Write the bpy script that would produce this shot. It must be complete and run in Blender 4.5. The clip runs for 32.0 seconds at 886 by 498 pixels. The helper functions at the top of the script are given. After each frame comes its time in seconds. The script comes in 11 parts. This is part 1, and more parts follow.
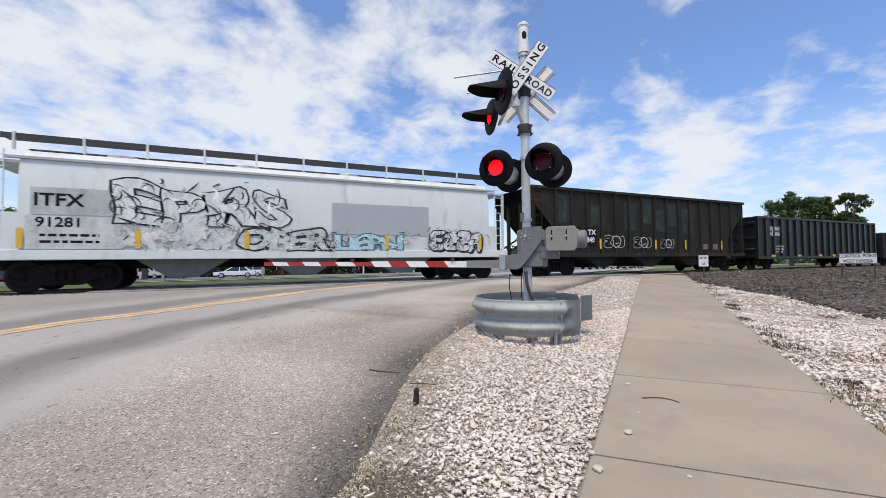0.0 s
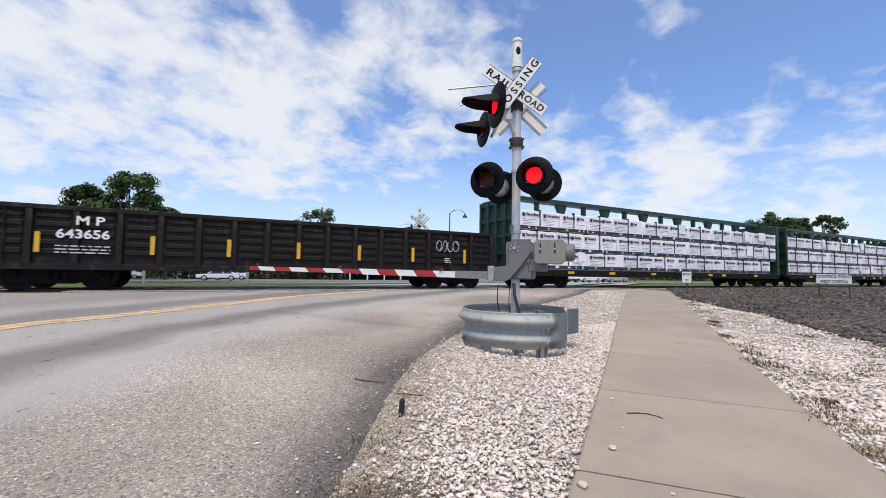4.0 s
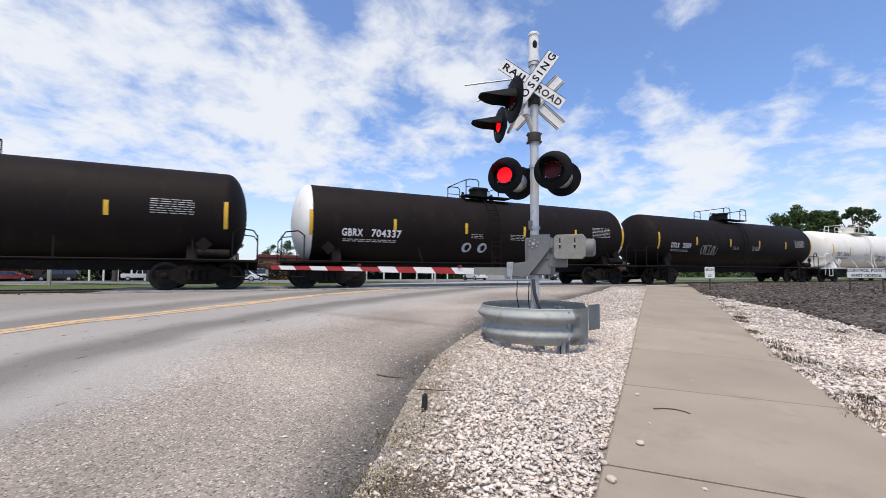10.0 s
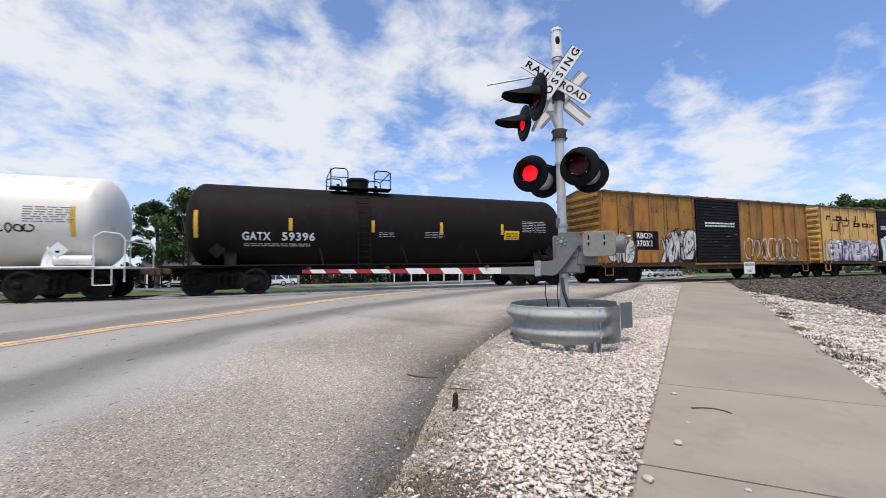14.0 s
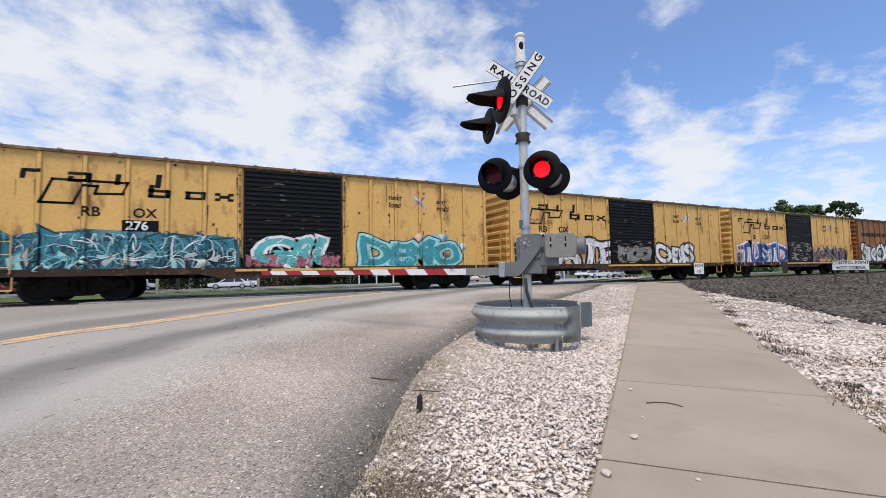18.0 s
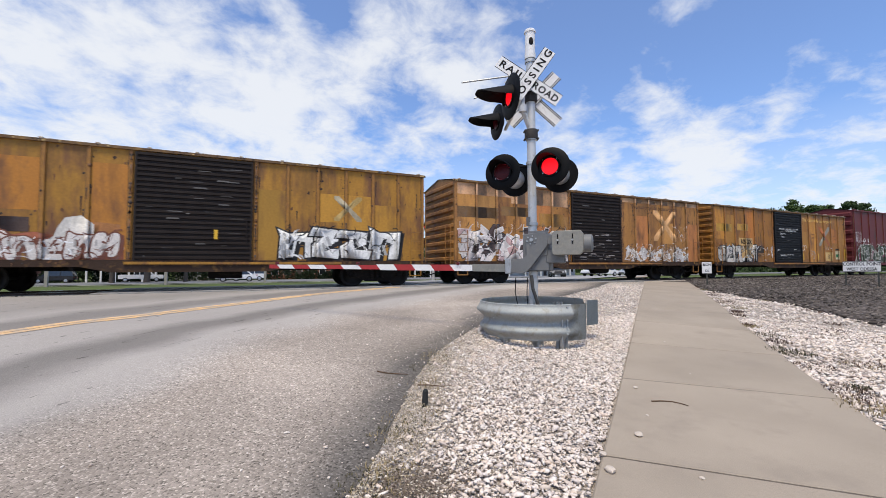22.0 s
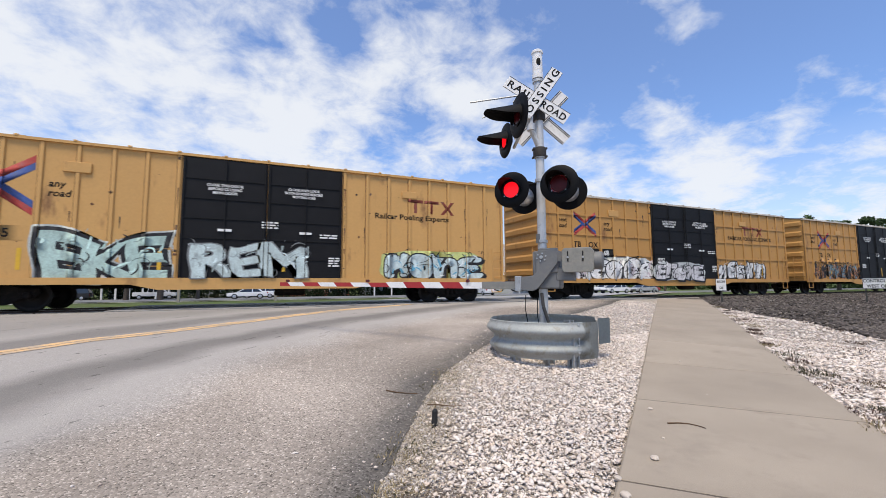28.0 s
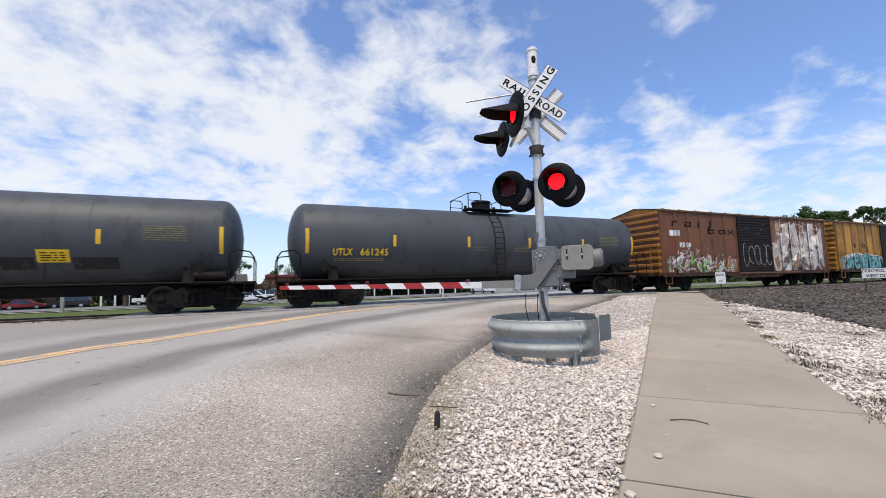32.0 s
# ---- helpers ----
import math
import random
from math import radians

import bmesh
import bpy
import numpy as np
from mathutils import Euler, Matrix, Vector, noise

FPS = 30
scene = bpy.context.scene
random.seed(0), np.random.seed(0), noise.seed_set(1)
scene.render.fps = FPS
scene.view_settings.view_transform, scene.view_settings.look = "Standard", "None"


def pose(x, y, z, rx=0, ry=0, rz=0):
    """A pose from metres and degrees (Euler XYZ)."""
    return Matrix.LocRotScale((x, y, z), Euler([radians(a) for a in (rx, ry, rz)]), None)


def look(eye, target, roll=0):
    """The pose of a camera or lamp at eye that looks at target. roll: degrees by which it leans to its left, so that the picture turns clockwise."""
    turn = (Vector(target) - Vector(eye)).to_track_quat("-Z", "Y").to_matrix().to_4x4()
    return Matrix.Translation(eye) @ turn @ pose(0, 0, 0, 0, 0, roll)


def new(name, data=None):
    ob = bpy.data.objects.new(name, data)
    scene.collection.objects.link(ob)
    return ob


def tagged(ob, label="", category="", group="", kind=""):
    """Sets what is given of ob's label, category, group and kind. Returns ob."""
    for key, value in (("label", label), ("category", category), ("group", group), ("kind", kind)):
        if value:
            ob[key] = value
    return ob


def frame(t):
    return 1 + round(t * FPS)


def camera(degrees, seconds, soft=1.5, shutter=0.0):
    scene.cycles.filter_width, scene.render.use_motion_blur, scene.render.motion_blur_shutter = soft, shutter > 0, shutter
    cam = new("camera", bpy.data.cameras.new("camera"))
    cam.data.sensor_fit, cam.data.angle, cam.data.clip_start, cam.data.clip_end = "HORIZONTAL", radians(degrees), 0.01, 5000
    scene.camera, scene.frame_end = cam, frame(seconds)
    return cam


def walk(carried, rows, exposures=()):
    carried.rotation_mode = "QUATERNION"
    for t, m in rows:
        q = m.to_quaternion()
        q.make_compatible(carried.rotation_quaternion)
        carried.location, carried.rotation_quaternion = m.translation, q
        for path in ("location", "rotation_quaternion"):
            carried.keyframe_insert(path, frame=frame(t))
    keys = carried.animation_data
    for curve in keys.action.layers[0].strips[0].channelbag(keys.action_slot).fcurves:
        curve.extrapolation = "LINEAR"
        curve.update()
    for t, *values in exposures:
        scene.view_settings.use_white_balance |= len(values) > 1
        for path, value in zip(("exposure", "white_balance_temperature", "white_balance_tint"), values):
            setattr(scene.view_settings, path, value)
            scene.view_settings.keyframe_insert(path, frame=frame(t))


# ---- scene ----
cam = camera(95.0, 32.0, soft=0.6, shutter=0.08)
# seconds, place, yaw, pitch, roll
PATH = (
    (0, 0.070, -0.018, 0.717, -24.913, 1.825, 0.681),
    (0.5, 0.069, -0.013, 0.717, -25.669, 1.960, 0.213),
    (1, 0.085, -0.003, 0.714, -26.249, 1.821, 0.084),
    (1.5, 0.089, 0.010, 0.712, -26.594, 1.667, -0.002),
    (2, 0.068, 0.007, 0.719, -26.838, 1.645, -0.417),
    (2.5, 0.069, 0.011, 0.717, -26.780, 1.860, -0.729),
    (3, 0.069, 0.018, 0.710, -26.700, 2.198, -0.770),
    (3.5, 0.070, 0.007, 0.724, -26.582, 2.584, -0.848),
    (4, 0.047, -0.010, 0.734, -26.719, 3.047, -0.987),
    (4.5, 0.042, -0.027, 0.718, -26.588, 3.888, -1.080),
    (6.5, 0.035, -0.055, 0.727, -25.553, 4.842, -0.190),
    (7, 0.034, -0.045, 0.713, -25.443, 4.689, -0.260),
    (7.5, 0.042, -0.047, 0.722, -24.680, 4.175, -0.222),
    (8, 0.046, -0.023, 0.714, -24.316, 3.785, -0.140),
    (8.5, 0.045, -0.005, 0.715, -24.563, 3.599, -0.071),
    (9, 0.026, 0.004, 0.714, -24.867, 3.481, -0.054),
    (9.5, 0.017, 0.005, 0.699, -24.661, 3.332, -0.064),
    (10, 0.008, 0.014, 0.698, -24.505, 2.885, -0.345),
    (10.5, 0.020, 0.017, 0.684, -24.438, 2.697, -0.456),
    (11, 0.025, 0.013, 0.682, -24.258, 2.846, -0.387),
    (11.5, 0.006, 0.018, 0.693, -23.784, 2.903, -0.499),
    (12, 0.004, 0.013, 0.682, -22.642, 2.934, -0.534),
    (12.5, 0.012, 0.015, 0.677, -21.385, 2.735, -0.350),
    (13, 0.007, 0.005, 0.679, -20.591, 2.428, -0.001),
    (13.5, -0.004, 0.009, 0.673, -20.385, 2.587, 0.345),
    (14, -0.006, -0.006, 0.684, -20.713, 3.109, 0.868),
    (14.5, -0.003, -0.002, 0.689, -21.485, 3.280, 1.070),
    (16.5, 0.008, 0.010, 0.676, -23.602, 3.532, 0.862),
    (17, 0.004, 0.007, 0.684, -24.648, 3.257, 0.822),
    (17.5, 0.011, 0.006, 0.684, -25.501, 3.136, 0.953),
    (18, 0.011, 0.004, 0.680, -25.524, 3.227, 1.031),
    (18.5, 0.014, -0.000, 0.680, -24.559, 3.291, 1.018),
    (19, -0.000, 0.000, 0.680, -23.300, 3.200, 0.850),
    (19.5, -0.006, -0.000, 0.682, -22.600, 2.965, 0.824),
    (20, 0.002, 0.001, 0.674, -22.849, 2.932, 1.006),
    (20.5, 0.006, 0.001, 0.679, -23.606, 2.866, 0.946),
    (21, 0.015, -0.008, 0.678, -24.116, 3.053, 0.730),
    (21.5, 0.003, -0.009, 0.681, -24.507, 2.951, 0.382),
    (22, -0.009, -0.005, 0.682, -24.759, 2.619, 0.231),
    (22.5, -0.011, -0.003, 0.680, -24.563, 2.227, 0.077),
    (23, -0.018, -0.001, 0.673, -23.587, 2.012, 0.155),
    (23.5, -0.014, -0.005, 0.677, -22.291, 1.895, 0.267),
    (24, -0.010, -0.006, 0.673, -21.610, 1.864, 0.207),
    (24.5, -0.006, -0.007, 0.669, -21.638, 1.915, 0.167),
    (25, -0.008, -0.009, 0.674, -21.882, 2.076, 0.429),
    (25.5, -0.012, -0.011, 0.680, -22.460, 2.064, 0.269),
    (27.5, -0.017, -0.018, 0.681, -23.123, 4.212, -0.296),
    (28, -0.010, -0.009, 0.689, -23.426, 5.033, 0.288),
    (28.5, 0.004, -0.001, 0.681, -23.476, 5.382, 0.673),
    (29, 0.006, 0.006, 0.680, -23.510, 5.651, 0.998),
    (29.5, 0.005, 0.004, 0.693, -23.387, 5.790, 1.315),
    (30, 0.002, 0.004, 0.690, -22.967, 5.841, 1.664),
    (30.5, -0.004, 0.011, 0.690, -22.702, 5.682, 1.610),
    (31, -0.005, -0.000, 0.702, -22.752, 5.275, 1.550),
    (31.5, -0.003, 0.002, 0.707, -23.140, 4.921, 1.529),
    (32, -0.004, -0.003, 0.714, -23.439, 4.875, 1.574),
)
# the film's own exposure: stops over time
EXPOSURES = ((0, -0.05), (1, 0.0), (2.5, 0.0), (4.5, -0.05), (7, -0.14), (8, -0.13), (9, -0.11), (9.7, -0.02), (10.5, 0.03), (11, 0.0), (12, -0.08), (13, -0.10), (14, -0.05), (17, -0.04), (20, -0.02), (24, 0.03), (25, 0.05), (28, 0.0), (29, -0.03), (31, 0.02), (32, 0.03))
walk(cam, [(t, pose(x, y, z, 90 + pitch, roll, yaw)) for t, x, y, z, yaw, pitch, roll in PATH], EXPOSURES)

# ---- world and sun ----
SUN_AZ, SUN_EL = radians(215), radians(66)   # azimuth measured from +Y towards +X


CLOUD_BANKS = ((-0.223, 0.913, 0.341, 0.32, 0.10), (0.004, 0.937, 0.349, 0.184, 0.05), (-0.349, 0.838, 0.419, 0.118, 0.04), (0.246, 0.855, 0.457, 0.088, 0.09), (0.390, 0.775, 0.497, 0.093, 0.07),
               (0.398, 0.859, 0.322, 0.114, 0.06), (0.701, 0.540, 0.466, 0.061, 0.05), (0.805, 0.499, 0.319, 0.094, 0.06), (0.892, 0.400, 0.210, 0.15, 0.15), (0.740, 0.632, 0.229, 0.17, 0.13),
               (0.737, 0.468, 0.488, 0.083, 0.03), (0.149, 0.946, 0.287, 0.131, 0.06), (0.123, 0.851, 0.511, 0.060, -0.04), (0.276, 0.892, 0.358, 0.063, -0.03), (0.651, 0.648, 0.397, 0.103, -0.08),
               (0.863, 0.372, 0.342, 0.17, -0.10), (0.604, 0.723, 0.336, 0.077, -0.01), (-0.327, 0.854, 0.405, 0.056, -0.06), (-0.040, 0.883, 0.468, 0.063, -0.06), (0.711, 0.632, 0.307, 0.073, -0.06), (0.62, 0.62, 0.47, 0.16, -0.07), (0.765, 0.50, 0.405, 0.11, -0.06), (0.807, 0.495, 0.321, 0.085, -0.05))


def sky_world():
    w = bpy.data.worlds.new("sky")
    scene.world = w
    w.use_nodes = True
    nt = w.node_tree
    nt.nodes.clear()
    N = nt.nodes.new
    L = nt.links.new
    out = N("ShaderNodeOutputWorld")
    sky = N("ShaderNodeTexSky")
    sky.sky_type = "NISHITA"
    sky.sun_disc = False
    sky.sun_elevation, sky.sun_rotation = SUN_EL, SUN_AZ
    sky.air_density, sky.dust_density, sky.ozone_density = 1.0, 0.6, 1.0
    bg = N("ShaderNodeBackground")
    bg.inputs["Strength"].default_value = 0.14
    # broken cloud on a layer high above: direction divided by its height
    co = N("ShaderNodeTexCoord")
    sep = N("ShaderNodeSeparateXYZ")
    L(co.outputs["Generated"], sep.inputs[0])

    def op(kind, a, b=None, c=None):
        n = N("ShaderNodeMath")
        n.operation = kind
        for k, v in enumerate((a, b, c)):
            if isinstance(v, (int, float)):
                n.inputs[k].default_value = v
            elif v is not None:
                L(v, n.inputs[k])
        return n.outputs[0]

    h = op("ADD", op("MAXIMUM", sep.outputs["Z"], 0.0), 0.30)
    cmb = N("ShaderNodeCombineXYZ")
    L(op("DIVIDE", sep.outputs["X"], h), cmb.inputs[0]); L(op("DIVIDE", sep.outputs["Y"], h), cmb.inputs[1])
    cmb.inputs[2].default_value = 3.7

    def puffs(scale, detail, rough, distort=0.0):
        n = N("ShaderNodeTexNoise")
        n.inputs["Scale"].default_value, n.inputs["Detail"].default_value = scale, detail
        n.inputs["Roughness"].default_value, n.inputs["Distortion"].default_value = rough, distort
        L(cmb.outputs[0], n.inputs["Vector"])
        return n.outputs[0]

    cover = op("MULTIPLY_ADD", puffs(7.5, 8.0, 0.60, 0.25), 0.46, op("MULTIPLY_ADD", puffs(2.6, 6.0, 0.55, 0.2), 0.36, op("MULTIPLY", puffs(0.9, 2.0, 0.5), 0.18)))
    # banks of cloud and clear gaps: direction, angular radius, weight
    for x, y, z, r, w in CLOUD_BANKS:
        d = N("ShaderNodeVectorMath"); d.operation = "DOT_PRODUCT"
        d.inputs[1].default_value = Vector((x, y, z)).normalized()
        L(co.outputs["Generated"], d.inputs[0])
        lobe = N("ShaderNodeMapRange"); lobe.interpolation_type = "SMOOTHSTEP"
        lobe.inputs["From Min"].default_value, lobe.inputs["From Max"].default_value = math.cos(1.5 * r), math.cos(0.25 * r)
        lobe.inputs["To Max"].default_value = w
        L(d.outputs["Value"], lobe.inputs["Value"])
        cover = op("ADD", cover, lobe.outputs[0])
    ramp = N("ShaderNodeMapRange")
    ramp.interpolation_type = "SMOOTHSTEP"
    ramp.inputs["From Min"].default_value = 0.45
    ramp.inputs["From Max"].default_value = 0.695
    ramp.inputs["To Max"].default_value = 0.92
    L(cover, ramp.inputs["Value"])
    # haze near the horizon
    hz = N("ShaderNodeMapRange")
    hz.inputs["From Min"].default_value = 0.0
    hz.inputs["From Max"].default_value = 0.30
    hz.inputs["To Min"].default_value = 0.62
    hz.inputs["To Max"].default_value = 0.08
    L(sep.outputs["Z"], hz.inputs["Value"])
    mx = N("ShaderNodeMath"); mx.operation = "MAXIMUM"
    L(ramp.outputs[0], mx.inputs[0]); L(hz.outputs[0], mx.inputs[1])
    mix = N("ShaderNodeMix")
    mix.data_type = "RGBA"
    L(mx.outputs[0], mix.inputs[0])
    tint = N("ShaderNodeMix"); tint.data_type = "RGBA"; tint.blend_type = "MULTIPLY"; tint.inputs[0].default_value = 1.0
    tint.inputs[7].default_value = (0.78, 1.05, 1.44, 1)
    L(sky.outputs[0], tint.inputs[6])
    L(tint.outputs[2], mix.inputs[6])
    mix.inputs[7].default_value = (6.35, 6.5, 6.75, 1)
    L(mix.outputs[2], bg.inputs["Color"])
    L(bg.outputs[0], out.inputs[0])


sky_world()
sun = new("sun", bpy.data.lights.new("sun", "SUN"))
sun.data.energy, sun.data.angle, sun.data.color = 3.85, radians(20), (1.0, 0.88, 0.70)
sun.matrix_world = look((0, 0, 60), (-math.sin(SUN_AZ) * math.cos(SUN_EL), -math.cos(SUN_AZ) * math.cos(SUN_EL), 60 - math.sin(SUN_EL)))

# ---- materials ----
MATS = {}


def paint(name, col, rough=0.55, metal=0.0, vary=0.12, scale=3.0, fine=40.0, bump=0.15, dirt=None, dirt_amount=0.0, spec=0.4, per_object=0.0, coat=0.0, streak=0.0, runs=0.0):
    """A coloured surface with variation at two scales, optional dirt patches and fine relief."""
    if name in MATS:
        return MATS[name]
    m = bpy.data.materials.new(name)
    m.use_nodes = True
    nt = m.node_tree
    N, L = nt.nodes.new, nt.links.new
    b = nt.nodes["Principled BSDF"]
    b.inputs["Roughness"].default_value = rough
    b.inputs["Metallic"].default_value = metal
    b.inputs["Specular IOR Level"].default_value = spec
    b.inputs["Coat Weight"].default_value = coat
    co = N("ShaderNodeTexCoord")
    n1 = N("ShaderNodeTexNoise"); n1.inputs["Scale"].default_value = scale; n1.inputs["Detail"].default_value = 4
    n2 = N("ShaderNodeTexNoise"); n2.inputs["Scale"].default_value = fine; n2.inputs["Detail"].default_value = 3
    L(co.outputs["Object"], n1.inputs["Vector"]); L(co.outputs["Object"], n2.inputs["Vector"])
    if streak:
        mp = N("ShaderNodeMapping"); mp.inputs["Scale"].default_value = (1, 1, streak)
        L(co.outputs["Object"], mp.inputs[0]); L(mp.outputs[0], n1.inputs["Vector"])
    add = N("ShaderNodeMath"); add.operation = "MULTIPLY_ADD"; add.inputs[1].default_value = 0.45
    half = N("ShaderNodeMath"); half.operation = "MULTIPLY"; half.inputs[1].default_value = 0.55
    L(n1.outputs[0], half.inputs[0]); L(n2.outputs[0], add.inputs[0]); L(half.outputs[0], add.inputs[2])
    last = add
    if per_object:
        oi = N("ShaderNodeObjectInfo")
        ad2 = N("ShaderNodeMath"); ad2.operation = "MULTIPLY_ADD"; ad2.inputs[1].default_value = per_object
        sub = N("ShaderNodeMath"); sub.operation = "SUBTRACT"; sub.inputs[1].default_value = 0.5
        L(oi.outputs["Random"], sub.inputs[0]); L(sub.outputs[0], ad2.inputs[0]); L(add.outputs[0], ad2.inputs[2])
        last = ad2
    mr = N("ShaderNodeMapRange")
    mr.inputs["From Min"].default_value, mr.inputs["From Max"].default_value = 0.3, 0.7
    mr.inputs["To Min"].default_value, mr.inputs["To Max"].default_value = 1 - vary, 1 + vary
    L(last.outputs[0], mr.inputs["Value"])
    mul = N("ShaderNodeMix"); mul.data_type = "RGBA"; mul.blend_type = "MULTIPLY"; mul.inputs[0].default_value = 1
    mul.inputs[6].default_value = (*col, 1)
    L(mr.outputs[0], mul.inputs[7])
    colour = mul.outputs[2]
    if dirt is not None:
        n3 = N("ShaderNodeTexNoise"); n3.inputs["Scale"].default_value = scale * 1.7; n3.inputs["Detail"].default_value = 7; n3.inputs["Roughness"].default_value = 0.65
        mp3 = N("ShaderNodeMapping"); mp3.inputs["Location"].default_value = (7.3, 2.1, 4.4); mp3.inputs["Scale"].default_value = (1, 1, streak or 1)
        L(co.outputs["Object"], mp3.inputs[0]); L(mp3.outputs[0], n3.inputs["Vector"])
        r3 = N("ShaderNodeMapRange"); r3.inputs["From Min"].default_value, r3.inputs["From Max"].default_value = 0.62 - 0.3 * dirt_amount, 0.78 - 0.25 * dirt_amount
        L(n3.outputs[0], r3.inputs["Value"])
        mxd = N("ShaderNodeMix"); mxd.data_type = "RGBA"
        mxd.inputs[7].default_value = (*dirt, 1)
        L(r3.outputs[0], mxd.inputs[0]); L(colour, mxd.inputs[6])
        colour = mxd.outputs[2]
    if runs:
        # thin rust runs down the sheets, gathered in groups
        mp4 = N("ShaderNodeMapping"); mp4.inputs["Scale"].default_value = (2.6, 2.6, 0.42)
        L(co.outputs["Object"], mp4.inputs[0])
        n4 = N("ShaderNodeTexNoise"); n4.inputs["Scale"].default_value = 1.0; n4.inputs["Detail"].default_value = 5; n4.inputs["Roughness"].default_value = 0.6
        L(mp4.outputs[0], n4.inputs["Vector"])
        n5 = N("ShaderNodeTexNoise"); n5.inputs["Scale"].default_value = 0.55; n5.inputs["Detail"].default_value = 3
        L(co.outputs["Object"], n5.inputs["Vector"])
        s4 = N("ShaderNodeMath"); s4.operation = "MULTIPLY_ADD"; s4.inputs[1].default_value = 0.6
        L(n5.outputs[0], s4.inputs[0]); L(n4.outputs[0], s4.inputs[2])
        r4 = N("ShaderNodeMapRange"); r4.inputs["From Min"].default_value, r4.inputs["From Max"].default_value = 0.96 - 0.22 * runs, 1.22 - 0.22 * runs
        r4.inputs["To Max"].default_value = 0.55
        L(s4.outputs[0], r4.inputs["Value"])
        mx4 = N("ShaderNodeMix"); mx4.data_type = "RGBA"; mx4.inputs[7].default_value = (0.085, 0.04, 0.018, 1)
        L(r4.outputs[0], mx4.inputs[0]); L(colour, mx4.inputs[6])
        colour = mx4.outputs[2]
    L(colour, b.inputs["Base Color"])
    if bump:
        bp = N("ShaderNodeBump"); bp.inputs["Strength"].default_value = bump; bp.inputs["Distance"].default_value = 0.01
        L(n2.outputs[0], bp.inputs["Height"]); L(bp.outputs[0], b.inputs["Normal"])
    MATS[name] = m
    return m


def glow(name, col, strength):
    if name in MATS:
        return MATS[name]
    m = bpy.data.materials.new(name)
    m.use_nodes = True
    b = m.node_tree.nodes["Principled BSDF"]
    b.inputs["Base Color"].default_value = (*col, 1)
    b.inputs["Emission Color"].default_value = (*col, 1)
    b.inputs["Emission Strength"].default_value = strength
    MATS[name] = m
    return m


# ---- mesh tools ----
def obj(name, bm, mat, parent=None, label="", smooth=False):
    me = bpy.data.meshes.new(name)
    if smooth:
        for f in bm.faces:
            f.smooth = True
    bm.to_mesh(me)
    bm.free()
    me.set_sharp_from_angle(angle=radians(38))
    for m in (mat if isinstance(mat, (list, tuple)) else [mat]):
        me.materials.append(m)
    ob = new(name, me)
    if parent is not None:
        ob.parent = parent
    if label:
        ob["label"] = label
    return ob


def part(name, bm, mat, parent, label="", smooth=False):
    return obj(name, bm, mat, parent, label, smooth)


def empty(name, at=(0, 0, 0)):
    ob = new(name)
    ob.location = at
    ob.empty_display_size = 0.2
    return ob


def raw(name, verts, faces, mat, parent=None, label="", smooth=False):
    me = bpy.data.meshes.new(name)
    me.from_pydata(verts, [], faces)
    me.materials.append(mat)
    if smooth:
        me.polygons.foreach_set("use_smooth", [True] * len(me.polygons))
    me.update()
    ob = new(name, me)
    if parent is not None:
        ob.parent = parent
    if label:
        ob["label"] = label
    return ob


def box(bm, x0, x1, y0, y1, z0, z1, mi=0, bevel=0.0):
    vs = [bm.verts.new((x, y, z)) for z in (z0, z1) for y in (y0, y1) for x in (x0, x1)]
    fs = [bm.faces.new([vs[i] for i in q]) for q in ((0, 2, 3, 1), (4, 5, 7, 6), (0, 1, 5, 4), (1, 3, 7, 5), (3, 2, 6, 7), (2, 0, 4, 6))]
    for f in fs:
        f.material_index = mi
    if bevel:
        es = list({e for f in fs for e in f.edges})
        bmesh.ops.bevel(bm, geom=es, offset=bevel, segments=1, affect="EDGES", profile=0.5)
    return bm


def boxm(x0, x1, y0, y1, z0, z1, bevel=0.0):
    return box(bmesh.new(), x0, x1, y0, y1, z0, z1, 0, bevel)


def tube(bm, p, q, r, n=10, r2=None, caps=True, mi=0):
    p, q = Vector(p), Vector(q)
    r2 = r if r2 is None else r2
    d = (q - p).normalized()
    a = d.orthogonal().normalized()
    b = d.cross(a)
    rings = []
    for c, rr in ((p, r), (q, r2)):
        rings.append([bm.verts.new(c + rr * (math.cos(2 * math.pi * i / n) * a + math.sin(2 * math.pi * i / n) * b)) for i in range(n)])
    for i in range(n):
        f = bm.faces.new((rings[0][i], rings[0][(i + 1) % n], rings[1][(i + 1) % n], rings[1][i]))
        f.smooth = n > 6
        f.material_index = mi
    if caps:
        for ring in (rings[0][::-1], rings[1]):
            f = bm.faces.new(ring)
            f.material_index = mi
    return bm


def path_tube(bm, pts, r, n=8):
    for p, q in zip(pts, pts[1:]):
        tube(bm, p, q, r, n)
    return bm


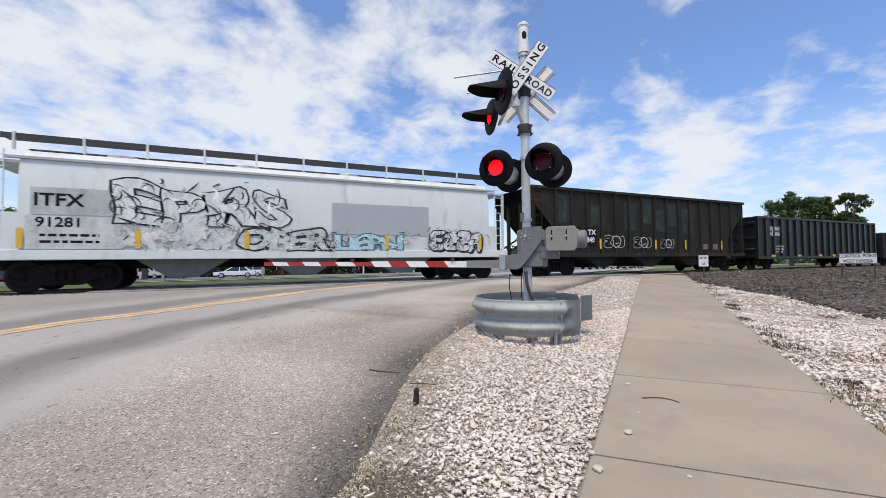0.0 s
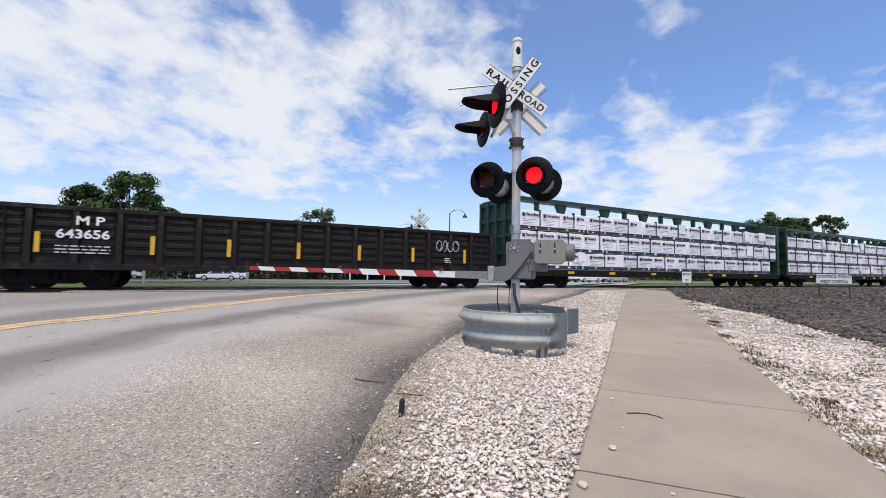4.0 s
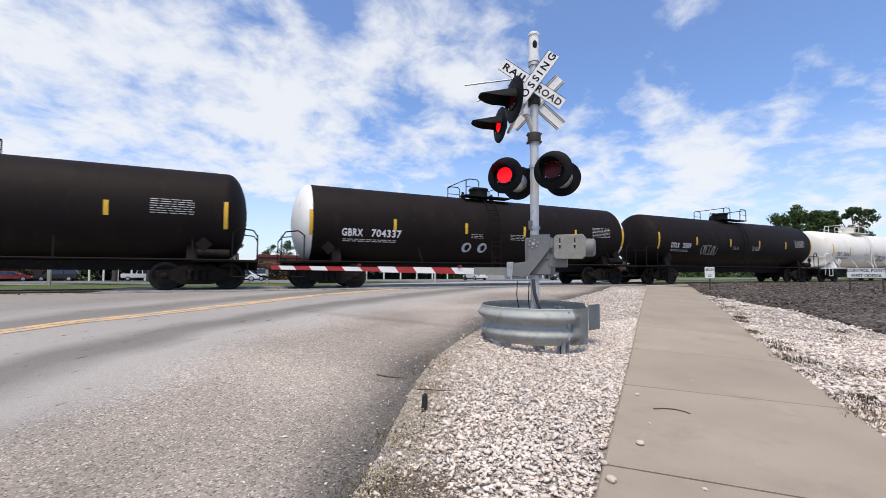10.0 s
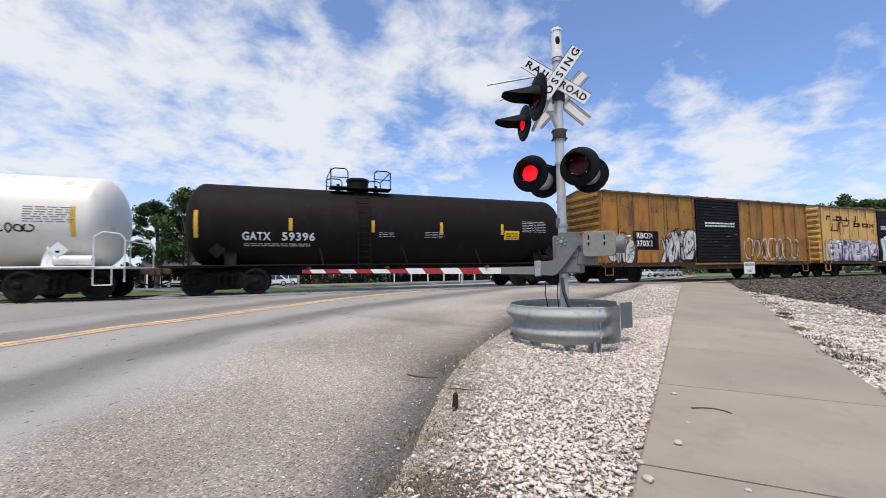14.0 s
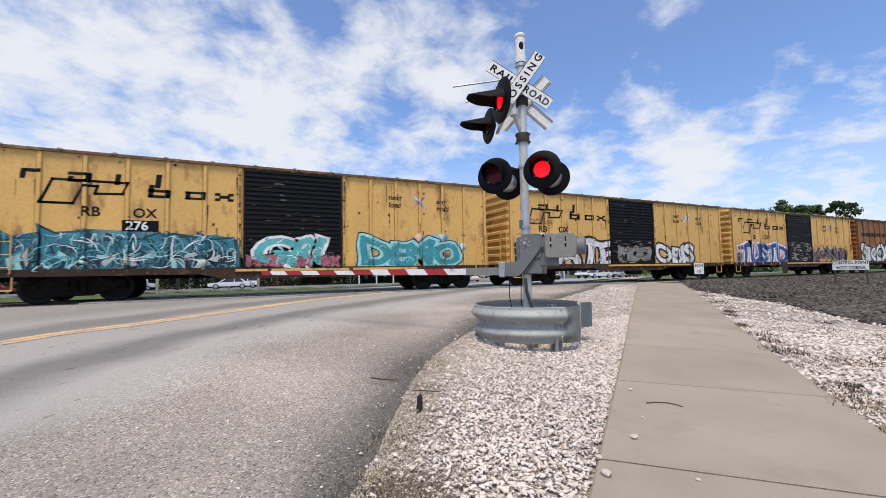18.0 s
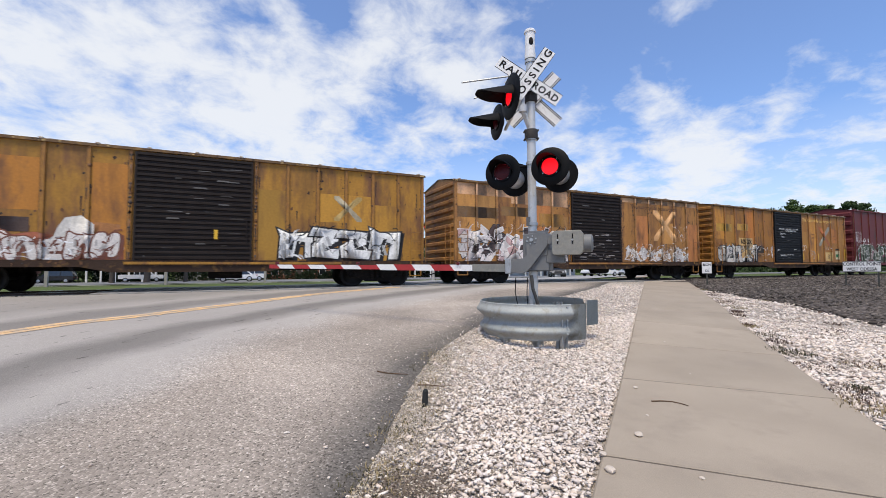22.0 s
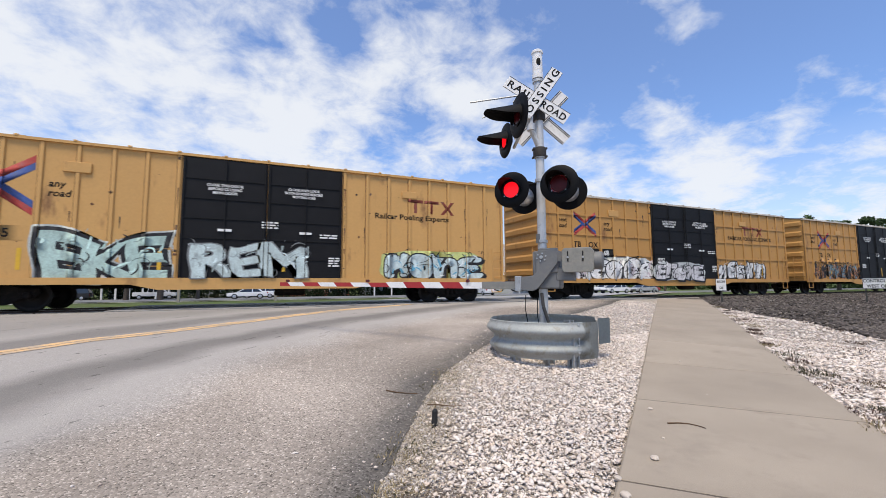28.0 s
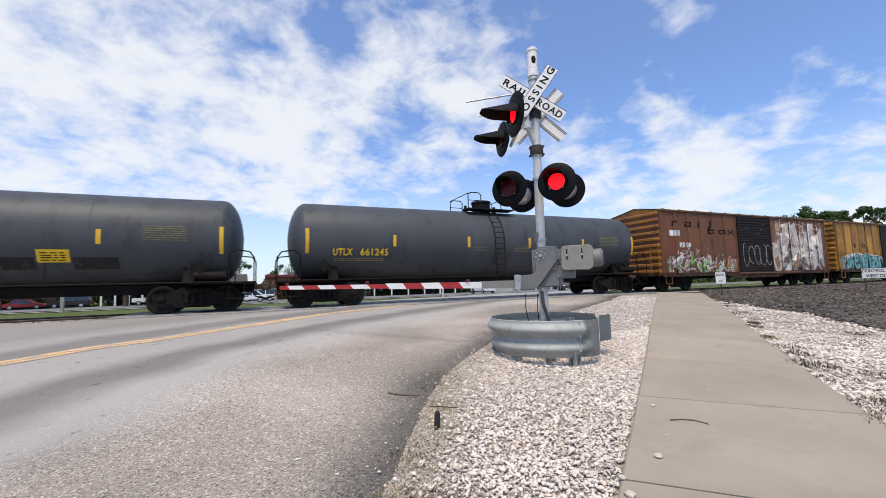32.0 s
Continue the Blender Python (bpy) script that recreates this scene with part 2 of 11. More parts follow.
def lathe(bm, prof, axis="x", n=32, centre=(0, 0, 0), mi=0, a0=0.0, a1=2 * math.pi):
    """Turns a profile of (along, radius) about an axis."""
    full = abs(a1 - a0 - 2 * math.pi) < 1e-6
    cnt = n if full else n + 1
    rings = []
    for s, r in prof:
        ring = []
        for i in range(cnt):
            a = a0 + (a1 - a0) * i / n
            c, d = r * math.cos(a), r * math.sin(a)
            v = {"x": (s, c, d), "y": (c, s, d), "z": (c, d, s)}[axis]
            ring.append(bm.verts.new((centre[0] + v[0], centre[1] + v[1], centre[2] + v[2])))
        rings.append(ring)
    for A, B in zip(rings, rings[1:]):
        for i in range(cnt if full else cnt - 1):
            j = (i + 1) % cnt
            f = bm.faces.new((A[i], A[j], B[j], B[i]))
            f.smooth = True
            f.material_index = mi
    closed = prof[0] == prof[-1]
    for ring, (s, r) in ((rings[0], prof[0]), (rings[-1], prof[-1])):
        if r > 1e-4 and full and not closed:
            f = bm.faces.new(ring)
            f.material_index = mi
    bmesh.ops.remove_doubles(bm, verts=bm.verts, dist=1e-5)
    bmesh.ops.recalc_face_normals(bm, faces=bm.faces)
    return bm


def prism(bm, poly, y0, y1, mi=0, swap=False):
    """Extrudes an (x, z) outline from y0 to y1."""
    A = [bm.verts.new((x, y0, z)) for x, z in poly]
    B = [bm.verts.new((x, y1, z)) for x, z in poly]
    n = len(poly)
    fs = [bm.faces.new(A), bm.faces.new(B[::-1])]
    for i in range(n):
        fs.append(bm.faces.new((A[(i + 1) % n], A[i], B[i], B[(i + 1) % n])))
    for f in fs:
        f.material_index = mi
    bmesh.ops.recalc_face_normals(bm, faces=fs)
    return bm


def words(name, text, size, at, mat, parent, rot=(90, 0, 0), align="LEFT", sx=1.0, shear=0.0, spacing=1.0, extrude=0.0):
    """Lettering with the built-in font, turned into a mesh; size is the height of capitals."""
    cu = bpy.data.curves.new(name, "FONT")
    cu.body = text
    cu.size = size / 0.70
    cu.align_x = align
    cu.shear = shear
    cu.space_character = spacing
    cu.extrude = extrude
    cu.offset = size * 0.034
    cu.resolution_u = 3
    tmp = bpy.data.objects.new(name, cu)
    scene.collection.objects.link(tmp)
    me = bpy.data.meshes.new_from_object(tmp)
    bpy.data.objects.remove(tmp)
    bpy.data.curves.remove(cu)
    me.materials.clear()
    me.materials.append(mat)
    ob = new(name, me)
    ob.parent = parent
    ob.matrix_basis = Matrix.LocRotScale(at, Euler([radians(a) for a in rot]), (sx, 1, 1))
    return ob

# ---- ground ----
# height of the ground by distance Y from the camera towards the track (rail head is z = 0)
PROFILE = ((-300, -0.75), (-40, -0.62), (0, -0.58), (1.8, -0.555), (3.0, -0.53), (4.6, -0.45), (5.7, -0.35), (7.5, -0.25), (9.5, -0.165), (11.7, -0.09),
           (13.5, -0.045), (14.8, -0.025), (17.8, -0.025), (19.5, -0.08), (22, -0.12), (30, -0.3), (40, -0.6), (60, -1.05), (90, -1.6), (300, -3.0), (4500, -6.0))


def zg(y):
    for (a, za), (b, zb) in zip(PROFILE, PROFILE[1:]):
        if y <= b:
            k = (y - a) / (b - a)
            return za + (zb - za) * k
    return PROFILE[-1][1]


def sheet(name, rows, mat, label, category, lift=0.0, kind="structure"):
    """A ground sheet from rows of (y, [x...]) with equal counts."""
    verts, faces = [], []
    n = len(rows[0][1])
    for y, xs in rows:
        for x in xs:
            verts.append((x, y, zg(y) + lift))
    for i in range(len(rows) - 1):
        for j in range(n - 1):
            a = i * n + j
            faces.append((a, a + 1, a + n + 1, a + n))
    ob = raw(name, verts, faces, mat)
    return tagged(ob, label, category, kind=kind)


def grass_mat():
    m = paint("grass_ground", (0.075, 0.105, 0.03), rough=0.95, vary=0.35, scale=0.6, fine=18, bump=0.6, dirt=(0.16, 0.14, 0.08), dirt_amount=0.3, spec=0.1)
    return m


def speckle(name, cols, scale, rough=0.9, bump=0.5, big=(0.85, 1.1), bigscale=0.5, dist=0.02):
    """Stones or aggregate: cells of several colours with raised middles, and broad stains."""
    if name in MATS:
        return MATS[name]
    m = bpy.data.materials.new(name)
    m.use_nodes = True
    nt = m.node_tree
    N, L = nt.nodes.new, nt.links.new
    b = nt.nodes["Principled BSDF"]
    b.inputs["Roughness"].default_value = rough
    b.inputs["Specular IOR Level"].default_value = 0.1
    co = N("ShaderNodeTexCoord")
    v = N("ShaderNodeTexVoronoi"); v.inputs["Scale"].default_value = scale; v.inputs["Randomness"].default_value = 1
    L(co.outputs["Object"], v.inputs["Vector"])
    sp = N("ShaderNodeSeparateColor"); L(v.outputs["Color"], sp.inputs[0])
    cr = N("ShaderNodeValToRGB"); cr.color_ramp.interpolation = "LINEAR"
    els = cr.color_ramp.elements
    for i, c in enumerate(cols):
        e = els[i] if i < 2 else els.new(0.5)
        e.color = (*c, 1)
    for i, e in enumerate(sorted(els, key=lambda e: e.position)):
        pass
    k = len(cols)
    for i in range(k):
        els[i].position = i / (k - 1)
    for i, c in enumerate(cols):
        els[i].color = (*c, 1)
    L(sp.outputs[0], cr.inputs[0])
    nb = N("ShaderNodeTexNoise"); nb.inputs["Scale"].default_value = bigscale; nb.inputs["Detail"].default_value = 6
    L(co.outputs["Object"], nb.inputs["Vector"])
    mr = N("ShaderNodeMapRange"); mr.inputs["From Min"].default_value, mr.inputs["From Max"].default_value = 0.35, 0.65
    mr.inputs["To Min"].default_value, mr.inputs["To Max"].default_value = big
    L(nb.outputs[0], mr.inputs["Value"])
    mul = N("ShaderNodeMix"); mul.data_type = "RGBA"; mul.blend_type = "MULTIPLY"; mul.inputs[0].default_value = 1
    L(cr.outputs[0], mul.inputs[6]); L(mr.outputs[0], mul.inputs[7])
    L(mul.outputs[2], b.inputs["Base Color"])
    bp = N("ShaderNodeBump"); bp.inputs["Strength"].default_value = bump; bp.inputs["Distance"].default_value = dist; bp.invert = True
    L(v.outputs["Distance"], bp.inputs["Height"]); L(bp.outputs[0], b.inputs["Normal"])
    MATS[name] = m
    return m


GROUND = speckle("pale_gravel_ground", [(0.20, 0.17, 0.14), (0.34, 0.295, 0.25), (0.48, 0.425, 0.37), (0.60, 0.54, 0.48)], 70, bump=0.8)
BALLAST = speckle("dark_ballast", [(0.033, 0.028, 0.025), (0.07, 0.059, 0.053), (0.11, 0.093, 0.082), (0.18, 0.155, 0.138)], 16, bump=1.0, dist=0.04)
ASPHALT = speckle("worn_asphalt", [(0.13, 0.117, 0.104), (0.27, 0.245, 0.218), (0.315, 0.286, 0.255), (0.33, 0.30, 0.268), (0.34, 0.31, 0.276), (0.36, 0.325, 0.29), (0.42, 0.38, 0.34), (0.62, 0.57, 0.52)], 78, bump=0.45, big=(0.72, 1.15), bigscale=0.35, dist=0.006)
CONCRETE = paint("sidewalk_concrete", (0.318, 0.270, 0.214), rough=0.9, vary=0.17, scale=1.1, fine=140, bump=0.3, dirt=(0.28, 0.238, 0.192), dirt_amount=0.25, spec=0.15, per_object=0.12)
GRASS = grass_mat()

YS = [-300, -120, -60, -40, -20, -8, -4, 0, 1.2, 2, 3, 3.8, 4.6, 5.2, 5.7, 6.6, 7.5, 8.5, 9.5, 10.6, 11.7, 12.6, 13.5, 14.35]
# the whole ground, to the horizon
FAR = YS + [14.8, 16.2, 17.8, 18.6, 19.5, 20.6, 22, 26, 30, 37, 45, 65, 90, 150, 300, 1200, 4500]
sheet("ground", [(y, [-4500, -1000, -200, -60, -20, 0, 20, 60, 200, 1000, 4500]) for y in FAR if y <= 18.7], GROUND, "pale limestone gravel and dirt ground", "ground", -0.03)
sheet("ground", [(y, [-4500, -1000, -200, -60, -20, 0, 20, 60, 200, 1000, 4500]) for y in FAR if y >= 18.6], GRASS, "mown grass ground beyond the railway track", "ground", -0.03)

# ---- road ----
EDGE = ((-300, -185), (-60, -38), (-20, -13.3), (-8, -6.2), (-4, -3.6), (0, -1.05), (1.2, -0.25), (2.29, 0.48), (2.82, 0.83), (3.87, 1.41), (4.74, 1.99), (5.64, 2.85), (6.12, 3.41), (7.0, 4.5), (9.08, 7.59), (10.56, 10.02), (12.3, 12.7), (14.35, 15.4))


def edge_x(y):
    for (a, xa), (b, xb) in zip(EDGE, EDGE[1:]):
        if y <= b:
            return xa + (xb - xa) * (y - a) / (b - a)
    return EDGE[-1][1]


def road_mat():
    """Aggregate asphalt; the U coordinate is the distance from the right-hand edge and carries wheel-path wear."""
    m = ASPHALT
    nt = m.node_tree
    N, L = nt.nodes.new, nt.links.new
    b = nt.nodes["Principled BSDF"]
    src = b.inputs["Base Color"].links[0].from_socket
    uv = N("ShaderNodeUVMap"); uv.uv_map = "across"
    sep = N("ShaderNodeSeparateXYZ"); L(uv.outputs[0], sep.inputs[0])
    co = N("ShaderNodeTexCoord")
    wob = N("ShaderNodeTexNoise"); wob.inputs["Scale"].default_value = 0.8; wob.inputs["Detail"].default_value = 5
    L(co.outputs["Object"], wob.inputs["Vector"])
    ad = N("ShaderNodeMath"); ad.operation = "MULTIPLY_ADD"; ad.inputs[1].default_value = 0.9
    L(wob.outputs[0], ad.inputs[0]); L(sep.outputs["X"], ad.inputs[2])
    sc = N("ShaderNodeMath"); sc.operation = "MULTIPLY"; sc.inputs[1].default_value = 1 / 14
    L(ad.outputs[0], sc.inputs[0])
    cr = N("ShaderNodeValToRGB")
    stops = ((0.40, 0.34), (0.62, 0.42), (0.95, 0.80), (1.4, 1.0), (2.5, 0.96), (3.1, 1.12), (3.7, 1.16), (4.3, 0.64), (4.7, 0.60), (5.15, 1.06), (6.3, 1.08), (6.9, 0.68), (7.4, 0.66), (8.0, 1.04), (9.2, 0.82), (11, 0.92))
    els = cr.color_ramp.elements
    while len(els) < len(stops):
        els.new(0.5)
    for i, (d, v) in enumerate(stops):
        els[i].position = d / 14
    for i, (d, v) in enumerate(stops):
        warm = 1.045 if 0.9 < d < 3 else 1.0
        els[i].color = (v * warm, v, v / warm, 1)
    L(sc.outputs[0], cr.inputs[0])
    # the driven lane is worn smooth, the verge keeps its coarse stone
    fl = N("ShaderNodeMapRange"); fl.interpolation_type = "SMOOTHSTEP"
    fl.inputs["From Min"].default_value, fl.inputs["From Max"].default_value, fl.inputs["To Max"].default_value = 2.7 / 14, 3.6 / 14, 0.82
    L(sc.outputs[0], fl.inputs["Value"])
    worn = N("ShaderNodeMix"); worn.data_type = "RGBA"; worn.inputs[7].default_value = (0.318, 0.298, 0.276, 1)
    L(fl.outputs[0], worn.inputs[0]); L(src, worn.inputs[6])
    mul = N("ShaderNodeMix"); mul.data_type = "RGBA"; mul.blend_type = "MULTIPLY"; mul.inputs[0].default_value = 1
    L(worn.outputs[2], mul.inputs[6]); L(cr.outputs[0], mul.inputs[7])
    # cracks and tar spots drawn out along the road
    mp = N("ShaderNodeMapping"); mp.inputs["Scale"].default_value = (5.0, 1.1, 1)
    L(uv.outputs[0], mp.inputs[0])
    nz = N("ShaderNodeTexNoise"); nz.inputs["Scale"].default_value = 1.6; nz.inputs["Detail"].default_value = 5; nz.inputs["Roughness"].default_value = 0.7
    L(mp.outputs[0], nz.inputs["Vector"])
    th = N("ShaderNodeMapRange"); th.inputs["From Min"].default_value, th.inputs["From Max"].default_value = 0.675, 0.70
    th.inputs["To Max"].default_value = 0.75
    L(nz.outputs[0], th.inputs["Value"])
    mx = N("ShaderNodeMix"); mx.data_type = "RGBA"; mx.inputs[7].default_value = (0.07, 0.065, 0.06, 1)
    L(th.outputs[0], mx.inputs[0]); L(mul.outputs[2], mx.inputs[6])
    # short dark chips torn out of the driven lanes
    mp2 = N("ShaderNodeMapping"); mp2.inputs["Scale"].default_value = (6.5, 2.0, 1)
    L(uv.outputs[0], mp2.inputs[0])
    nz2 = N("ShaderNodeTexNoise"); nz2.inputs["Scale"].default_value = 1.5; nz2.inputs["Detail"].default_value = 2; nz2.inputs["Roughness"].default_value = 0.6
    L(mp2.outputs[0], nz2.inputs["Vector"])
    th2 = N("ShaderNodeMapRange"); th2.inputs["From Min"].default_value, th2.inputs["From Max"].default_value = 0.675, 0.69
    th2.inputs["To Max"].default_value = 0.8
    L(nz2.outputs[0], th2.inputs["Value"])
    lane = N("ShaderNodeMath"); lane.operation = "MULTIPLY"
    L(th2.outputs[0], lane.inputs[0]); L(fl.outputs[0], lane.inputs[1])
    mx2 = N("ShaderNodeMix"); mx2.data_type = "RGBA"; mx2.inputs[7].default_value = (0.06, 0.055, 0.05, 1)
    L(lane.outputs[0], mx2.inputs[0]); L(mx.outputs[2], mx2.inputs[6])
    L(mx2.outputs[2], b.inputs["Base Color"])
    return m


def road():
    edge = [Vector((edge_x(-60 + 0.25 * i), -60 + 0.25 * i)) for i in range(298)]
    E = np.array([tuple(p) for p in edge])
    arc = np.r_[0, np.cumsum(np.linalg.norm(np.diff(E, axis=0), axis=1))]
    ys = sorted(set(YS) | {round(-3 + 0.35 * i, 2) for i in range(50) if -3 + 0.35 * i < 14.3})
    wob = lambda y: 0.05 * noise.noise((y * 1.7, 3.1, 0)) + 0.04 * noise.noise((y * 5.1, 1.1, 0))
    offs = [190, 80, 40, 24] + [16 - 0.5 * k for k in range(32)] + [0.25, 0.0]
    verts, faces, uv = [], [], []
    for y in ys:
        x1 = edge_x(y) + (wob(y) if y > -6 else 0)
        for o in offs:
            k = min(1.0, o / 1.0)
            verts.append((x1 - o, y, zg(y) - (0.02 if o == 0 else 0)))
    V = np.array(verts)[:, :2]
    for p in V:
        d = np.hypot(E[:, 0] - p[0], E[:, 1] - p[1])
        j = int(np.argmin(d))
        uv.append((float(d[j]), float(arc[j])))
    n = len(offs)
    for i in range(len(ys) - 1):
        for j in range(n - 1):
            a = i * n + j
            faces.append((a, a + 1, a + n + 1, a + n))
    ob = raw("road", verts, faces, road_mat())
    lay = ob.data.uv_layers.new(name="across")
    for lp in ob.data.loops:
        lay.data[lp.index].uv = uv[lp.vertex_index]
    return tagged(ob, "weathered grey asphalt road curving to the railway crossing", "road", kind="structure")


road()
W_DIR, W_NRM = Vector((math.sin(radians(52)), math.cos(radians(52)), 0)), Vector((math.cos(radians(52)), -math.sin(radians(52)), 0))


def on_walk(s, off):
    p = W_DIR * s + W_NRM * off
    return Vector((p.x, p.y, zg(p.y)))


def in_walk(x, y):
    return Vector((x, y, 0)).dot(W_DIR), Vector((x, y, 0)).dot(W_NRM)


def ribbon(name, pts, w, mat, parent=None, lift=0.006, label=""):
    """A flat strip of width w laid on the ground along pts."""
    dense = []
    for (ax, ay), (bx, by) in zip(pts, pts[1:]):
        n = max(1, int(math.hypot(bx - ax, by - ay) / 0.4))
        dense += [(ax + (bx - ax) * k / n, ay + (by - ay) * k / n) for k in range(n)]
    dense.append(pts[-1])
    verts, faces = [], []
    for i, (x, y) in enumerate(dense):
        a, b = dense[max(0, i - 1)], dense[min(len(dense) - 1, i + 1)]
        d = Vector((b[0] - a[0], b[1] - a[1], 0)).normalized()
        nrm = Vector((-d.y, d.x, 0)) * w / 2
        for s in (-1, 1):
            px, py = x + s * nrm.x, y + s * nrm.y
            verts.append((px, py, zg(py) + lift))
    for i in range(len(dense) - 1):
        faces.append((2 * i, 2 * i + 2, 2 * i + 3, 2 * i + 1))
    return raw(name, verts, faces, mat, parent, label)


# two yellow lines along the middle of the road
YELLOW = paint("worn_yellow_line", (0.72, 0.46, 0.22), rough=0.85, vary=0.2, scale=2.5, fine=70, dirt=(0.42, 0.34, 0.26), dirt_amount=0.75, spec=0.2)
MID = ((-10.2, -2.0), (-7.6, 2.4), (-5.3, 5.6), (-3.95, 7.25), (-3.24, 8.0), (-2.75, 8.6), (-1.93, 9.12), (-1.24, 9.68), (-0.2, 10.62), (1.0, 11.75), (2.0, 12.6), (3.2, 13.35), (4.6, 14.2), (4.85, 14.35))
lines = tagged(empty("road_marking"), "worn yellow double centre line on asphalt", "road marking", kind="structure")
for off in (-0.10, 0.10):
    pts = []
    for i, (x, y) in enumerate(MID):
        a, b = MID[max(0, i - 1)], MID[min(len(MID) - 1, i + 1)]
        d = Vector((b[0] - a[0], b[1] - a[1])).normalized()
        pts.append((x - d.y * off, y + d.x * off))
    ribbon("line", pts, 0.175, YELLOW, lines, 0.006)


JOINT = paint("dark_joint_filler", (0.12, 0.10, 0.082), rough=0.95, vary=0.3, scale=9, spec=0.1)


def sidewalk():
    sw = tagged(empty("pavement"), "pale tan concrete sidewalk rising to the railway crossing", "sidewalk", kind="structure")
    first = 2.85 - 1.93 * 6
    for i in range(16):
        s0, s1 = first + 1.93 * i + 0.007, first + 1.93 * (i + 1) - 0.007
        bm = bmesh.new()
        n = 4
        L, Rr = -0.32, 1.52
        skew = lambda s, o: on_walk(s + 0.13 * (o + 0.32), o)
        up = lambda z: Vector((0, 0, z))
        ring = lambda s: [skew(s, L) + up(-0.10), skew(s, L) + up(0.005), skew(s, L + 0.012) + up(0.016), skew(s, Rr - 0.012) + up(0.016), skew(s, Rr) + up(0.005), skew(s, Rr) + up(-0.10)]
        ss = [s0, s0 + 0.01] + [s0 + (s1 - s0) * k / n for k in range(1, n)] + [s1 - 0.01, s1]
        rings = []
        for k, s in enumerate(ss):
            drop = 0.012 if k in (0, len(ss) - 1) else 0
            rings.append([bm.verts.new(p - Vector((0, 0, drop))) for p in ring(s)])
        for A, B in zip(rings, rings[1:]):
            for j in range(5):
                bm.faces.new((A[j], A[j + 1], B[j + 1], B[j]))
        bm.faces.new(rings[0]); bm.faces.new(rings[-1])
        bmesh.ops.recalc_face_normals(bm, faces=bm.faces)
        part("slab", bm, CONCRETE, sw)
        bm = bmesh.new()
        v = [bm.verts.new(on_walk(first + 1.93 * i + a + 0.13 * (b + 0.32), b) + Vector((0, 0, 0.011))) for a, b in ((-0.02, -0.315), (0.02, -0.315), (0.02, 1.515), (-0.02, 1.515))]
        bm.faces.new(v)
        part("joint_filler", bm, JOINT, sw)
    return sw


sidewalk()

# ---- railway track ----
RUST = paint("rusty_steel", (0.09, 0.055, 0.04), rough=0.75, metal=0.2, vary=0.35, scale=4)
RAILTOP = paint("polished_rail", (0.35, 0.34, 0.33), rough=0.3, metal=0.9, vary=0.1)
TIE = paint("creosoted_tie", (0.06, 0.048, 0.04), rough=0.9, vary=0.3, scale=5, per_object=0.3)
PANEL = paint("crossing_panel_concrete", (0.26, 0.25, 0.24), rough=0.85, vary=0.2, scale=1.5, dirt=(0.10, 0.09, 0.085), dirt_amount=0.4, per_object=0.2)


def track():
    t = tagged(empty("railway_track"), "steel rails on timber ties with concrete crossing panels", "railway track", kind="structure")
    for y in (15.48, 16.92):
        bm = bmesh.new()
        prof = [(-0.07, -0.17), (0.07, -0.17), (0.07, -0.15), (0.012, -0.13), (0.012, -0.045), (0.036, -0.035), (0.036, 0.0), (-0.036, 0.0), (-0.036, -0.035), (-0.012, -0.045), (-0.012, -0.13), (-0.07, -0.15)]
        A = [bm.verts.new((-400, y + a, z)) for a, z in prof]
        B = [bm.verts.new((700, y + a, z)) for a, z in prof]
        for i in range(len(prof)):
            f = bm.faces.new((A[i], A[(i + 1) % 12], B[(i + 1) % 12], B[i]))
            f.material_index = 1 if i == 6 else 0
        bmesh.ops.recalc_face_normals(bm, faces=bm.faces)
        part("rail", bm, [RUST, RAILTOP], t)
    me = None
    for i in range(-60, 130):
        x = i * 0.52
        if -4.5 < x < 19:
            continue
        if me is None:
            o = part("tie", boxm(-0.115, 0.115, -1.3, 1.3, -0.18, 0, 0.012), TIE, t)
            me = o.data
        else:
            o = new("tie", me)
            o.parent = t
        o.location = (x, 16.2 + random.uniform(-0.03, 0.03), -0.172 + random.uniform(-0.01, 0.01))
        o.rotation_euler = (0, 0, random.uniform(-0.02, 0.02))
    for k in range(9):
        x0 = -4.2 + 2.44 * k
        for y0, y1 in ((14.36, 15.43), (15.56, 16.86), (16.98, 18.0)):
            part("crossing_panel", boxm(x0 + 0.01, x0 + 2.43, y0, y1, -0.2, -0.004, 0.01), PANEL, t)
    return t


track()

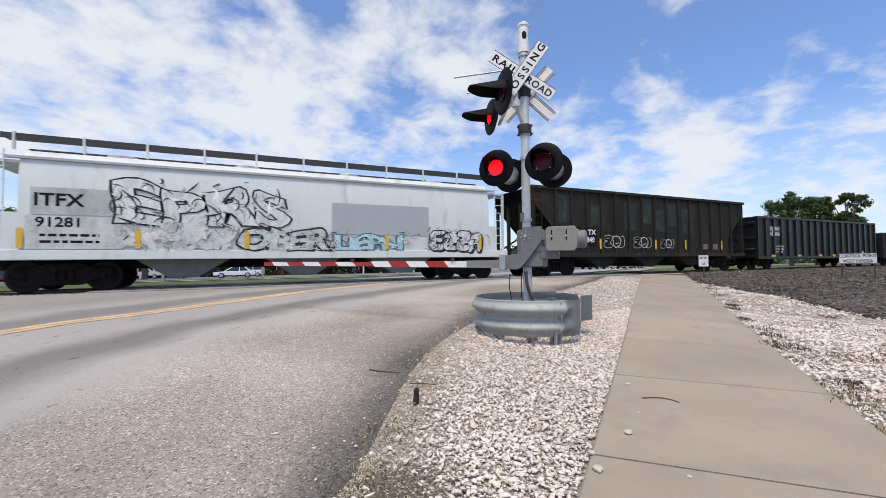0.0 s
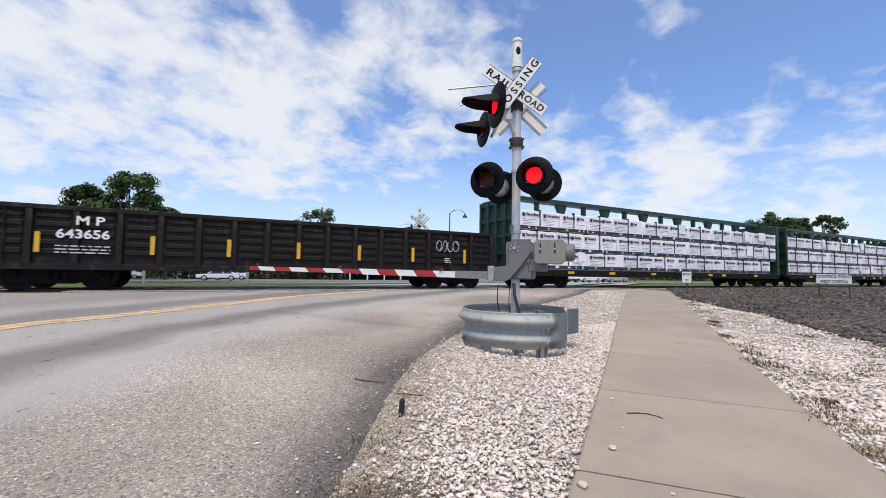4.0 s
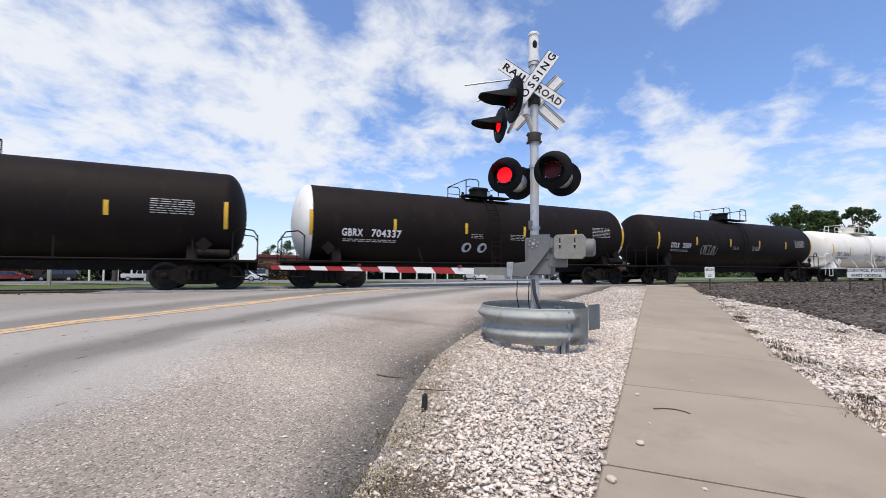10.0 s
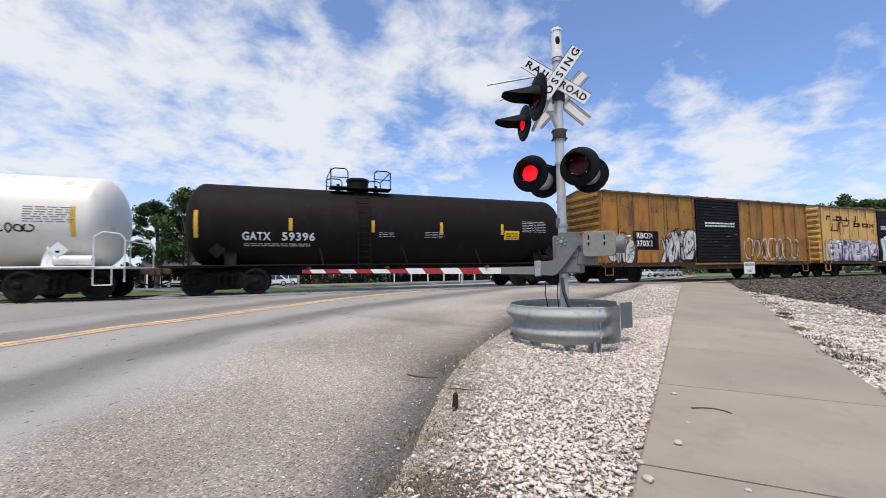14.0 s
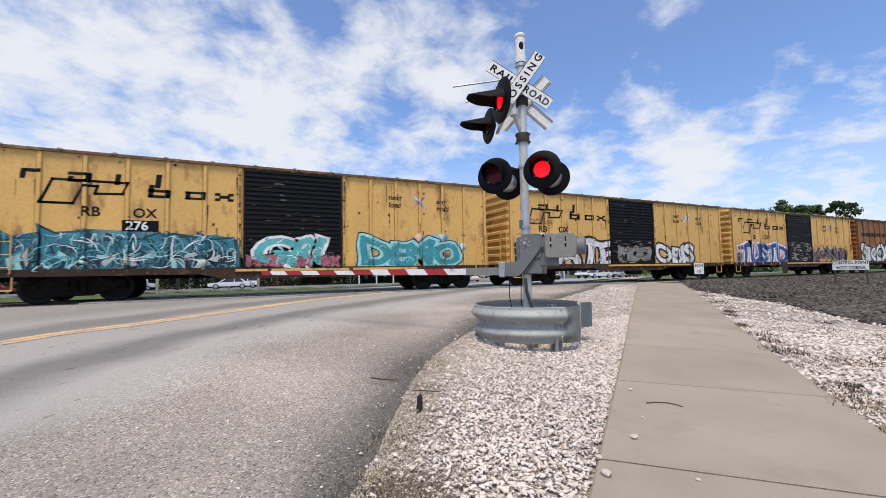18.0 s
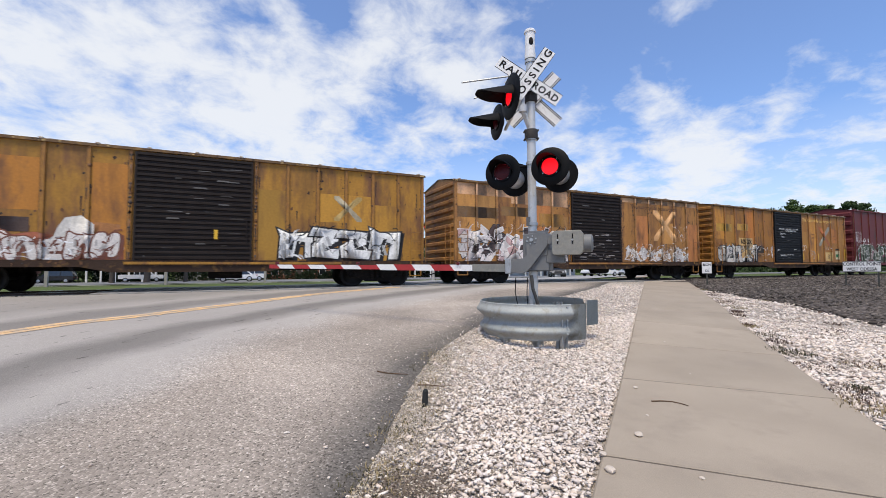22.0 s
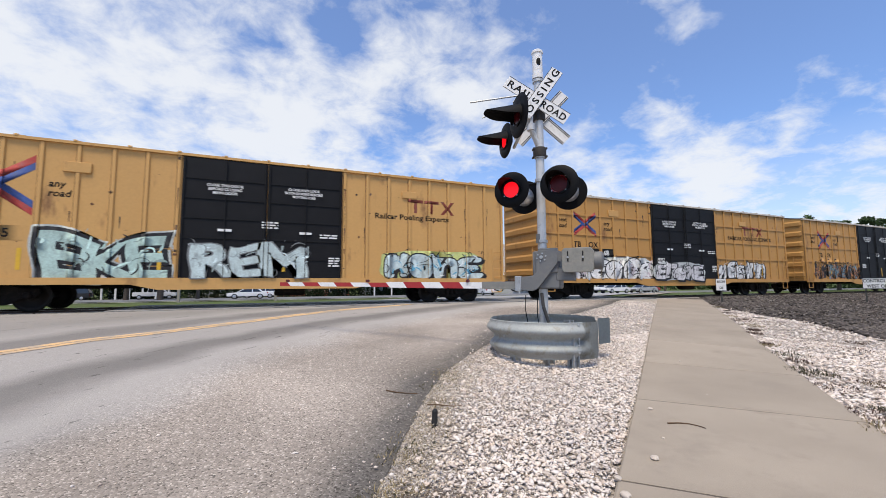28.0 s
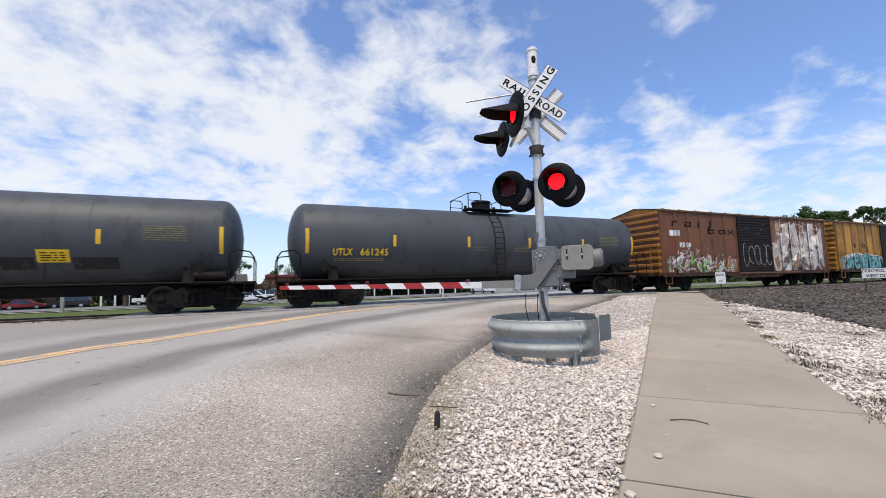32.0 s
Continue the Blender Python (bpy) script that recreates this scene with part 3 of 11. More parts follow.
# ballast along the track and spread over the corner beside the sidewalk
def ballast():
    verts, faces = [], []
    xs = [-400, -60, -30, -4.3]
    def strip(xs, prof):
        base = len(verts)
        for x in xs:
            for y, z in prof:
                verts.append((x, y, z + (0.03 * noise.noise((x * 0.8, y * 1.3, 2)) if abs(x) < 100 else 0)))
        n = len(prof)
        for i in range(len(xs) - 1):
            for j in range(n - 1):
                a = base + i * n + j
                faces.append((a, a + n, a + n + 1, a + 1))
    west = ((14.37, -0.06), (14.7, -0.10), (15.3, -0.17), (16.2, -0.17), (17.1, -0.17), (17.8, -0.06), (18.4, -0.07), (18.9, -0.12))
    strip([-400, -60, -30] + [-29 + 0.5 * i for i in range(50)] + [-4.22], west)
    east = ((8.0, -0.30), (9.5, -0.19), (11, -0.13), (12.6, -0.085), (13.8, -0.07), (14.6, -0.08), (15.3, -0.15), (16.2, -0.17), (17.1, -0.17), (17.8, -0.06), (18.4, -0.07), (18.9, -0.12))
    strip([17.9 + 0.6 * i for i in range(70)] + [70, 120, 700], east)
    # the wedge in front of the track, bounded by a line from the sidewalk's end towards the viewer's right
    B = [(17.9, 13.6), (16.9, 11.6), (15.6, 10.2), (14.3, 8.8), (12.7, 5.7), (11.4, 4.0), (9.6, 1.2), (7.0, -3.0), (3.0, -9.0)]
    base = len(verts)
    n = 14
    for x, y in B:
        for j in range(n):
            px = x + 0.05 + (60 - x) * (j / (n - 1)) ** 2
            py = y + (min(y, 13.6) - y)
            edge = 0.10 * noise.noise((x * 2, y * 2, 0)) if j == 0 else 0
            verts.append((px + edge, py, zg(py) + (0.012 if j else -0.035) + 0.03 * noise.noise((px * 0.9, py * 0.9, 5))))
    for i in range(len(B) - 1):
        for j in range(n - 1):
            a = base + i * n + j
            faces.append((a, a + 1, a + n + 1, a + n))
    return tagged(raw("ballast", verts, faces, BALLAST), "dark grey crushed stone railway ballast", "ballast", kind="structure")


ballast()

# ---- loose gravel ----
def stone_field(name, spots, sizes, mat, label, flat=0.62, seed=3, sink=0.25):
    """Many small angular stones in one mesh: spots are (x, y, z) rows, sizes their radii."""
    rng = np.random.default_rng(seed)
    g = (1 + 5 ** 0.5) / 2
    ico = np.array([(-1, g, 0), (1, g, 0), (-1, -g, 0), (1, -g, 0), (0, -1, g), (0, 1, g), (0, -1, -g), (0, 1, -g), (g, 0, -1), (g, 0, 1), (-g, 0, -1), (-g, 0, 1)], float)
    ico /= np.linalg.norm(ico[0])
    tri = np.array([(0, 11, 5), (0, 5, 1), (0, 1, 7), (0, 7, 10), (0, 10, 11), (1, 5, 9), (5, 11, 4), (11, 10, 2), (10, 7, 6), (7, 1, 8), (3, 9, 4), (3, 4, 2), (3, 2, 6), (3, 6, 8), (3, 8, 9), (4, 9, 5), (2, 4, 11), (6, 2, 10), (8, 6, 7), (9, 8, 1)])
    n = len(spots)
    spots = np.asarray(spots, float)
    sizes = np.asarray(sizes, float)
    jit = rng.uniform(0.45, 1.42, (n, 12, 1))
    v = ico[None] * jit
    v = v * rng.uniform((0.8, 0.5, 0.30), (1.6, 1.0, 0.66), (n, 1, 3)) 
    a = rng.uniform(0, 2 * np.pi, n)
    tilt = rng.normal(0, 0.35, n)
    c, s = np.cos(tilt)[:, None], np.sin(tilt)[:, None]
    x, y, z = v[..., 0], v[..., 1], v[..., 2]
    x, z = x * c - z * s, x * s + z * c
    c, s = np.cos(a)[:, None], np.sin(a)[:, None]
    x, y = x * c - y * s, x * s + y * c
    P = np.stack((x, y, z * flat / 0.62), -1) * sizes[:, None, None] + spots[:, None, :]
    P[..., 2] += (sizes * (0.5 - sink))[:, None]
    F = (tri[None] + 12 * np.arange(n)[:, None, None]).reshape(-1, 3)
    me = bpy.data.meshes.new(name)
    me.vertices.add(n * 12)
    me.vertices.foreach_set("co", P.astype(np.float32).ravel())
    me.loops.add(len(F) * 3)
    me.loops.foreach_set("vertex_index", F.astype(np.int32).ravel())
    me.polygons.add(len(F))
    me.polygons.foreach_set("loop_start", np.arange(0, len(F) * 3, 3, dtype=np.int32))
    me.materials.append(mat)
    me.update(calc_edges=True)
    me.validate()
    return tagged(new(name, me), label, "gravel", kind="stuff")


def stone_mat(name, cols, rough=0.9):
    m = bpy.data.materials.new(name)
    m.use_nodes = True
    nt = m.node_tree
    N, L = nt.nodes.new, nt.links.new
    b = nt.nodes["Principled BSDF"]
    b.inputs["Roughness"].default_value = rough
    b.inputs["Specular IOR Level"].default_value = 0.2
    geo = N("ShaderNodeNewGeometry")
    cr = N("ShaderNodeValToRGB")
    els = cr.color_ramp.elements
    while len(els) < len(cols):
        els.new(0.5)
    for i, c in enumerate(cols):
        els[i].position = i / (len(cols) - 1)
    for i, c in enumerate(cols):
        els[i].color = (*c, 1)
    L(geo.outputs["Random Per Island"], cr.inputs[0])
    co = N("ShaderNodeTexCoord")
    n1 = N("ShaderNodeTexNoise"); n1.inputs["Scale"].default_value = 60; n1.inputs["Detail"].default_value = 4
    n0 = N("ShaderNodeTexNoise"); n0.inputs["Scale"].default_value = 0.9; n0.inputs["Detail"].default_value = 4
    L(co.outputs["Object"], n1.inputs["Vector"]); L(co.outputs["Object"], n0.inputs["Vector"])
    ad = N("ShaderNodeMath"); ad.operation = "ADD"
    L(n1.outputs[0], ad.inputs[0]); L(n0.outputs[0], ad.inputs[1])
    mr = N("ShaderNodeMapRange"); mr.inputs["From Min"].default_value, mr.inputs["From Max"].default_value = 0.7, 1.3
    mr.inputs["To Min"].default_value, mr.inputs["To Max"].default_value = 0.78, 1.12
    L(ad.outputs[0], mr.inputs["Value"])
    mul = N("ShaderNodeMix"); mul.data_type = "RGBA"; mul.blend_type = "MULTIPLY"; mul.inputs[0].default_value = 1
    L(cr.outputs[0], mul.inputs[6]); L(mr.outputs[0], mul.inputs[7]); L(mul.outputs[2], b.inputs["Base Color"])
    bp = N("ShaderNodeBump"); bp.inputs["Strength"].default_value = 0.4; bp.inputs["Distance"].default_value = 0.004
    L(n1.outputs[0], bp.inputs["Height"]); L(bp.outputs[0], b.inputs["Normal"])
    return m


PALE = stone_mat("pale_limestone", [(0.34, 0.285, 0.24), (0.74, 0.63, 0.54), (0.77, 0.68, 0.60), (0.80, 0.73, 0.66), (0.66, 0.53, 0.43), (0.79, 0.72, 0.65), (0.58, 0.50, 0.45), (0.78, 0.68, 0.57), (0.50, 0.41, 0.35), (0.81, 0.74, 0.69)])
DARK = stone_mat("dark_crushed_stone", [(0.026, 0.023, 0.020), (0.075, 0.064, 0.056), (0.125, 0.105, 0.092), (0.058, 0.049, 0.043), (0.22, 0.19, 0.165), (0.095, 0.082, 0.072)])
EARTH = stone_mat("dark_earth", [(0.10, 0.075, 0.056), (0.16, 0.125, 0.098), (0.24, 0.195, 0.155), (0.13, 0.10, 0.078), (0.36, 0.30, 0.25)])
TAN = stone_mat("tan_litter", [(0.48, 0.39, 0.27), (0.60, 0.51, 0.38), (0.69, 0.60, 0.48), (0.36, 0.29, 0.20), (0.74, 0.67, 0.57)])


def dark_side(x, y):
    """True on the dark ballast beside the sidewalk."""
    B = ((-9.0, 3.0), (-3.0, 7.0), (1.2, 9.6), (4.0, 11.4), (5.7, 12.7), (8.8, 14.3), (10.2, 15.6), (11.6, 16.9), (13.6, 17.9))
    for (a, xa), (b, xb) in zip(B, B[1:]):
        if y <= b:
            return x > xa + (xb - xa) * (y - a) / (b - a)
    return x > 17.9


SOIL = (0.84, 2.20)   # middle of a bare patch of earth beside the asphalt


def scatter():
    rng = np.random.default_rng(11)
    spots, sizes = [], []
    # between road and sidewalk, then the strip to the right of the sidewalk
    def fill(n, x0, x1, y0, y1, test, rmin, rmax):
        xs, ys = rng.uniform(x0, x1, n), rng.uniform(y0, y1, n)
        rs = rng.uniform(rmin, rmax, n) * rng.choice([1, 1, 0.9, 0.65, 0.5, 1.5], n)
        for x, y, r in zip(xs, ys, rs):
            k = test(x, y)
            if k and rng.random() < k:
                spots.append((x, y, zg(y) - 0.012))
                sizes.append(r)
    def left(x, y):
        s, o = in_walk(x, y)
        d = x - edge_x(y)
        if o > -0.335 or d < 0.0 or y > 13.9:
            return 0
        soil = math.hypot((x - SOIL[0]) / 0.22, (y - SOIL[1]) / 0.15) + 0.5 * noise.noise((x * 6, y * 6, 2))
        thin = 0.22 if soil < 0.9 else 1.0
        return thin * (0.10 if d < 0.12 else 0.3 if d < 0.35 else 0.6 if d < 0.6 else 1)
    def right(x, y):
        s, o = in_walk(x, y)
        if o < 1.53 or s > 21.3 or dark_side(x + 0.9 * noise.noise((x * 0.7, y * 0.7, 0)) + 0.5 * noise.noise((x * 3, y * 3, 1)) - 0.25, y):
            return 0
        return 0.55 if noise.noise((x * 0.9, y * 0.9, 4)) < -0.22 else 1
    fill(52000, 0.2, 7.6, 1.4, 6.2, left, 0.009, 0.0195)
    fill(48000, 0.2, 7.6, 1.8, 6.2, left, 0.006, 0.012)
    fill(26000, 2.5, 14.5, 5.8, 13.9, left, 0.013, 0.026)
    fill(52000, 1.6, 10.0, -2.2, 5.0, right, 0.011, 0.0225)
    fill(40000, 5.0, 17.5, 1.0, 13.2, right, 0.015, 0.030)
    fill(11000, -2.5, 2.5, -3.0, 1.6, left, 0.012, 0.026)
    fill(16000, -4.0, 7.0, -7.5, -2.2, right, 0.014, 0.028)
    gspots, gsizes = [], []
    for x, y in zip(rng.uniform(-4.0, 5.0, 5000), rng.uniform(0.6, 7.5, 5000)):
        d = edge_x(y) - x
        if 0 < d < 3.2 and rng.random() < 0.9 - 0.27 * d:
            gspots.append((x, y, zg(y) + 0.001))
            gsizes.append(rng.uniform(0.003, 0.008) * rng.choice([1, 1, 1, 1.9]))
    litter = []
    for y in rng.uniform(0.9, 5.2, 8500):
        x = edge_x(y) + 0.02 + rng.exponential(0.30)
        if in_walk(x, y)[1] < -0.34 and noise.noise((x * 3.5, y * 3.5, 7)) > -0.25:
            litter.append((x, y, zg(y) + rng.uniform(-0.004, 0.006)))
    stone_field("litter", litter, rng.uniform(0.0025, 0.008, len(litter)), TAN, "fine tan grit and dry plant litter along the asphalt edge", seed=19)
    crumbs = [(SOIL[0] + rng.normal(0, 0.15), SOIL[1] + rng.normal(0, 0.10)) for _ in range(1900)]
    crumbs = [(x, y, zg(y) - 0.004) for x, y in crumbs if x > edge_x(y) + 0.03]
    stone_field("soil", crumbs, rng.uniform(0.003, 0.010, len(crumbs)), EARTH, "bare dark crumbly earth among the gravel", seed=17)
    stone_field("grit", gspots, gsizes, PALE, "loose pale grit strewn along the asphalt edge", seed=15)
    stone_field("gravel", spots, sizes, PALE, "loose pale limestone gravel with pink and grey stones", seed=5)
    spots, sizes = [], []
    def dark(x, y):
        return 1 if dark_side(x, y) and in_walk(x, y)[1] > 1.6 else 0
    def zdark(y):
        return zg(y) + 0.0 if y < 13.6 else -0.075
    def fill2(n, x0, x1, y0, y1, rmin, rmax):
        xs, ys = rng.uniform(x0, x1, n), rng.uniform(y0, y1, n)
        for x, y in zip(xs, ys):
            if y > 13.6 and x < 17.9:
                continue
            if dark(x, y):
                spots.append((x, y, zdark(y)))
                sizes.append(rng.uniform(rmin, rmax))
    fill2(16000, 9.0, 24.0, 0.5, 15.2, 0.03, 0.055)
    fill2(10000, 20.0, 48.0, 3.0, 15.2, 0.04, 0.07)
    for x, y in zip(rng.uniform(-24, -4.3, 3500), rng.uniform(14.38, 15.4, 3500)):
        spots.append((x, y, -0.075 - 0.09 * max(0, (y - 14.7) / 0.7)))
        sizes.append(rng.uniform(0.025, 0.05))
    stone_field("ballast_stones", spots, sizes, DARK, "loose dark grey crushed ballast stones", seed=8, sink=0.1)


scatter()

# ---- small things on the ground ----
def loose_stone(x, y, r, seed, z=None):
    rr = random.Random(seed)
    bm = bmesh.new()
    bmesh.ops.create_icosphere(bm, subdivisions=2, radius=r)
    for v in bm.verts:
        v.co *= 1 + 0.22 * noise.noise(v.co * (2.2 / r) + Vector((seed, 0, 0)))
        v.co.z *= 0.62
        v.co.x *= 1.25
    low = min(v.co.z for v in bm.verts)
    o = obj("stone", bm, paint("single_limestone", (0.52, 0.45, 0.38), rough=0.9, vary=0.15, scale=20, fine=90, bump=0.4))
    o.location = (x, y, (zg(y) + 0.016 if z is None else z) - low - 0.003)
    o.rotation_euler = (0, 0, rr.uniform(0, 6))
    return tagged(o, "small pale limestone chip lying on the sidewalk", "stone", "stones on the sidewalk")


for i, (x, y, r) in enumerate(((2.51, 2.11, 0.027), (3.41, 2.89, 0.02), (2.05, 2.0, 0.022), (2.9, 2.35, 0.012), (4.4, 3.0, 0.012), (2.35, 1.55, 0.014), (5.6, 4.2, 0.014), (1.93, 1.83, 0.03))):
    loose_stone(x, y, r, i + 1)


def twig(pts, r, label, col=(0.10, 0.06, 0.035)):
    bm = bmesh.new()
    for i in range(len(pts) - 1):
        tube(bm, pts[i], pts[i + 1], r * (1 - 0.6 * i / len(pts)), 6, r * (1 - 0.6 * (i + 1) / len(pts)))
    o = obj("twig", bm, paint("dry_twig", col, rough=0.9, vary=0.3, scale=20))
    return tagged(o, label, "twig")


def ground_curve(pts, lift):
    return [(x, y, zg(y) + lift) for x, y in pts]


twig(ground_curve([(3.22, 2.56), (3.31, 2.53), (3.38, 2.48), (3.41, 2.41), (3.41, 2.35)], 0.022), 0.007, "thin curved dark twig on the sidewalk")
twig(ground_curve([(1.22, 4.40), (1.30, 4.30), (1.38, 4.24), (1.50, 4.17)], 0.008), 0.008, "thin dry twig on the asphalt")
twig(ground_curve([(1.46, 3.78), (1.56, 3.74), (1.66, 3.66), (1.76, 3.64)], 0.02), 0.007, "dry twig on the gravel")
bm = tube(bmesh.new(), (0, 0, -0.05), (0.01, 0.005, 0.11), 0.03, 9, 0.024)
tube(bm, (0.004, 0, 0.10), (0.015, 0.005, 0.125), 0.024, 7, 0.012)
o = obj("marker_stub", bm, paint("black_rubber", (0.02, 0.02, 0.02), rough=0.8))
o.location = (1.36, 3.36, zg(3.36))
tagged(o, "broken black marker stub at the road edge", "stub")


def tufts(name, label, spots, mat, seed):
    """Many thin blades in small clumps, joined: spots are (x, y, blades, height, spread)."""
    rr = random.Random(seed)
    verts, faces = [], []
    for x, y, n, h, spread in spots:
        for i in range(n):
            a, d = rr.uniform(0, 6.28), spread * math.sqrt(rr.random())
            bx, by = x + d * math.cos(a), y + d * math.sin(a)
            z = zg(by) - 0.005
            hh = h * rr.uniform(0.35, 1.1)
            lean = rr.uniform(0.3, 1.3) * hh
            a2 = rr.uniform(0, 6.28)
            w = rr.uniform(0.002, 0.005)
            c, s_ = math.cos(a2), math.sin(a2)
            k = len(verts)
            verts += [(bx + s_ * w, by - c * w, z), (bx - s_ * w, by + c * w, z), (bx + 0.4 * lean * c - s_ * w, by + 0.4 * lean * s_ + c * w, z + hh * 0.65), (bx + 0.4 * lean * c + s_ * w, by + 0.4 * lean * s_ - c * w, z + hh * 0.65), (bx + lean * c, by + lean * s_, z + hh)]
            faces += [(k, k + 1, k + 2, k + 3), (k + 3, k + 2, k + 4)]
    return tagged(raw(name, verts, faces, mat), label, "weeds", kind="stuff")


STRAW = paint("dry_straw", (0.26, 0.205, 0.11), rough=0.9, vary=0.3, scale=30)
REDW = paint("red_brown_weed", (0.085, 0.052, 0.038), rough=0.9, vary=0.35, scale=30)
GREENW = paint("dull_brown_weed", (0.075, 0.068, 0.036), rough=0.9, vary=0.3, scale=30)
beds = {0: [], 1: [], 2: []}
for i in range(30):
    p = on_walk(3.4 + 17 * (i / 29) ** 1.2 + random.uniform(-0.4, 0.4), 1.60 + abs(random.gauss(0, 0.10)))
    beds[random.choice([0, 0, 1, 2])].append((p.x, p.y, 150, random.uniform(0.028, 0.058), random.uniform(0.10, 0.30)))
for i in range(46):
    p = on_walk(random.uniform(4, 19), random.uniform(2.0, 5.6))
    if not dark_side(p.x, p.y):
        beds[random.choice([0, 0, 1, 2])].append((p.x, p.y, 170, random.uniform(0.018, 0.04), random.uniform(0.15, 0.55)))
for i in range(34):
    y = random.uniform(1.5, 5.4)
    beds[random.choice([1, 1, 2])].append((edge_x(y) + random.uniform(0.0, 0.3), y, 60, random.uniform(0.012, 0.03), 0.16))
for k, (m, lab) in enumerate(((REDW, "low red-brown weeds scattered in the gravel"), (STRAW, "dry straw grass scattered in the gravel"), (GREENW, "sparse dull brown weeds scattered in the gravel"))):
    tufts("weeds", lab, beds[k], m, 30 + k)

# ---- crossing signal ----
GALV = paint("galvanised_steel", (0.44, 0.45, 0.45), rough=0.55, metal=0.55, vary=0.18, scale=6, fine=60, dirt=(0.25, 0.24, 0.22), dirt_amount=0.2)
MASTPAINT = paint("silver_painted_mast", (0.55, 0.55, 0.54), rough=0.5, metal=0.35, vary=0.12, scale=8, fine=70, dirt=(0.30, 0.28, 0.25), dirt_amount=0.2)
BEAM = paint("zinc_guard_rail", (0.36, 0.375, 0.36), rough=0.68, metal=0.3, vary=0.16, scale=4, fine=50, dirt=(0.28, 0.27, 0.22), dirt_amount=0.35)
GREYBOX = paint("grey_gate_housing", (0.165, 0.165, 0.16), rough=0.6, vary=0.12, scale=7, fine=60, dirt=(0.20, 0.19, 0.17), dirt_amount=0.3)
PLATE = paint("weathered_counterweight", (0.225, 0.22, 0.195), rough=0.7, vary=0.15, scale=8, dirt=(0.28, 0.26, 0.22), dirt_amount=0.4)
BLACK = paint("black_signal_paint", (0.004, 0.004, 0.0045), rough=0.6, vary=0.25, scale=8, spec=0.15)
SIGNWHITE = paint("reflective_white", (0.74, 0.73, 0.71), rough=0.5, vary=0.06, scale=10, dirt=(0.50, 0.48, 0.45), dirt_amount=0.2)
SIGNRED = paint("reflective_red", (0.34, 0.026, 0.028), rough=0.5, vary=0.12, scale=10)
INK = paint("black_letters", (0.006, 0.006, 0.006), rough=0.7, vary=0.1, spec=0.15)
ALU = paint("aluminium_housing", (0.55, 0.56, 0.57), rough=0.4, metal=0.7, vary=0.1)
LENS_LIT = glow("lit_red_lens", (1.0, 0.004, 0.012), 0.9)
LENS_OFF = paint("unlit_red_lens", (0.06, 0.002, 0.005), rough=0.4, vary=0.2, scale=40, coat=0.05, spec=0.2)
R_AX, F_AX = Vector((0.9184, -0.3955, 0)), Vector((0.3955, 0.9184, 0))
FLASH = []
DARKCLAMP = paint("dark_weathered_clamp", (0.045, 0.040, 0.036), rough=0.7, metal=0.2, vary=0.3, scale=12)


def spot(lat, dep, z):
    return R_AX * lat + F_AX * dep + Vector((0, 0, z))


def facing(n):
    """A turn whose local -Y points along n and Z stays up."""
    n = Vector((n[0], n[1], 0)).normalized()
    y = -n
    x = y.cross(Vector((0, 0, 1)))
    return Matrix((x, y, Vector((0, 0, 1)))).transposed().to_4x4()


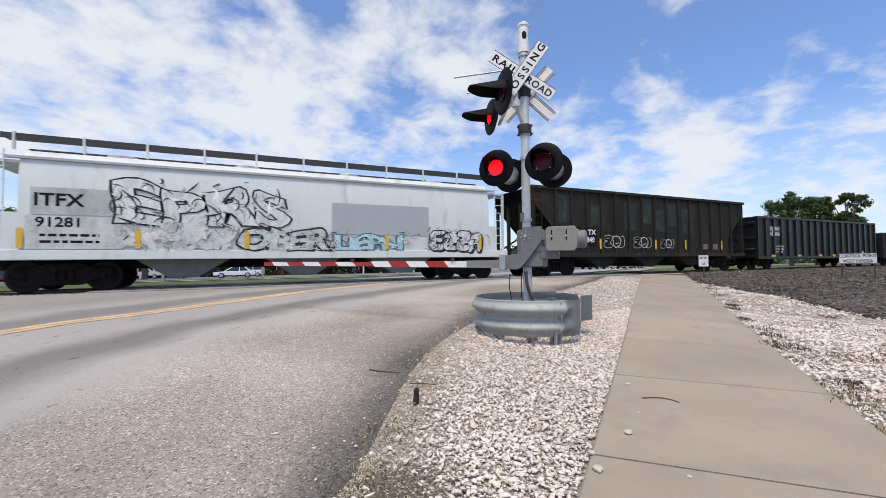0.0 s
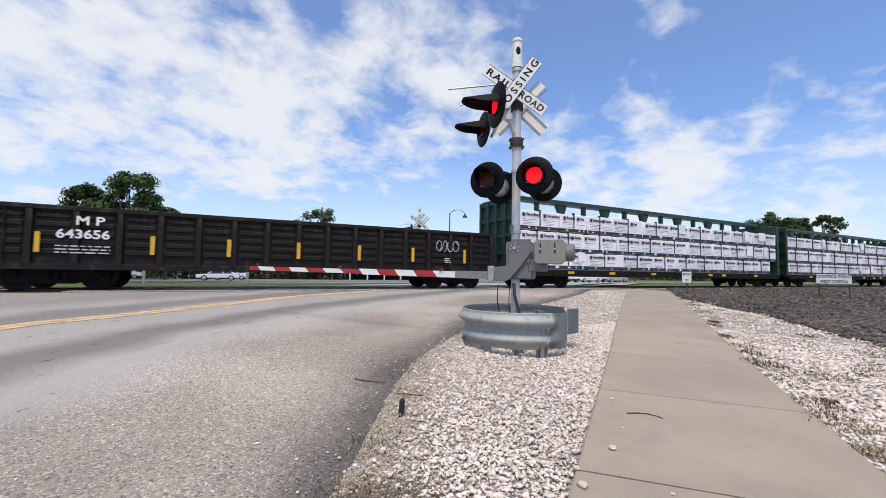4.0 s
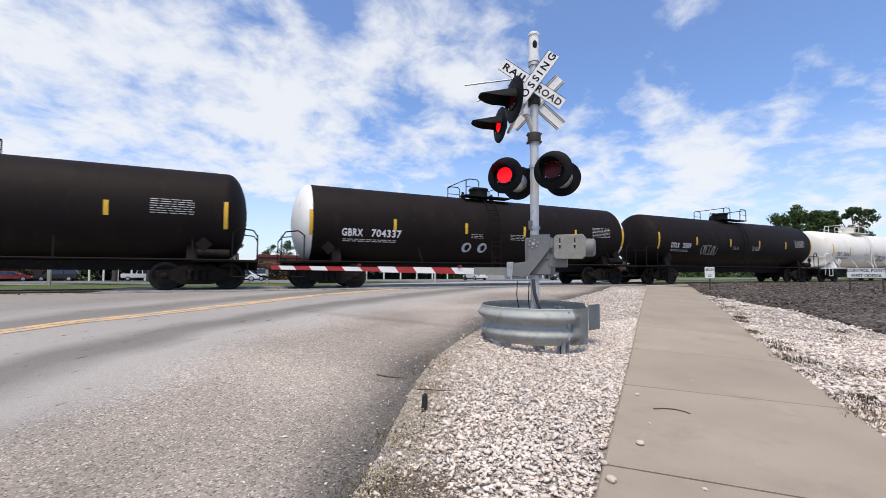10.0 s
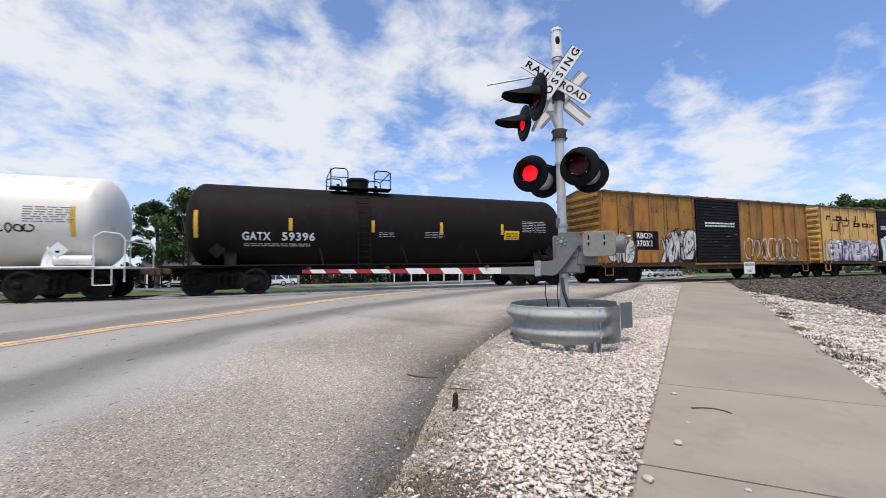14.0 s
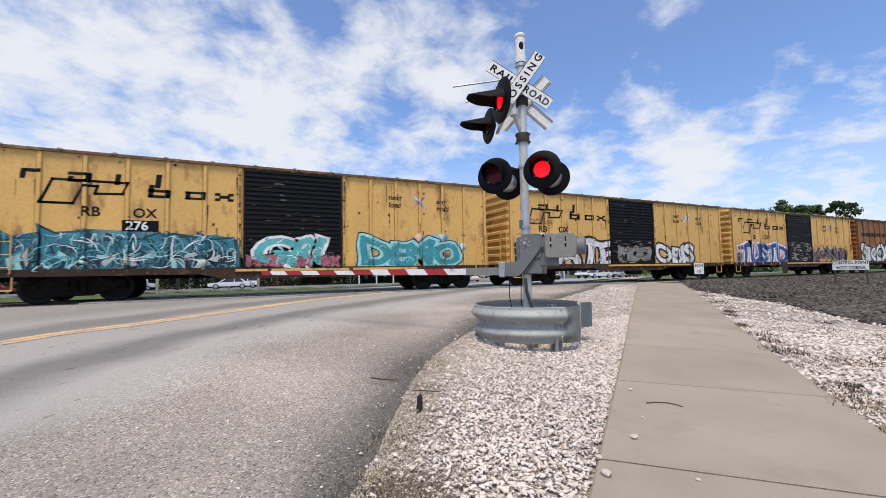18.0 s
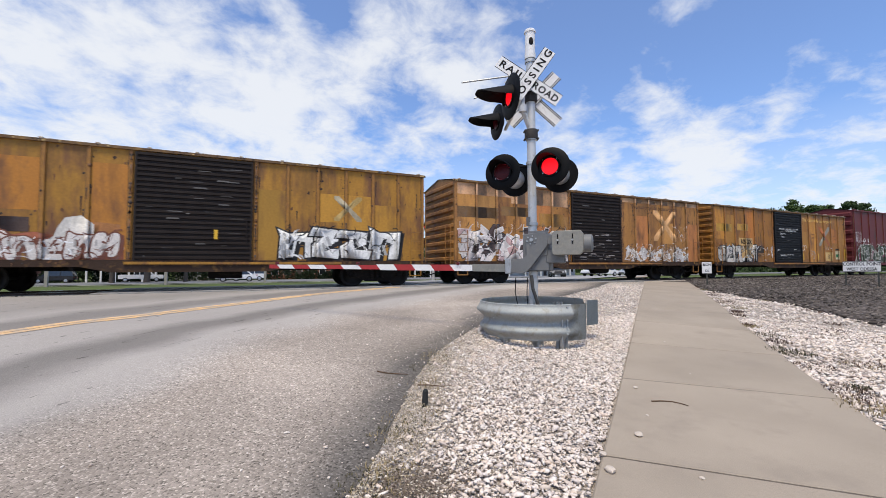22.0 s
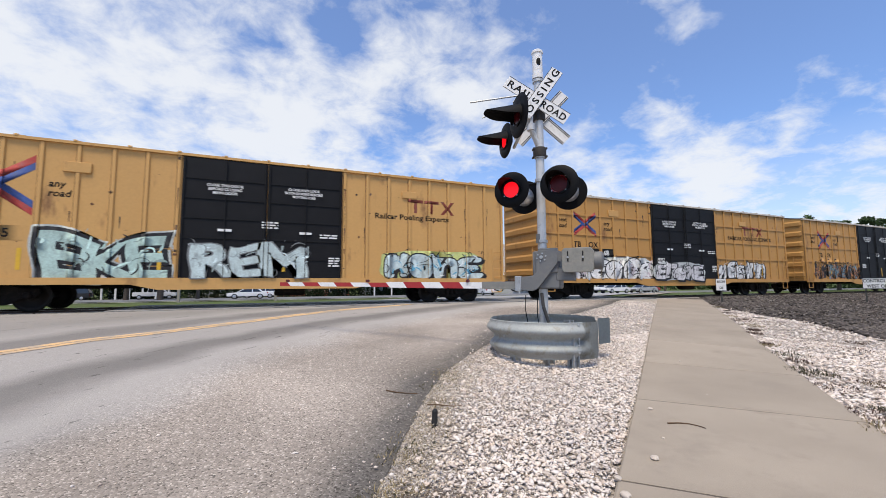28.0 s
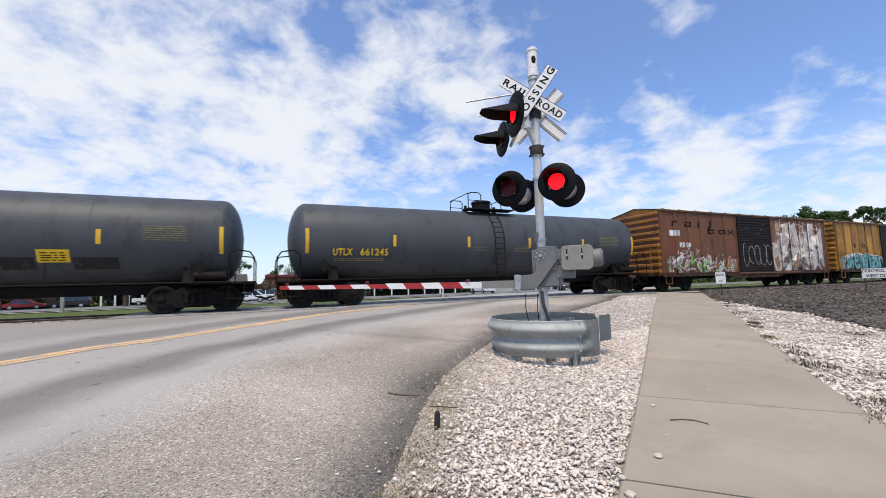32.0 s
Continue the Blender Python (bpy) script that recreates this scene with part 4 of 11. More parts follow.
def signal_lamp(parent, at, n, disc, phase, hood=0.30):
    """A flashing lamp: backing disc, hood, housing and, behind the rim, an added two-sided disc that turns to imitate
    switching.
    """
    lamp = new("flasher", None)
    lamp.parent = parent
    lamp.matrix_basis = Matrix.Translation(Vector(at) - parent.location) @ facing(n)
    R0 = disc / 2
    bm = lathe(bmesh.new(), [(-0.012, 0.15), (-0.016, R0 * 0.6), (-0.004, R0 * 0.97), (0.004, R0), (0.012, R0 * 0.98), (0.004, R0 * 0.6), (0.006, 0.15), (-0.012, 0.15)], "y", 40)
    part("backing_disc", bm, BLACK, lamp)
    deep = 0.45 if hood > 0.4 else 1.0
    bm = lathe(bmesh.new(), [(0.0, 0.155), (0.05 * deep, 0.16), (0.16 * deep, 0.13), (0.22 * deep, 0.10), (0.225 * deep, 0.0)], "y", 28)
    part("housing", bm, BLACK if hood > 0.4 else ALU, lamp, "black lamp housing" if hood > 0.4 else "bare aluminium lamp housing")
    # hood: a half tube that reaches forward, longest at the top
    bm = bmesh.new()
    n_, rr = 26, 0.165
    droop = 0.27 if hood > 0.4 else 0.10
    outer, inner = [], []
    for i in range(n_ + 1):
        a = radians(-24) + radians(228) * i / n_
        k = max(0.0, math.sin(a))
        ln = hood * (0.10 + 0.90 * min(1.0, 1.15 * k) ** (0.55 if hood > 0.4 else 0.8))
        c, s = math.cos(a), math.sin(a)
        outer.append((bm.verts.new((rr * c, 0, rr * s)), bm.verts.new((rr * 1.06 * c, -ln, rr * 1.03 * s - droop * ln))))
        inner.append((bm.verts.new(((rr - 0.006) * c, 0, (rr - 0.006) * s)), bm.verts.new(((rr * 1.06 - 0.006) * c, -ln, (rr * 1.03 - 0.006) * s - droop * ln))))
    for i in range(n_):
        for q in ((outer[i][0], outer[i][1], outer[i + 1][1], outer[i + 1][0]), (inner[i][0], inner[i + 1][0], inner[i + 1][1], inner[i][1]), (outer[i][1], inner[i][1], inner[i + 1][1], outer[i + 1][1])):
            bm.faces.new(q).smooth = True
    part("hood", bm, BLACK, lamp)
    rim = lathe(bmesh.new(), [(-0.03, 0.128), (-0.03, 0.152), (0.0, 0.155), (0.0, 0.128), (-0.03, 0.128)], "y", 32)
    part("rim", rim, BLACK, lamp)
    for i in range(4):
        a = radians(45 + 90 * i)
        part("screw", tube(bmesh.new(), (0.142 * math.cos(a), -0.034, 0.142 * math.sin(a)), (0.142 * math.cos(a), -0.028, 0.142 * math.sin(a)), 0.008, 8), ALU, lamp, "small bright screw")
    # added disc, glowing red on one face, unlit on the other; its turning imitates flashing
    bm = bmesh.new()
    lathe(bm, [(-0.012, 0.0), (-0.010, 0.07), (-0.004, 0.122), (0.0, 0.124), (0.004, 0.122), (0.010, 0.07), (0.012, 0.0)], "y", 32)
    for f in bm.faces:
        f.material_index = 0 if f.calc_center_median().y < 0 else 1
    lens = part("reflector", bm, [LENS_LIT, LENS_OFF], lamp, "two-faced red signal disc")
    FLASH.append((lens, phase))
    return lamp


def crossbuck(parent, at, n, words_on, lean=0.0):
    cb = new("crossbuck", None)
    cb.parent = parent
    cb.matrix_basis = Matrix.Translation(Vector(at) - parent.location) @ facing(n) @ pose(0, 0, 0, 0, lean, 0)
    for k, (a, txt) in enumerate(((-45, "RAIL ROAD"), (45, "CROSSING"))):
        blade = new("blade", None)
        y = 0.012 if k == 0 else -0.006
        bm = boxm(-0.575, 0.575, -0.003, 0.003, -0.102, 0.102)
        ob = part("blade", bm, SIGNWHITE, cb)
        bpy.data.objects.remove(blade)
        ob.matrix_basis = pose(0, y if k else 0.012, 0, 0, -a, 0)
        for word, x0, x1, gap in ((("RAIL", -0.535, -0.10, 1.22), ("ROAD", 0.095, 0.54, 1.14)), (("CROSSING", -0.565, 0.565, 1.5),))[k] if words_on else ():
            o = words("lettering", word, 0.108, (x0, -0.005, -0.054), INK, ob, rot=(90, 0, 0), spacing=gap)
            xs = [v.co.x for v in o.data.vertices]
            o.scale.x = (x1 - x0) / (max(xs) - min(xs))
        if words_on:
            for zz in (-0.099, 0.099):
                part("black_border", boxm(-0.572, 0.572, -0.0055, -0.0032, zz - 0.003, zz + 0.003), INK, ob)
        else:
            for zz in (-0.094, -0.066, 0.066, 0.094):
                for y0, y1 in ((-0.0055, -0.0032), (0.0032, 0.0055)):
                    part("black_border", boxm(-0.57, 0.57, y0, y1, zz - 0.006, zz + 0.006), INK, ob)
    return cb


def crossing_signal(gate=True, origin=(3.95, 5.2), turn=0.0):
    z0 = zg(origin[1])
    s = empty("crossing_signal", (origin[0], origin[1], z0))
    P = Vector((origin[0], origin[1], z0))
    U = lambda lat, dep, z: spot(lat + 0, dep, z)
    top = 4.48 - z0
    bm = tube(bmesh.new(), (0, 0, -0.1), (0, 0, top - 0.42), 0.068, 24)
    part("mast", bm, MASTPAINT, s)
    # bell on top
    bm = lathe(bmesh.new(), [(top - 0.46, 0.075), (top - 0.46, 0.088), (top - 0.38, 0.088), (top - 0.38, 0.08), (top - 0.03, 0.08), (top - 0.03, 0.092), (top + 0.0, 0.092), (top + 0.02, 0.075), (top + 0.025, 0.0)], "z", 28)
    bell = part("bell", bm, SIGNWHITE, s, "white cylindrical warning bell on the mast top")
    vis = spot(-0.03, -0.99, 0)
    # solid black disc on the bell's side paints the dark of an opening
    bm = lathe(bmesh.new(), [(-0.006, 0.0), (-0.006, 0.03), (0.003, 0.036), (0.003, 0.0)], "y", 18)
    for v in bm.verts:
        v.co.z *= 2.0
    o = part("sound_opening", bm, BLACK, s)
    o.matrix_basis = Matrix.Translation(Vector((-0.3955 * 0.078, -0.9184 * 0.078, top - 0.20))) @ facing((-0.3955, -0.9184))
    for zz in (top - 0.44, top - 0.50, top - 0.74, 2.85 - z0, 2.72 - z0, 2.33 - z0, 1.36 - z0):
        bm = lathe(bmesh.new(), [(zz - 0.022, 0.07), (zz - 0.022, 0.086), (zz + 0.022, 0.086), (zz + 0.022, 0.07)], "z", 24)
        part("clamp", bm, GALV, s)
    for zz in (2.79 - z0, 3.39 - z0):
        bm = lathe(bmesh.new(), [(zz - 0.075, 0.07), (zz - 0.075, 0.098), (zz - 0.05, 0.104), (zz + 0.05, 0.104), (zz + 0.075, 0.098), (zz + 0.075, 0.07)], "z", 24)
        part("clamp_collar", bm, DARKCLAMP, s, "dark weathered clamp collar")
    for zz in (2.85 - z0, 2.72 - z0):
        for lat in (-0.1, 0.1):
            p = R_AX * lat
            bm = tube(bmesh.new(), (p.x - 0.05 * F_AX.x, p.y - 0.05 * F_AX.y, zz), (p.x + 0.06 * F_AX.x, p.y + 0.06 * F_AX.y, zz), 0.016, 8)
            part("clamp_bolt", bm, DARKCLAMP, s)
    # crossbucks, front and back
    nf = -0.10 * R_AX - F_AX
    crossbuck(s, P + Vector((0, 0, 3.60 - z0)) - F_AX * 0.16 - R_AX * 0.07, nf, True, -9)
    crossbuck(s, P + Vector((0, 0, 3.53 - z0)) + F_AX * 0.42 + R_AX * 0.145, -nf, False, 1)
    bm = bmesh.new()
    tube(bm, (-0.16 * F_AX.x, -0.16 * F_AX.y, 3.60 - z0), (0.42 * F_AX.x, 0.42 * F_AX.y, 3.55 - z0), 0.02, 10)
    part("crossbuck_bracket", bm, GALV, s)
    # lower pairs of lamps, back to back on a crossarm
    n_front = -0.5 * R_AX - 0.866 * F_AX
    arm = (0.866 * R_AX - 0.5 * F_AX)
    hz = 2.165
    ctr = P + Vector((0, 0, hz - z0))
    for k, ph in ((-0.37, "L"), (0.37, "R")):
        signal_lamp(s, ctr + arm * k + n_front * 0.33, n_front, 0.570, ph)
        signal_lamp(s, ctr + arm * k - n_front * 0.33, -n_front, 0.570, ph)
    bm = bmesh.new()
    c = Vector((0, 0, hz - z0 + 0.13))
    tube(bm, c - arm * 0.40, c + arm * 0.40, 0.024, 12)
    for k in (-0.37, 0.37):
        tube(bm, c + arm * k, c + arm * k - Vector((0, 0, 0.13)), 0.022, 10)
        tube(bm, c + arm * k - Vector((0, 0, 0.13)) - n_front * 0.14, c + arm * k - Vector((0, 0, 0.13)) + n_front * 0.14, 0.03, 12)
    part("crossarm", bm, BLACK, s)
    # upper pair towards the side street, on a raised bracket
    n_side = -0.976 * R_AX - 0.217 * F_AX
    off = -0.47
    a0, a1 = spot(off, -0.72, 0), spot(off + 0.02, 0.60, 0)
    zu = 3.10
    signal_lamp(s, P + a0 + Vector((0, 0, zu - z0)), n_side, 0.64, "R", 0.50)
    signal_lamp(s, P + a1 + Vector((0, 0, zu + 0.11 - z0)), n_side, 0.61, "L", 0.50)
    bm = bmesh.new()
    inb = -n_side * 0.16
    tube(bm, a0 + inb + Vector((0, 0, zu - z0)), a1 + inb + Vector((0, 0, zu - z0)), 0.028, 12)
    j = spot(-0.158, -0.10, 0)
    tube(bm, (0, 0, 2.84 - z0), j + Vector((0, 0, zu - z0 + 0.06)), 0.04, 14)
    tube(bm, j + Vector((0, 0, 3.16 - z0)), j + Vector((0, 0, 3.60 - z0)), 0.042, 16)
    tube(bm, j + Vector((0, 0, 3.12 - z0)), j + Vector((0, 0, 3.22 - z0)), 0.062, 16)
    tube(bm, j + Vector((0, 0, 3.40 - z0)), j + Vector((0, 0, 3.43 - z0)), 0.055, 16)
    tube(bm, j + Vector((0, 0, 3.58 - z0)), j + Vector((0, 0, 3.64 - z0)), 0.055, 16)
    tube(bm, j + Vector((0, 0, 3.52 - z0)), j + inb * 0.3 + Vector((-0.16, 0.02, zu + 0.1 - z0)), 0.022, 10)
    part("side_bracket", bm, MASTPAINT, s)
    part("aiming_rod", tube(bmesh.new(), spot(-1.16, -0.72, 3.297 - z0), spot(-0.48, -0.72, 3.395 - z0), 0.012, 8), GALV, s)
    part("aiming_rod", tube(bmesh.new(), spot(-0.883, 0.3, 3.50 - z0), spot(-0.44, 0.3, 3.68 - z0), 0.012, 8), GALV, s)
    if not gate:
        return s
    # gate mechanism: e runs along the arm towards the counterweights
    e = (0.903 * R_AX - 0.427 * F_AX).normalized()
    m = (-0.427 * R_AX - 0.903 * F_AX).normalized()
    frame_m = Matrix((e, -m, Vector((0, 0, 1)))).transposed().to_4x4()
    mech = empty("gate_mechanism")
    mech.parent = s
    mech.matrix_basis = Matrix.Translation((0, 0, -z0)) @ frame_m
    part("housing", boxm(-0.13, 0.28, -0.13, 0.22, 0.62, 1.20, 0.02), GREYBOX, mech)
    part("housing_cover", boxm(-0.04, 0.26, -0.15, -0.128, 0.86, 1.24, 0.01), GREYBOX, mech)
    bm = prism(bmesh.new(), [(-0.36, 0.60), (-0.36, 0.80), (-0.12, 0.82), (-0.06, 0.87), (-0.07, 1.14), (-0.03, 1.20), (0.22, 1.21), (0.26, 1.16), (0.26, 1.01), (0.02, 0.70), (-0.05, 0.62), (-0.12, 0.585)], -0.19, -0.155)
    bmesh.ops.bevel(bm, geom=list(bm.edges), offset=0.006, segments=1, affect="EDGES")
    arm_plate = part("arm_support", bm, GREYBOX, mech)
    for i in range(6):
        a = 2 * math.pi * i / 6 + 0.3
        bm = tube(bmesh.new(), (0.02 + 0.07 * math.cos(a), -0.192, 1.10 + 0.06 * math.sin(a)), (0.02 + 0.07 * math.cos(a), -0.204, 1.10 + 0.06 * math.sin(a)), 0.012, 8)
        part("hub_bolt", bm, GALV, mech)
    part("hub_pin", tube(bmesh.new(), (0.02, -0.192, 1.10), (0.02, -0.215, 1.10), 0.026, 12), GALV, mech)
    part("counter_arm", prism(bmesh.new(), [(0.2, 1.03), (0.2, 1.17), (0.8, 1.16), (0.8, 1.04)], -0.185, -0.16), GREYBOX, mech)
    bm = prism(bmesh.new(), [(0.36, 0.86), (0.33, 0.90), (0.33, 1.18), (0.37, 1.22), (0.74, 1.22), (0.78, 1.17), (0.78, 0.91), (0.73, 0.86)], -0.26, -0.19)
    bmesh.ops.bevel(bm, geom=list(bm.edges), offset=0.008, segments=1, affect="EDGES")
    cw = part("counterweight", bm, PLATE, mech, "pale weathered counterweight plate")
    for u in (0.42, 0.63):
        # black strip on the uncut plate stands in for a slot's dark hollow
        part("slot", boxm(u - 0.008, u + 0.008, -0.2635, -0.2605, 1.02, 1.17), BLACK, cw)
        part("bolt", tube(bmesh.new(), (u, -0.262, 1.08), (u, -0.285, 1.08), 0.016, 8), GALV, cw)
    bm = lathe(bmesh.new(), [(0.72, 0.0), (0.72, 0.13), (0.88, 0.13), (0.90, 0.10), (0.90, 0.0)], "x", 24, (0, -0.12, 1.03))
    part("motor_cap", bm, GREYBOX, mech)
    part("junction_box", boxm(0.22, 0.5, -0.14, 0.0, 0.74, 0.95, 0.015), GREYBOX, mech)
    part("clamp_block", boxm(-0.40, -0.30, -0.2, -0.12, 0.58, 0.82, 0.01), GALV, mech)
    # arm: butt of plain aluminium, then slanted red and white stripes
    arm_o = empty("gate_arm")
    arm_o.parent = s
    arm_o.matrix_basis = Matrix.Translation((0, 0, -z0)) @ frame_m
    part("butt", prism(bmesh.new(), [(-0.34, 0.61), (-0.34, 0.735), (-0.95, 0.735), (-0.95, 0.62)], -0.175, -0.14), PLATE, arm_o)
    x, red = -0.95, False
    zc = lambda x: 0.675 + (-x - 0.95) * 0.010
    hh = lambda x: 0.052 if x > -2.4 else 0.040
    while x > -5.35:
        x2 = max(x - (0.36 if x > -2.4 else 0.40), -5.40)
        sl = 0.085
        a, b2 = hh(x - 0.01), hh(x2)
        poly = [(x + (sl / 2 if x < -0.96 else 0), zc(x) - a), (x - (sl / 2 if x < -0.96 else 0), zc(x) + a), (x2 - (sl / 2 if x2 > -5.39 else 0), zc(x2) + a), (x2 + (sl / 2 if x2 > -5.39 else 0), zc(x2) - a)]
        part("stripe", prism(bmesh.new(), poly, -0.172, -0.150), SIGNRED if red else SIGNWHITE, arm_o)
        red = not red
        x = x2
    for u in (-1.2, -3.2, -5.2):
        bm = lathe(bmesh.new(), [(-0.03, 0.0), (-0.03, 0.026), (0.03, 0.026), (0.03, 0.0)], "y", 14, (u, -0.16, zc(u) + 0.07))
        part("arm_light", bm, paint("arm_light_red", (0.10, 0.012, 0.012), rough=0.4), arm_o, "small dark red arm light")
    # base, conduit and loose wires
    bm = bmesh.new()
    box(bm, -0.24, 0.24, -0.24, 0.24, -0.12, 0.10)
    box(bm, -0.17, 0.17, -0.17, 0.17, 0.10, 0.125)
    part("foundation", bm, CONCRETE, s)
    q = lambda lat, dep, z: tuple(spot(lat, dep, z))
    dark_c = paint("dark_conduit", (0.05, 0.047, 0.044), rough=0.6)
    part("conduit", path_tube(bmesh.new(), [q(-0.05, -0.10, 0.95), q(-0.04, -0.13, 0.75), q(0.05, -0.15, 0.45), q(0.13, -0.16, 0.22), q(0.15, -0.15, 0.0)], 0.026, 10), dark_c, s)
    part("loose_wire", path_tube(bmesh.new(), [q(-0.30, -0.12, 0.92), q(-0.31, -0.12, 0.7), q(-0.27, -0.14, 0.45), q(-0.25, -0.15, 0.1)], 0.007, 6), BLACK, s)
    part("loose_wire", path_tube(bmesh.new(), [q(-0.12, -0.12, 0.92), q(-0.13, -0.12, 0.65), q(-0.11, -0.13, 0.4), q(-0.14, -0.13, 0.1)], 0.007, 6), BLACK, s)
    part("relay_tab", boxm(-0.095, -0.06, -0.03, 0.03, 2.02 - z0 - 0.09 - 0.6, 2.02 - z0 + 0.05 - 0.6), GREYBOX, s)
    return s


tagged(crossing_signal(), "silver railway crossing signal with red flashers, crossbuck and lowered gate arm", "crossing signal")
tagged(crossing_signal(False, (9.6, 22.2)), "railway crossing signal mast beyond the track", "crossing signal")


def guard():
    c = Vector((4.03, 5.27, zg(5.0)))
    g = tagged(empty("guard_rail", c), "curved zinc-coated steel guard rail round the signal mast", "guard rail")
    R0 = 0.83
    prof = []
    n = 30
    for i in range(n + 1):
        z = 0.065 + 0.505 * i / n
        prof.append((z, R0 - 0.01 + 0.085 * (i / n) ** 2 + 0.045 * math.cos(2 * math.pi * 2 * i / n + math.pi)))
    prof = [(prof[0][0], prof[0][1] - 0.02)] + prof + [(prof[-1][0] + 0.008, prof[-1][1] - 0.012)]
    ang = lambda lat, dep: math.atan2(R_AX.y * lat + F_AX.y * dep, R_AX.x * lat + F_AX.x * dep)
    a0 = ang(0.95, 0.2)
    seam = ang(0.30, -0.95) + 2 * math.pi
    for name, b0, b1, rad in (("beam", a0, seam - math.pi * 0.62, 0.0), ("beam", seam - math.pi * 0.62 - 0.04, seam + 0.05, 0.006)):
        bm = lathe(bmesh.new(), [(z, r + rad) for z, r in prof], "z", 44, (0, 0, 0), 0, b0, b1)
        bmesh.ops.solidify(bm, geom=list(bm.faces), thickness=0.004)
        part(name, bm, BEAM, g)
    # flared end: profile flattens into a plate that swings out
    bm = bmesh.new()
    ca = (seam) % (2 * math.pi)
    p0 = Vector((math.cos(ca), math.sin(ca), 0)) * (R0 + 0.01)
    t0 = Vector((-math.sin(ca), math.cos(ca), 0))
    cols = []
    for k in range(9):
        u = k / 8
        base = p0 + t0 * (0.02 + 0.36 * u) + Vector((math.cos(ca), math.sin(ca), 0)) * (-0.10 * u * u)
        flat = max(0.0, 1 - u * 1.6)
        col = []
        for i in range(n + 1):
            z = 0.065 + 0.505 * i / n
            col.append(bm.verts.new(base + Vector((math.cos(ca), math.sin(ca), 0)) * 0.045 * flat * math.cos(2 * math.pi * 2 * i / n + math.pi) + Vector((0, 0, z))))
        cols.append(col)
    for A, B in zip(cols, cols[1:]):
        for i in range(n):
            bm.faces.new((A[i], B[i], B[i + 1], A[i + 1])).smooth = True
    bmesh.ops.solidify(bm, geom=list(bm.faces), thickness=0.004)
    part("end_section", bm, BEAM, g)
    e0 = p0 + t0 * 0.37 + Vector((math.cos(ca), math.sin(ca), 0)) * -0.10
    q0 = spot(0.98, -0.30, 0)
    wing = bmesh.new()
    a, b = e0, spot(1.02, 0.02, 0)
    for z0_, z1_, p, q in ((0.10, 0.57, a, spot(0.735, -0.22, 0)), (0.20, 0.585, spot(0.735, -0.24, 0), spot(0.97, -0.09, 0))):
        v = [wing.verts.new(Vector((w.x, w.y, zz))) for w, zz in ((p, z0_), (q, z0_), (q, z1_), (p, z1_))]
        wing.faces.new(v)
    bmesh.ops.solidify(wing, geom=list(wing.faces), thickness=0.005)
    part("end_wing", wing, paint("darker_zinc_plate", (0.30, 0.335, 0.34), rough=0.55, metal=0.4, vary=0.15), g, "darker flat end plate")
    for z in (0.17, 0.26, 0.36, 0.46, 0.54):
        p = p0 * 1.035 - t0 * 0.03
        part("bolt", tube(bmesh.new(), p + Vector((0, 0, z)), p * 1.02 + Vector((0, 0, z)), 0.014, 10), GALV, g)
    for k in (1.3, 2.2):
        for z in (0.20, 0.36, 0.50):
            p = Vector((math.cos(ca - k), math.sin(ca - k), 0)) * (R0 + 0.035)
            part("bolt", tube(bmesh.new(), p + Vector((0, 0, z)), p * 1.015 + Vector((0, 0, z)), 0.013, 10), GALV, g)
    for lat, dep in ((0.20, -0.80), (-0.60, -0.44), (-0.12, -0.62), (0.55, 0.52)):
        p = spot(lat, dep, 0) * 0.93
        bm = bmesh.new()
        zz = zg(c.y + p.y) - c.z
        box(bm, p.x - 0.05, p.x + 0.05, p.y - 0.012, p.y + 0.012, zz - 0.1, 0.5)
        box(bm, p.x - 0.05, p.x - 0.04, p.y - 0.07, p.y + 0.07, zz - 0.1, 0.5)
        box(bm, p.x + 0.04, p.x + 0.05, p.y - 0.07, p.y + 0.07, zz - 0.1, 0.5)
        part("post", bm, GALV, g)


guard()


# ---- trackside signs ----
def sign(at, n, w, h, z0, z1_posts, lines, size, name, label, posts):
    s = tagged(empty(name, (at[0], at[1], zg(at[1]))), label, "sign")
    s.matrix_basis = Matrix.Translation((at[0], at[1], zg(at[1]))) @ facing(n)
    pl = part("panel", boxm(-w / 2, w / 2, -0.004, 0.004, z0, z0 + h, 0.002), SIGNWHITE, s)
    for k, x in enumerate(posts):
        part("post", boxm(x - 0.03, x + 0.03, 0.006, 0.05, -0.3, z1_posts), paint("dark_post", (0.05, 0.05, 0.045), rough=0.8), s)
    for i, txt in enumerate(lines):
        words("lettering", txt, size, (0, -0.006, z0 + h - (i + 1) * (h / len(lines)) + (h / len(lines) - size) / 2), INK, pl, align="CENTER", sx=0.74)
    b = 0.012
    for x0, x1, y0, y1 in ((-w / 2, w / 2, z0 + h - b, z0 + h), (-w / 2, w / 2, z0, z0 + b), (-w / 2, -w / 2 + b, z0, z0 + h), (w / 2 - b, w / 2, z0, z0 + h)):
        part("border", boxm(x0, x1, -0.0065, -0.0045, y0, y1), INK, pl)
    return s


sign((17.27, 10.9), (-0.85, -0.53), 0.37, 0.50, 0.50, 0.98, ["BEGIN", "OS"], 0.095, "track_sign", "small white trackside sign on a thin post", (0,))
sign((24.0, 8.45), (-0.93, -0.36), 1.18, 0.45, 0.64, 0.66, ["CONTROL POINT", "WEST ODESSA"], 0.135, "trackside_sign", "white trackside name sign on two dark posts", (-0.5, 0.5))

# ---- train ----
MOVED = []
TRACK_Y = 16.2
CACHE = {}


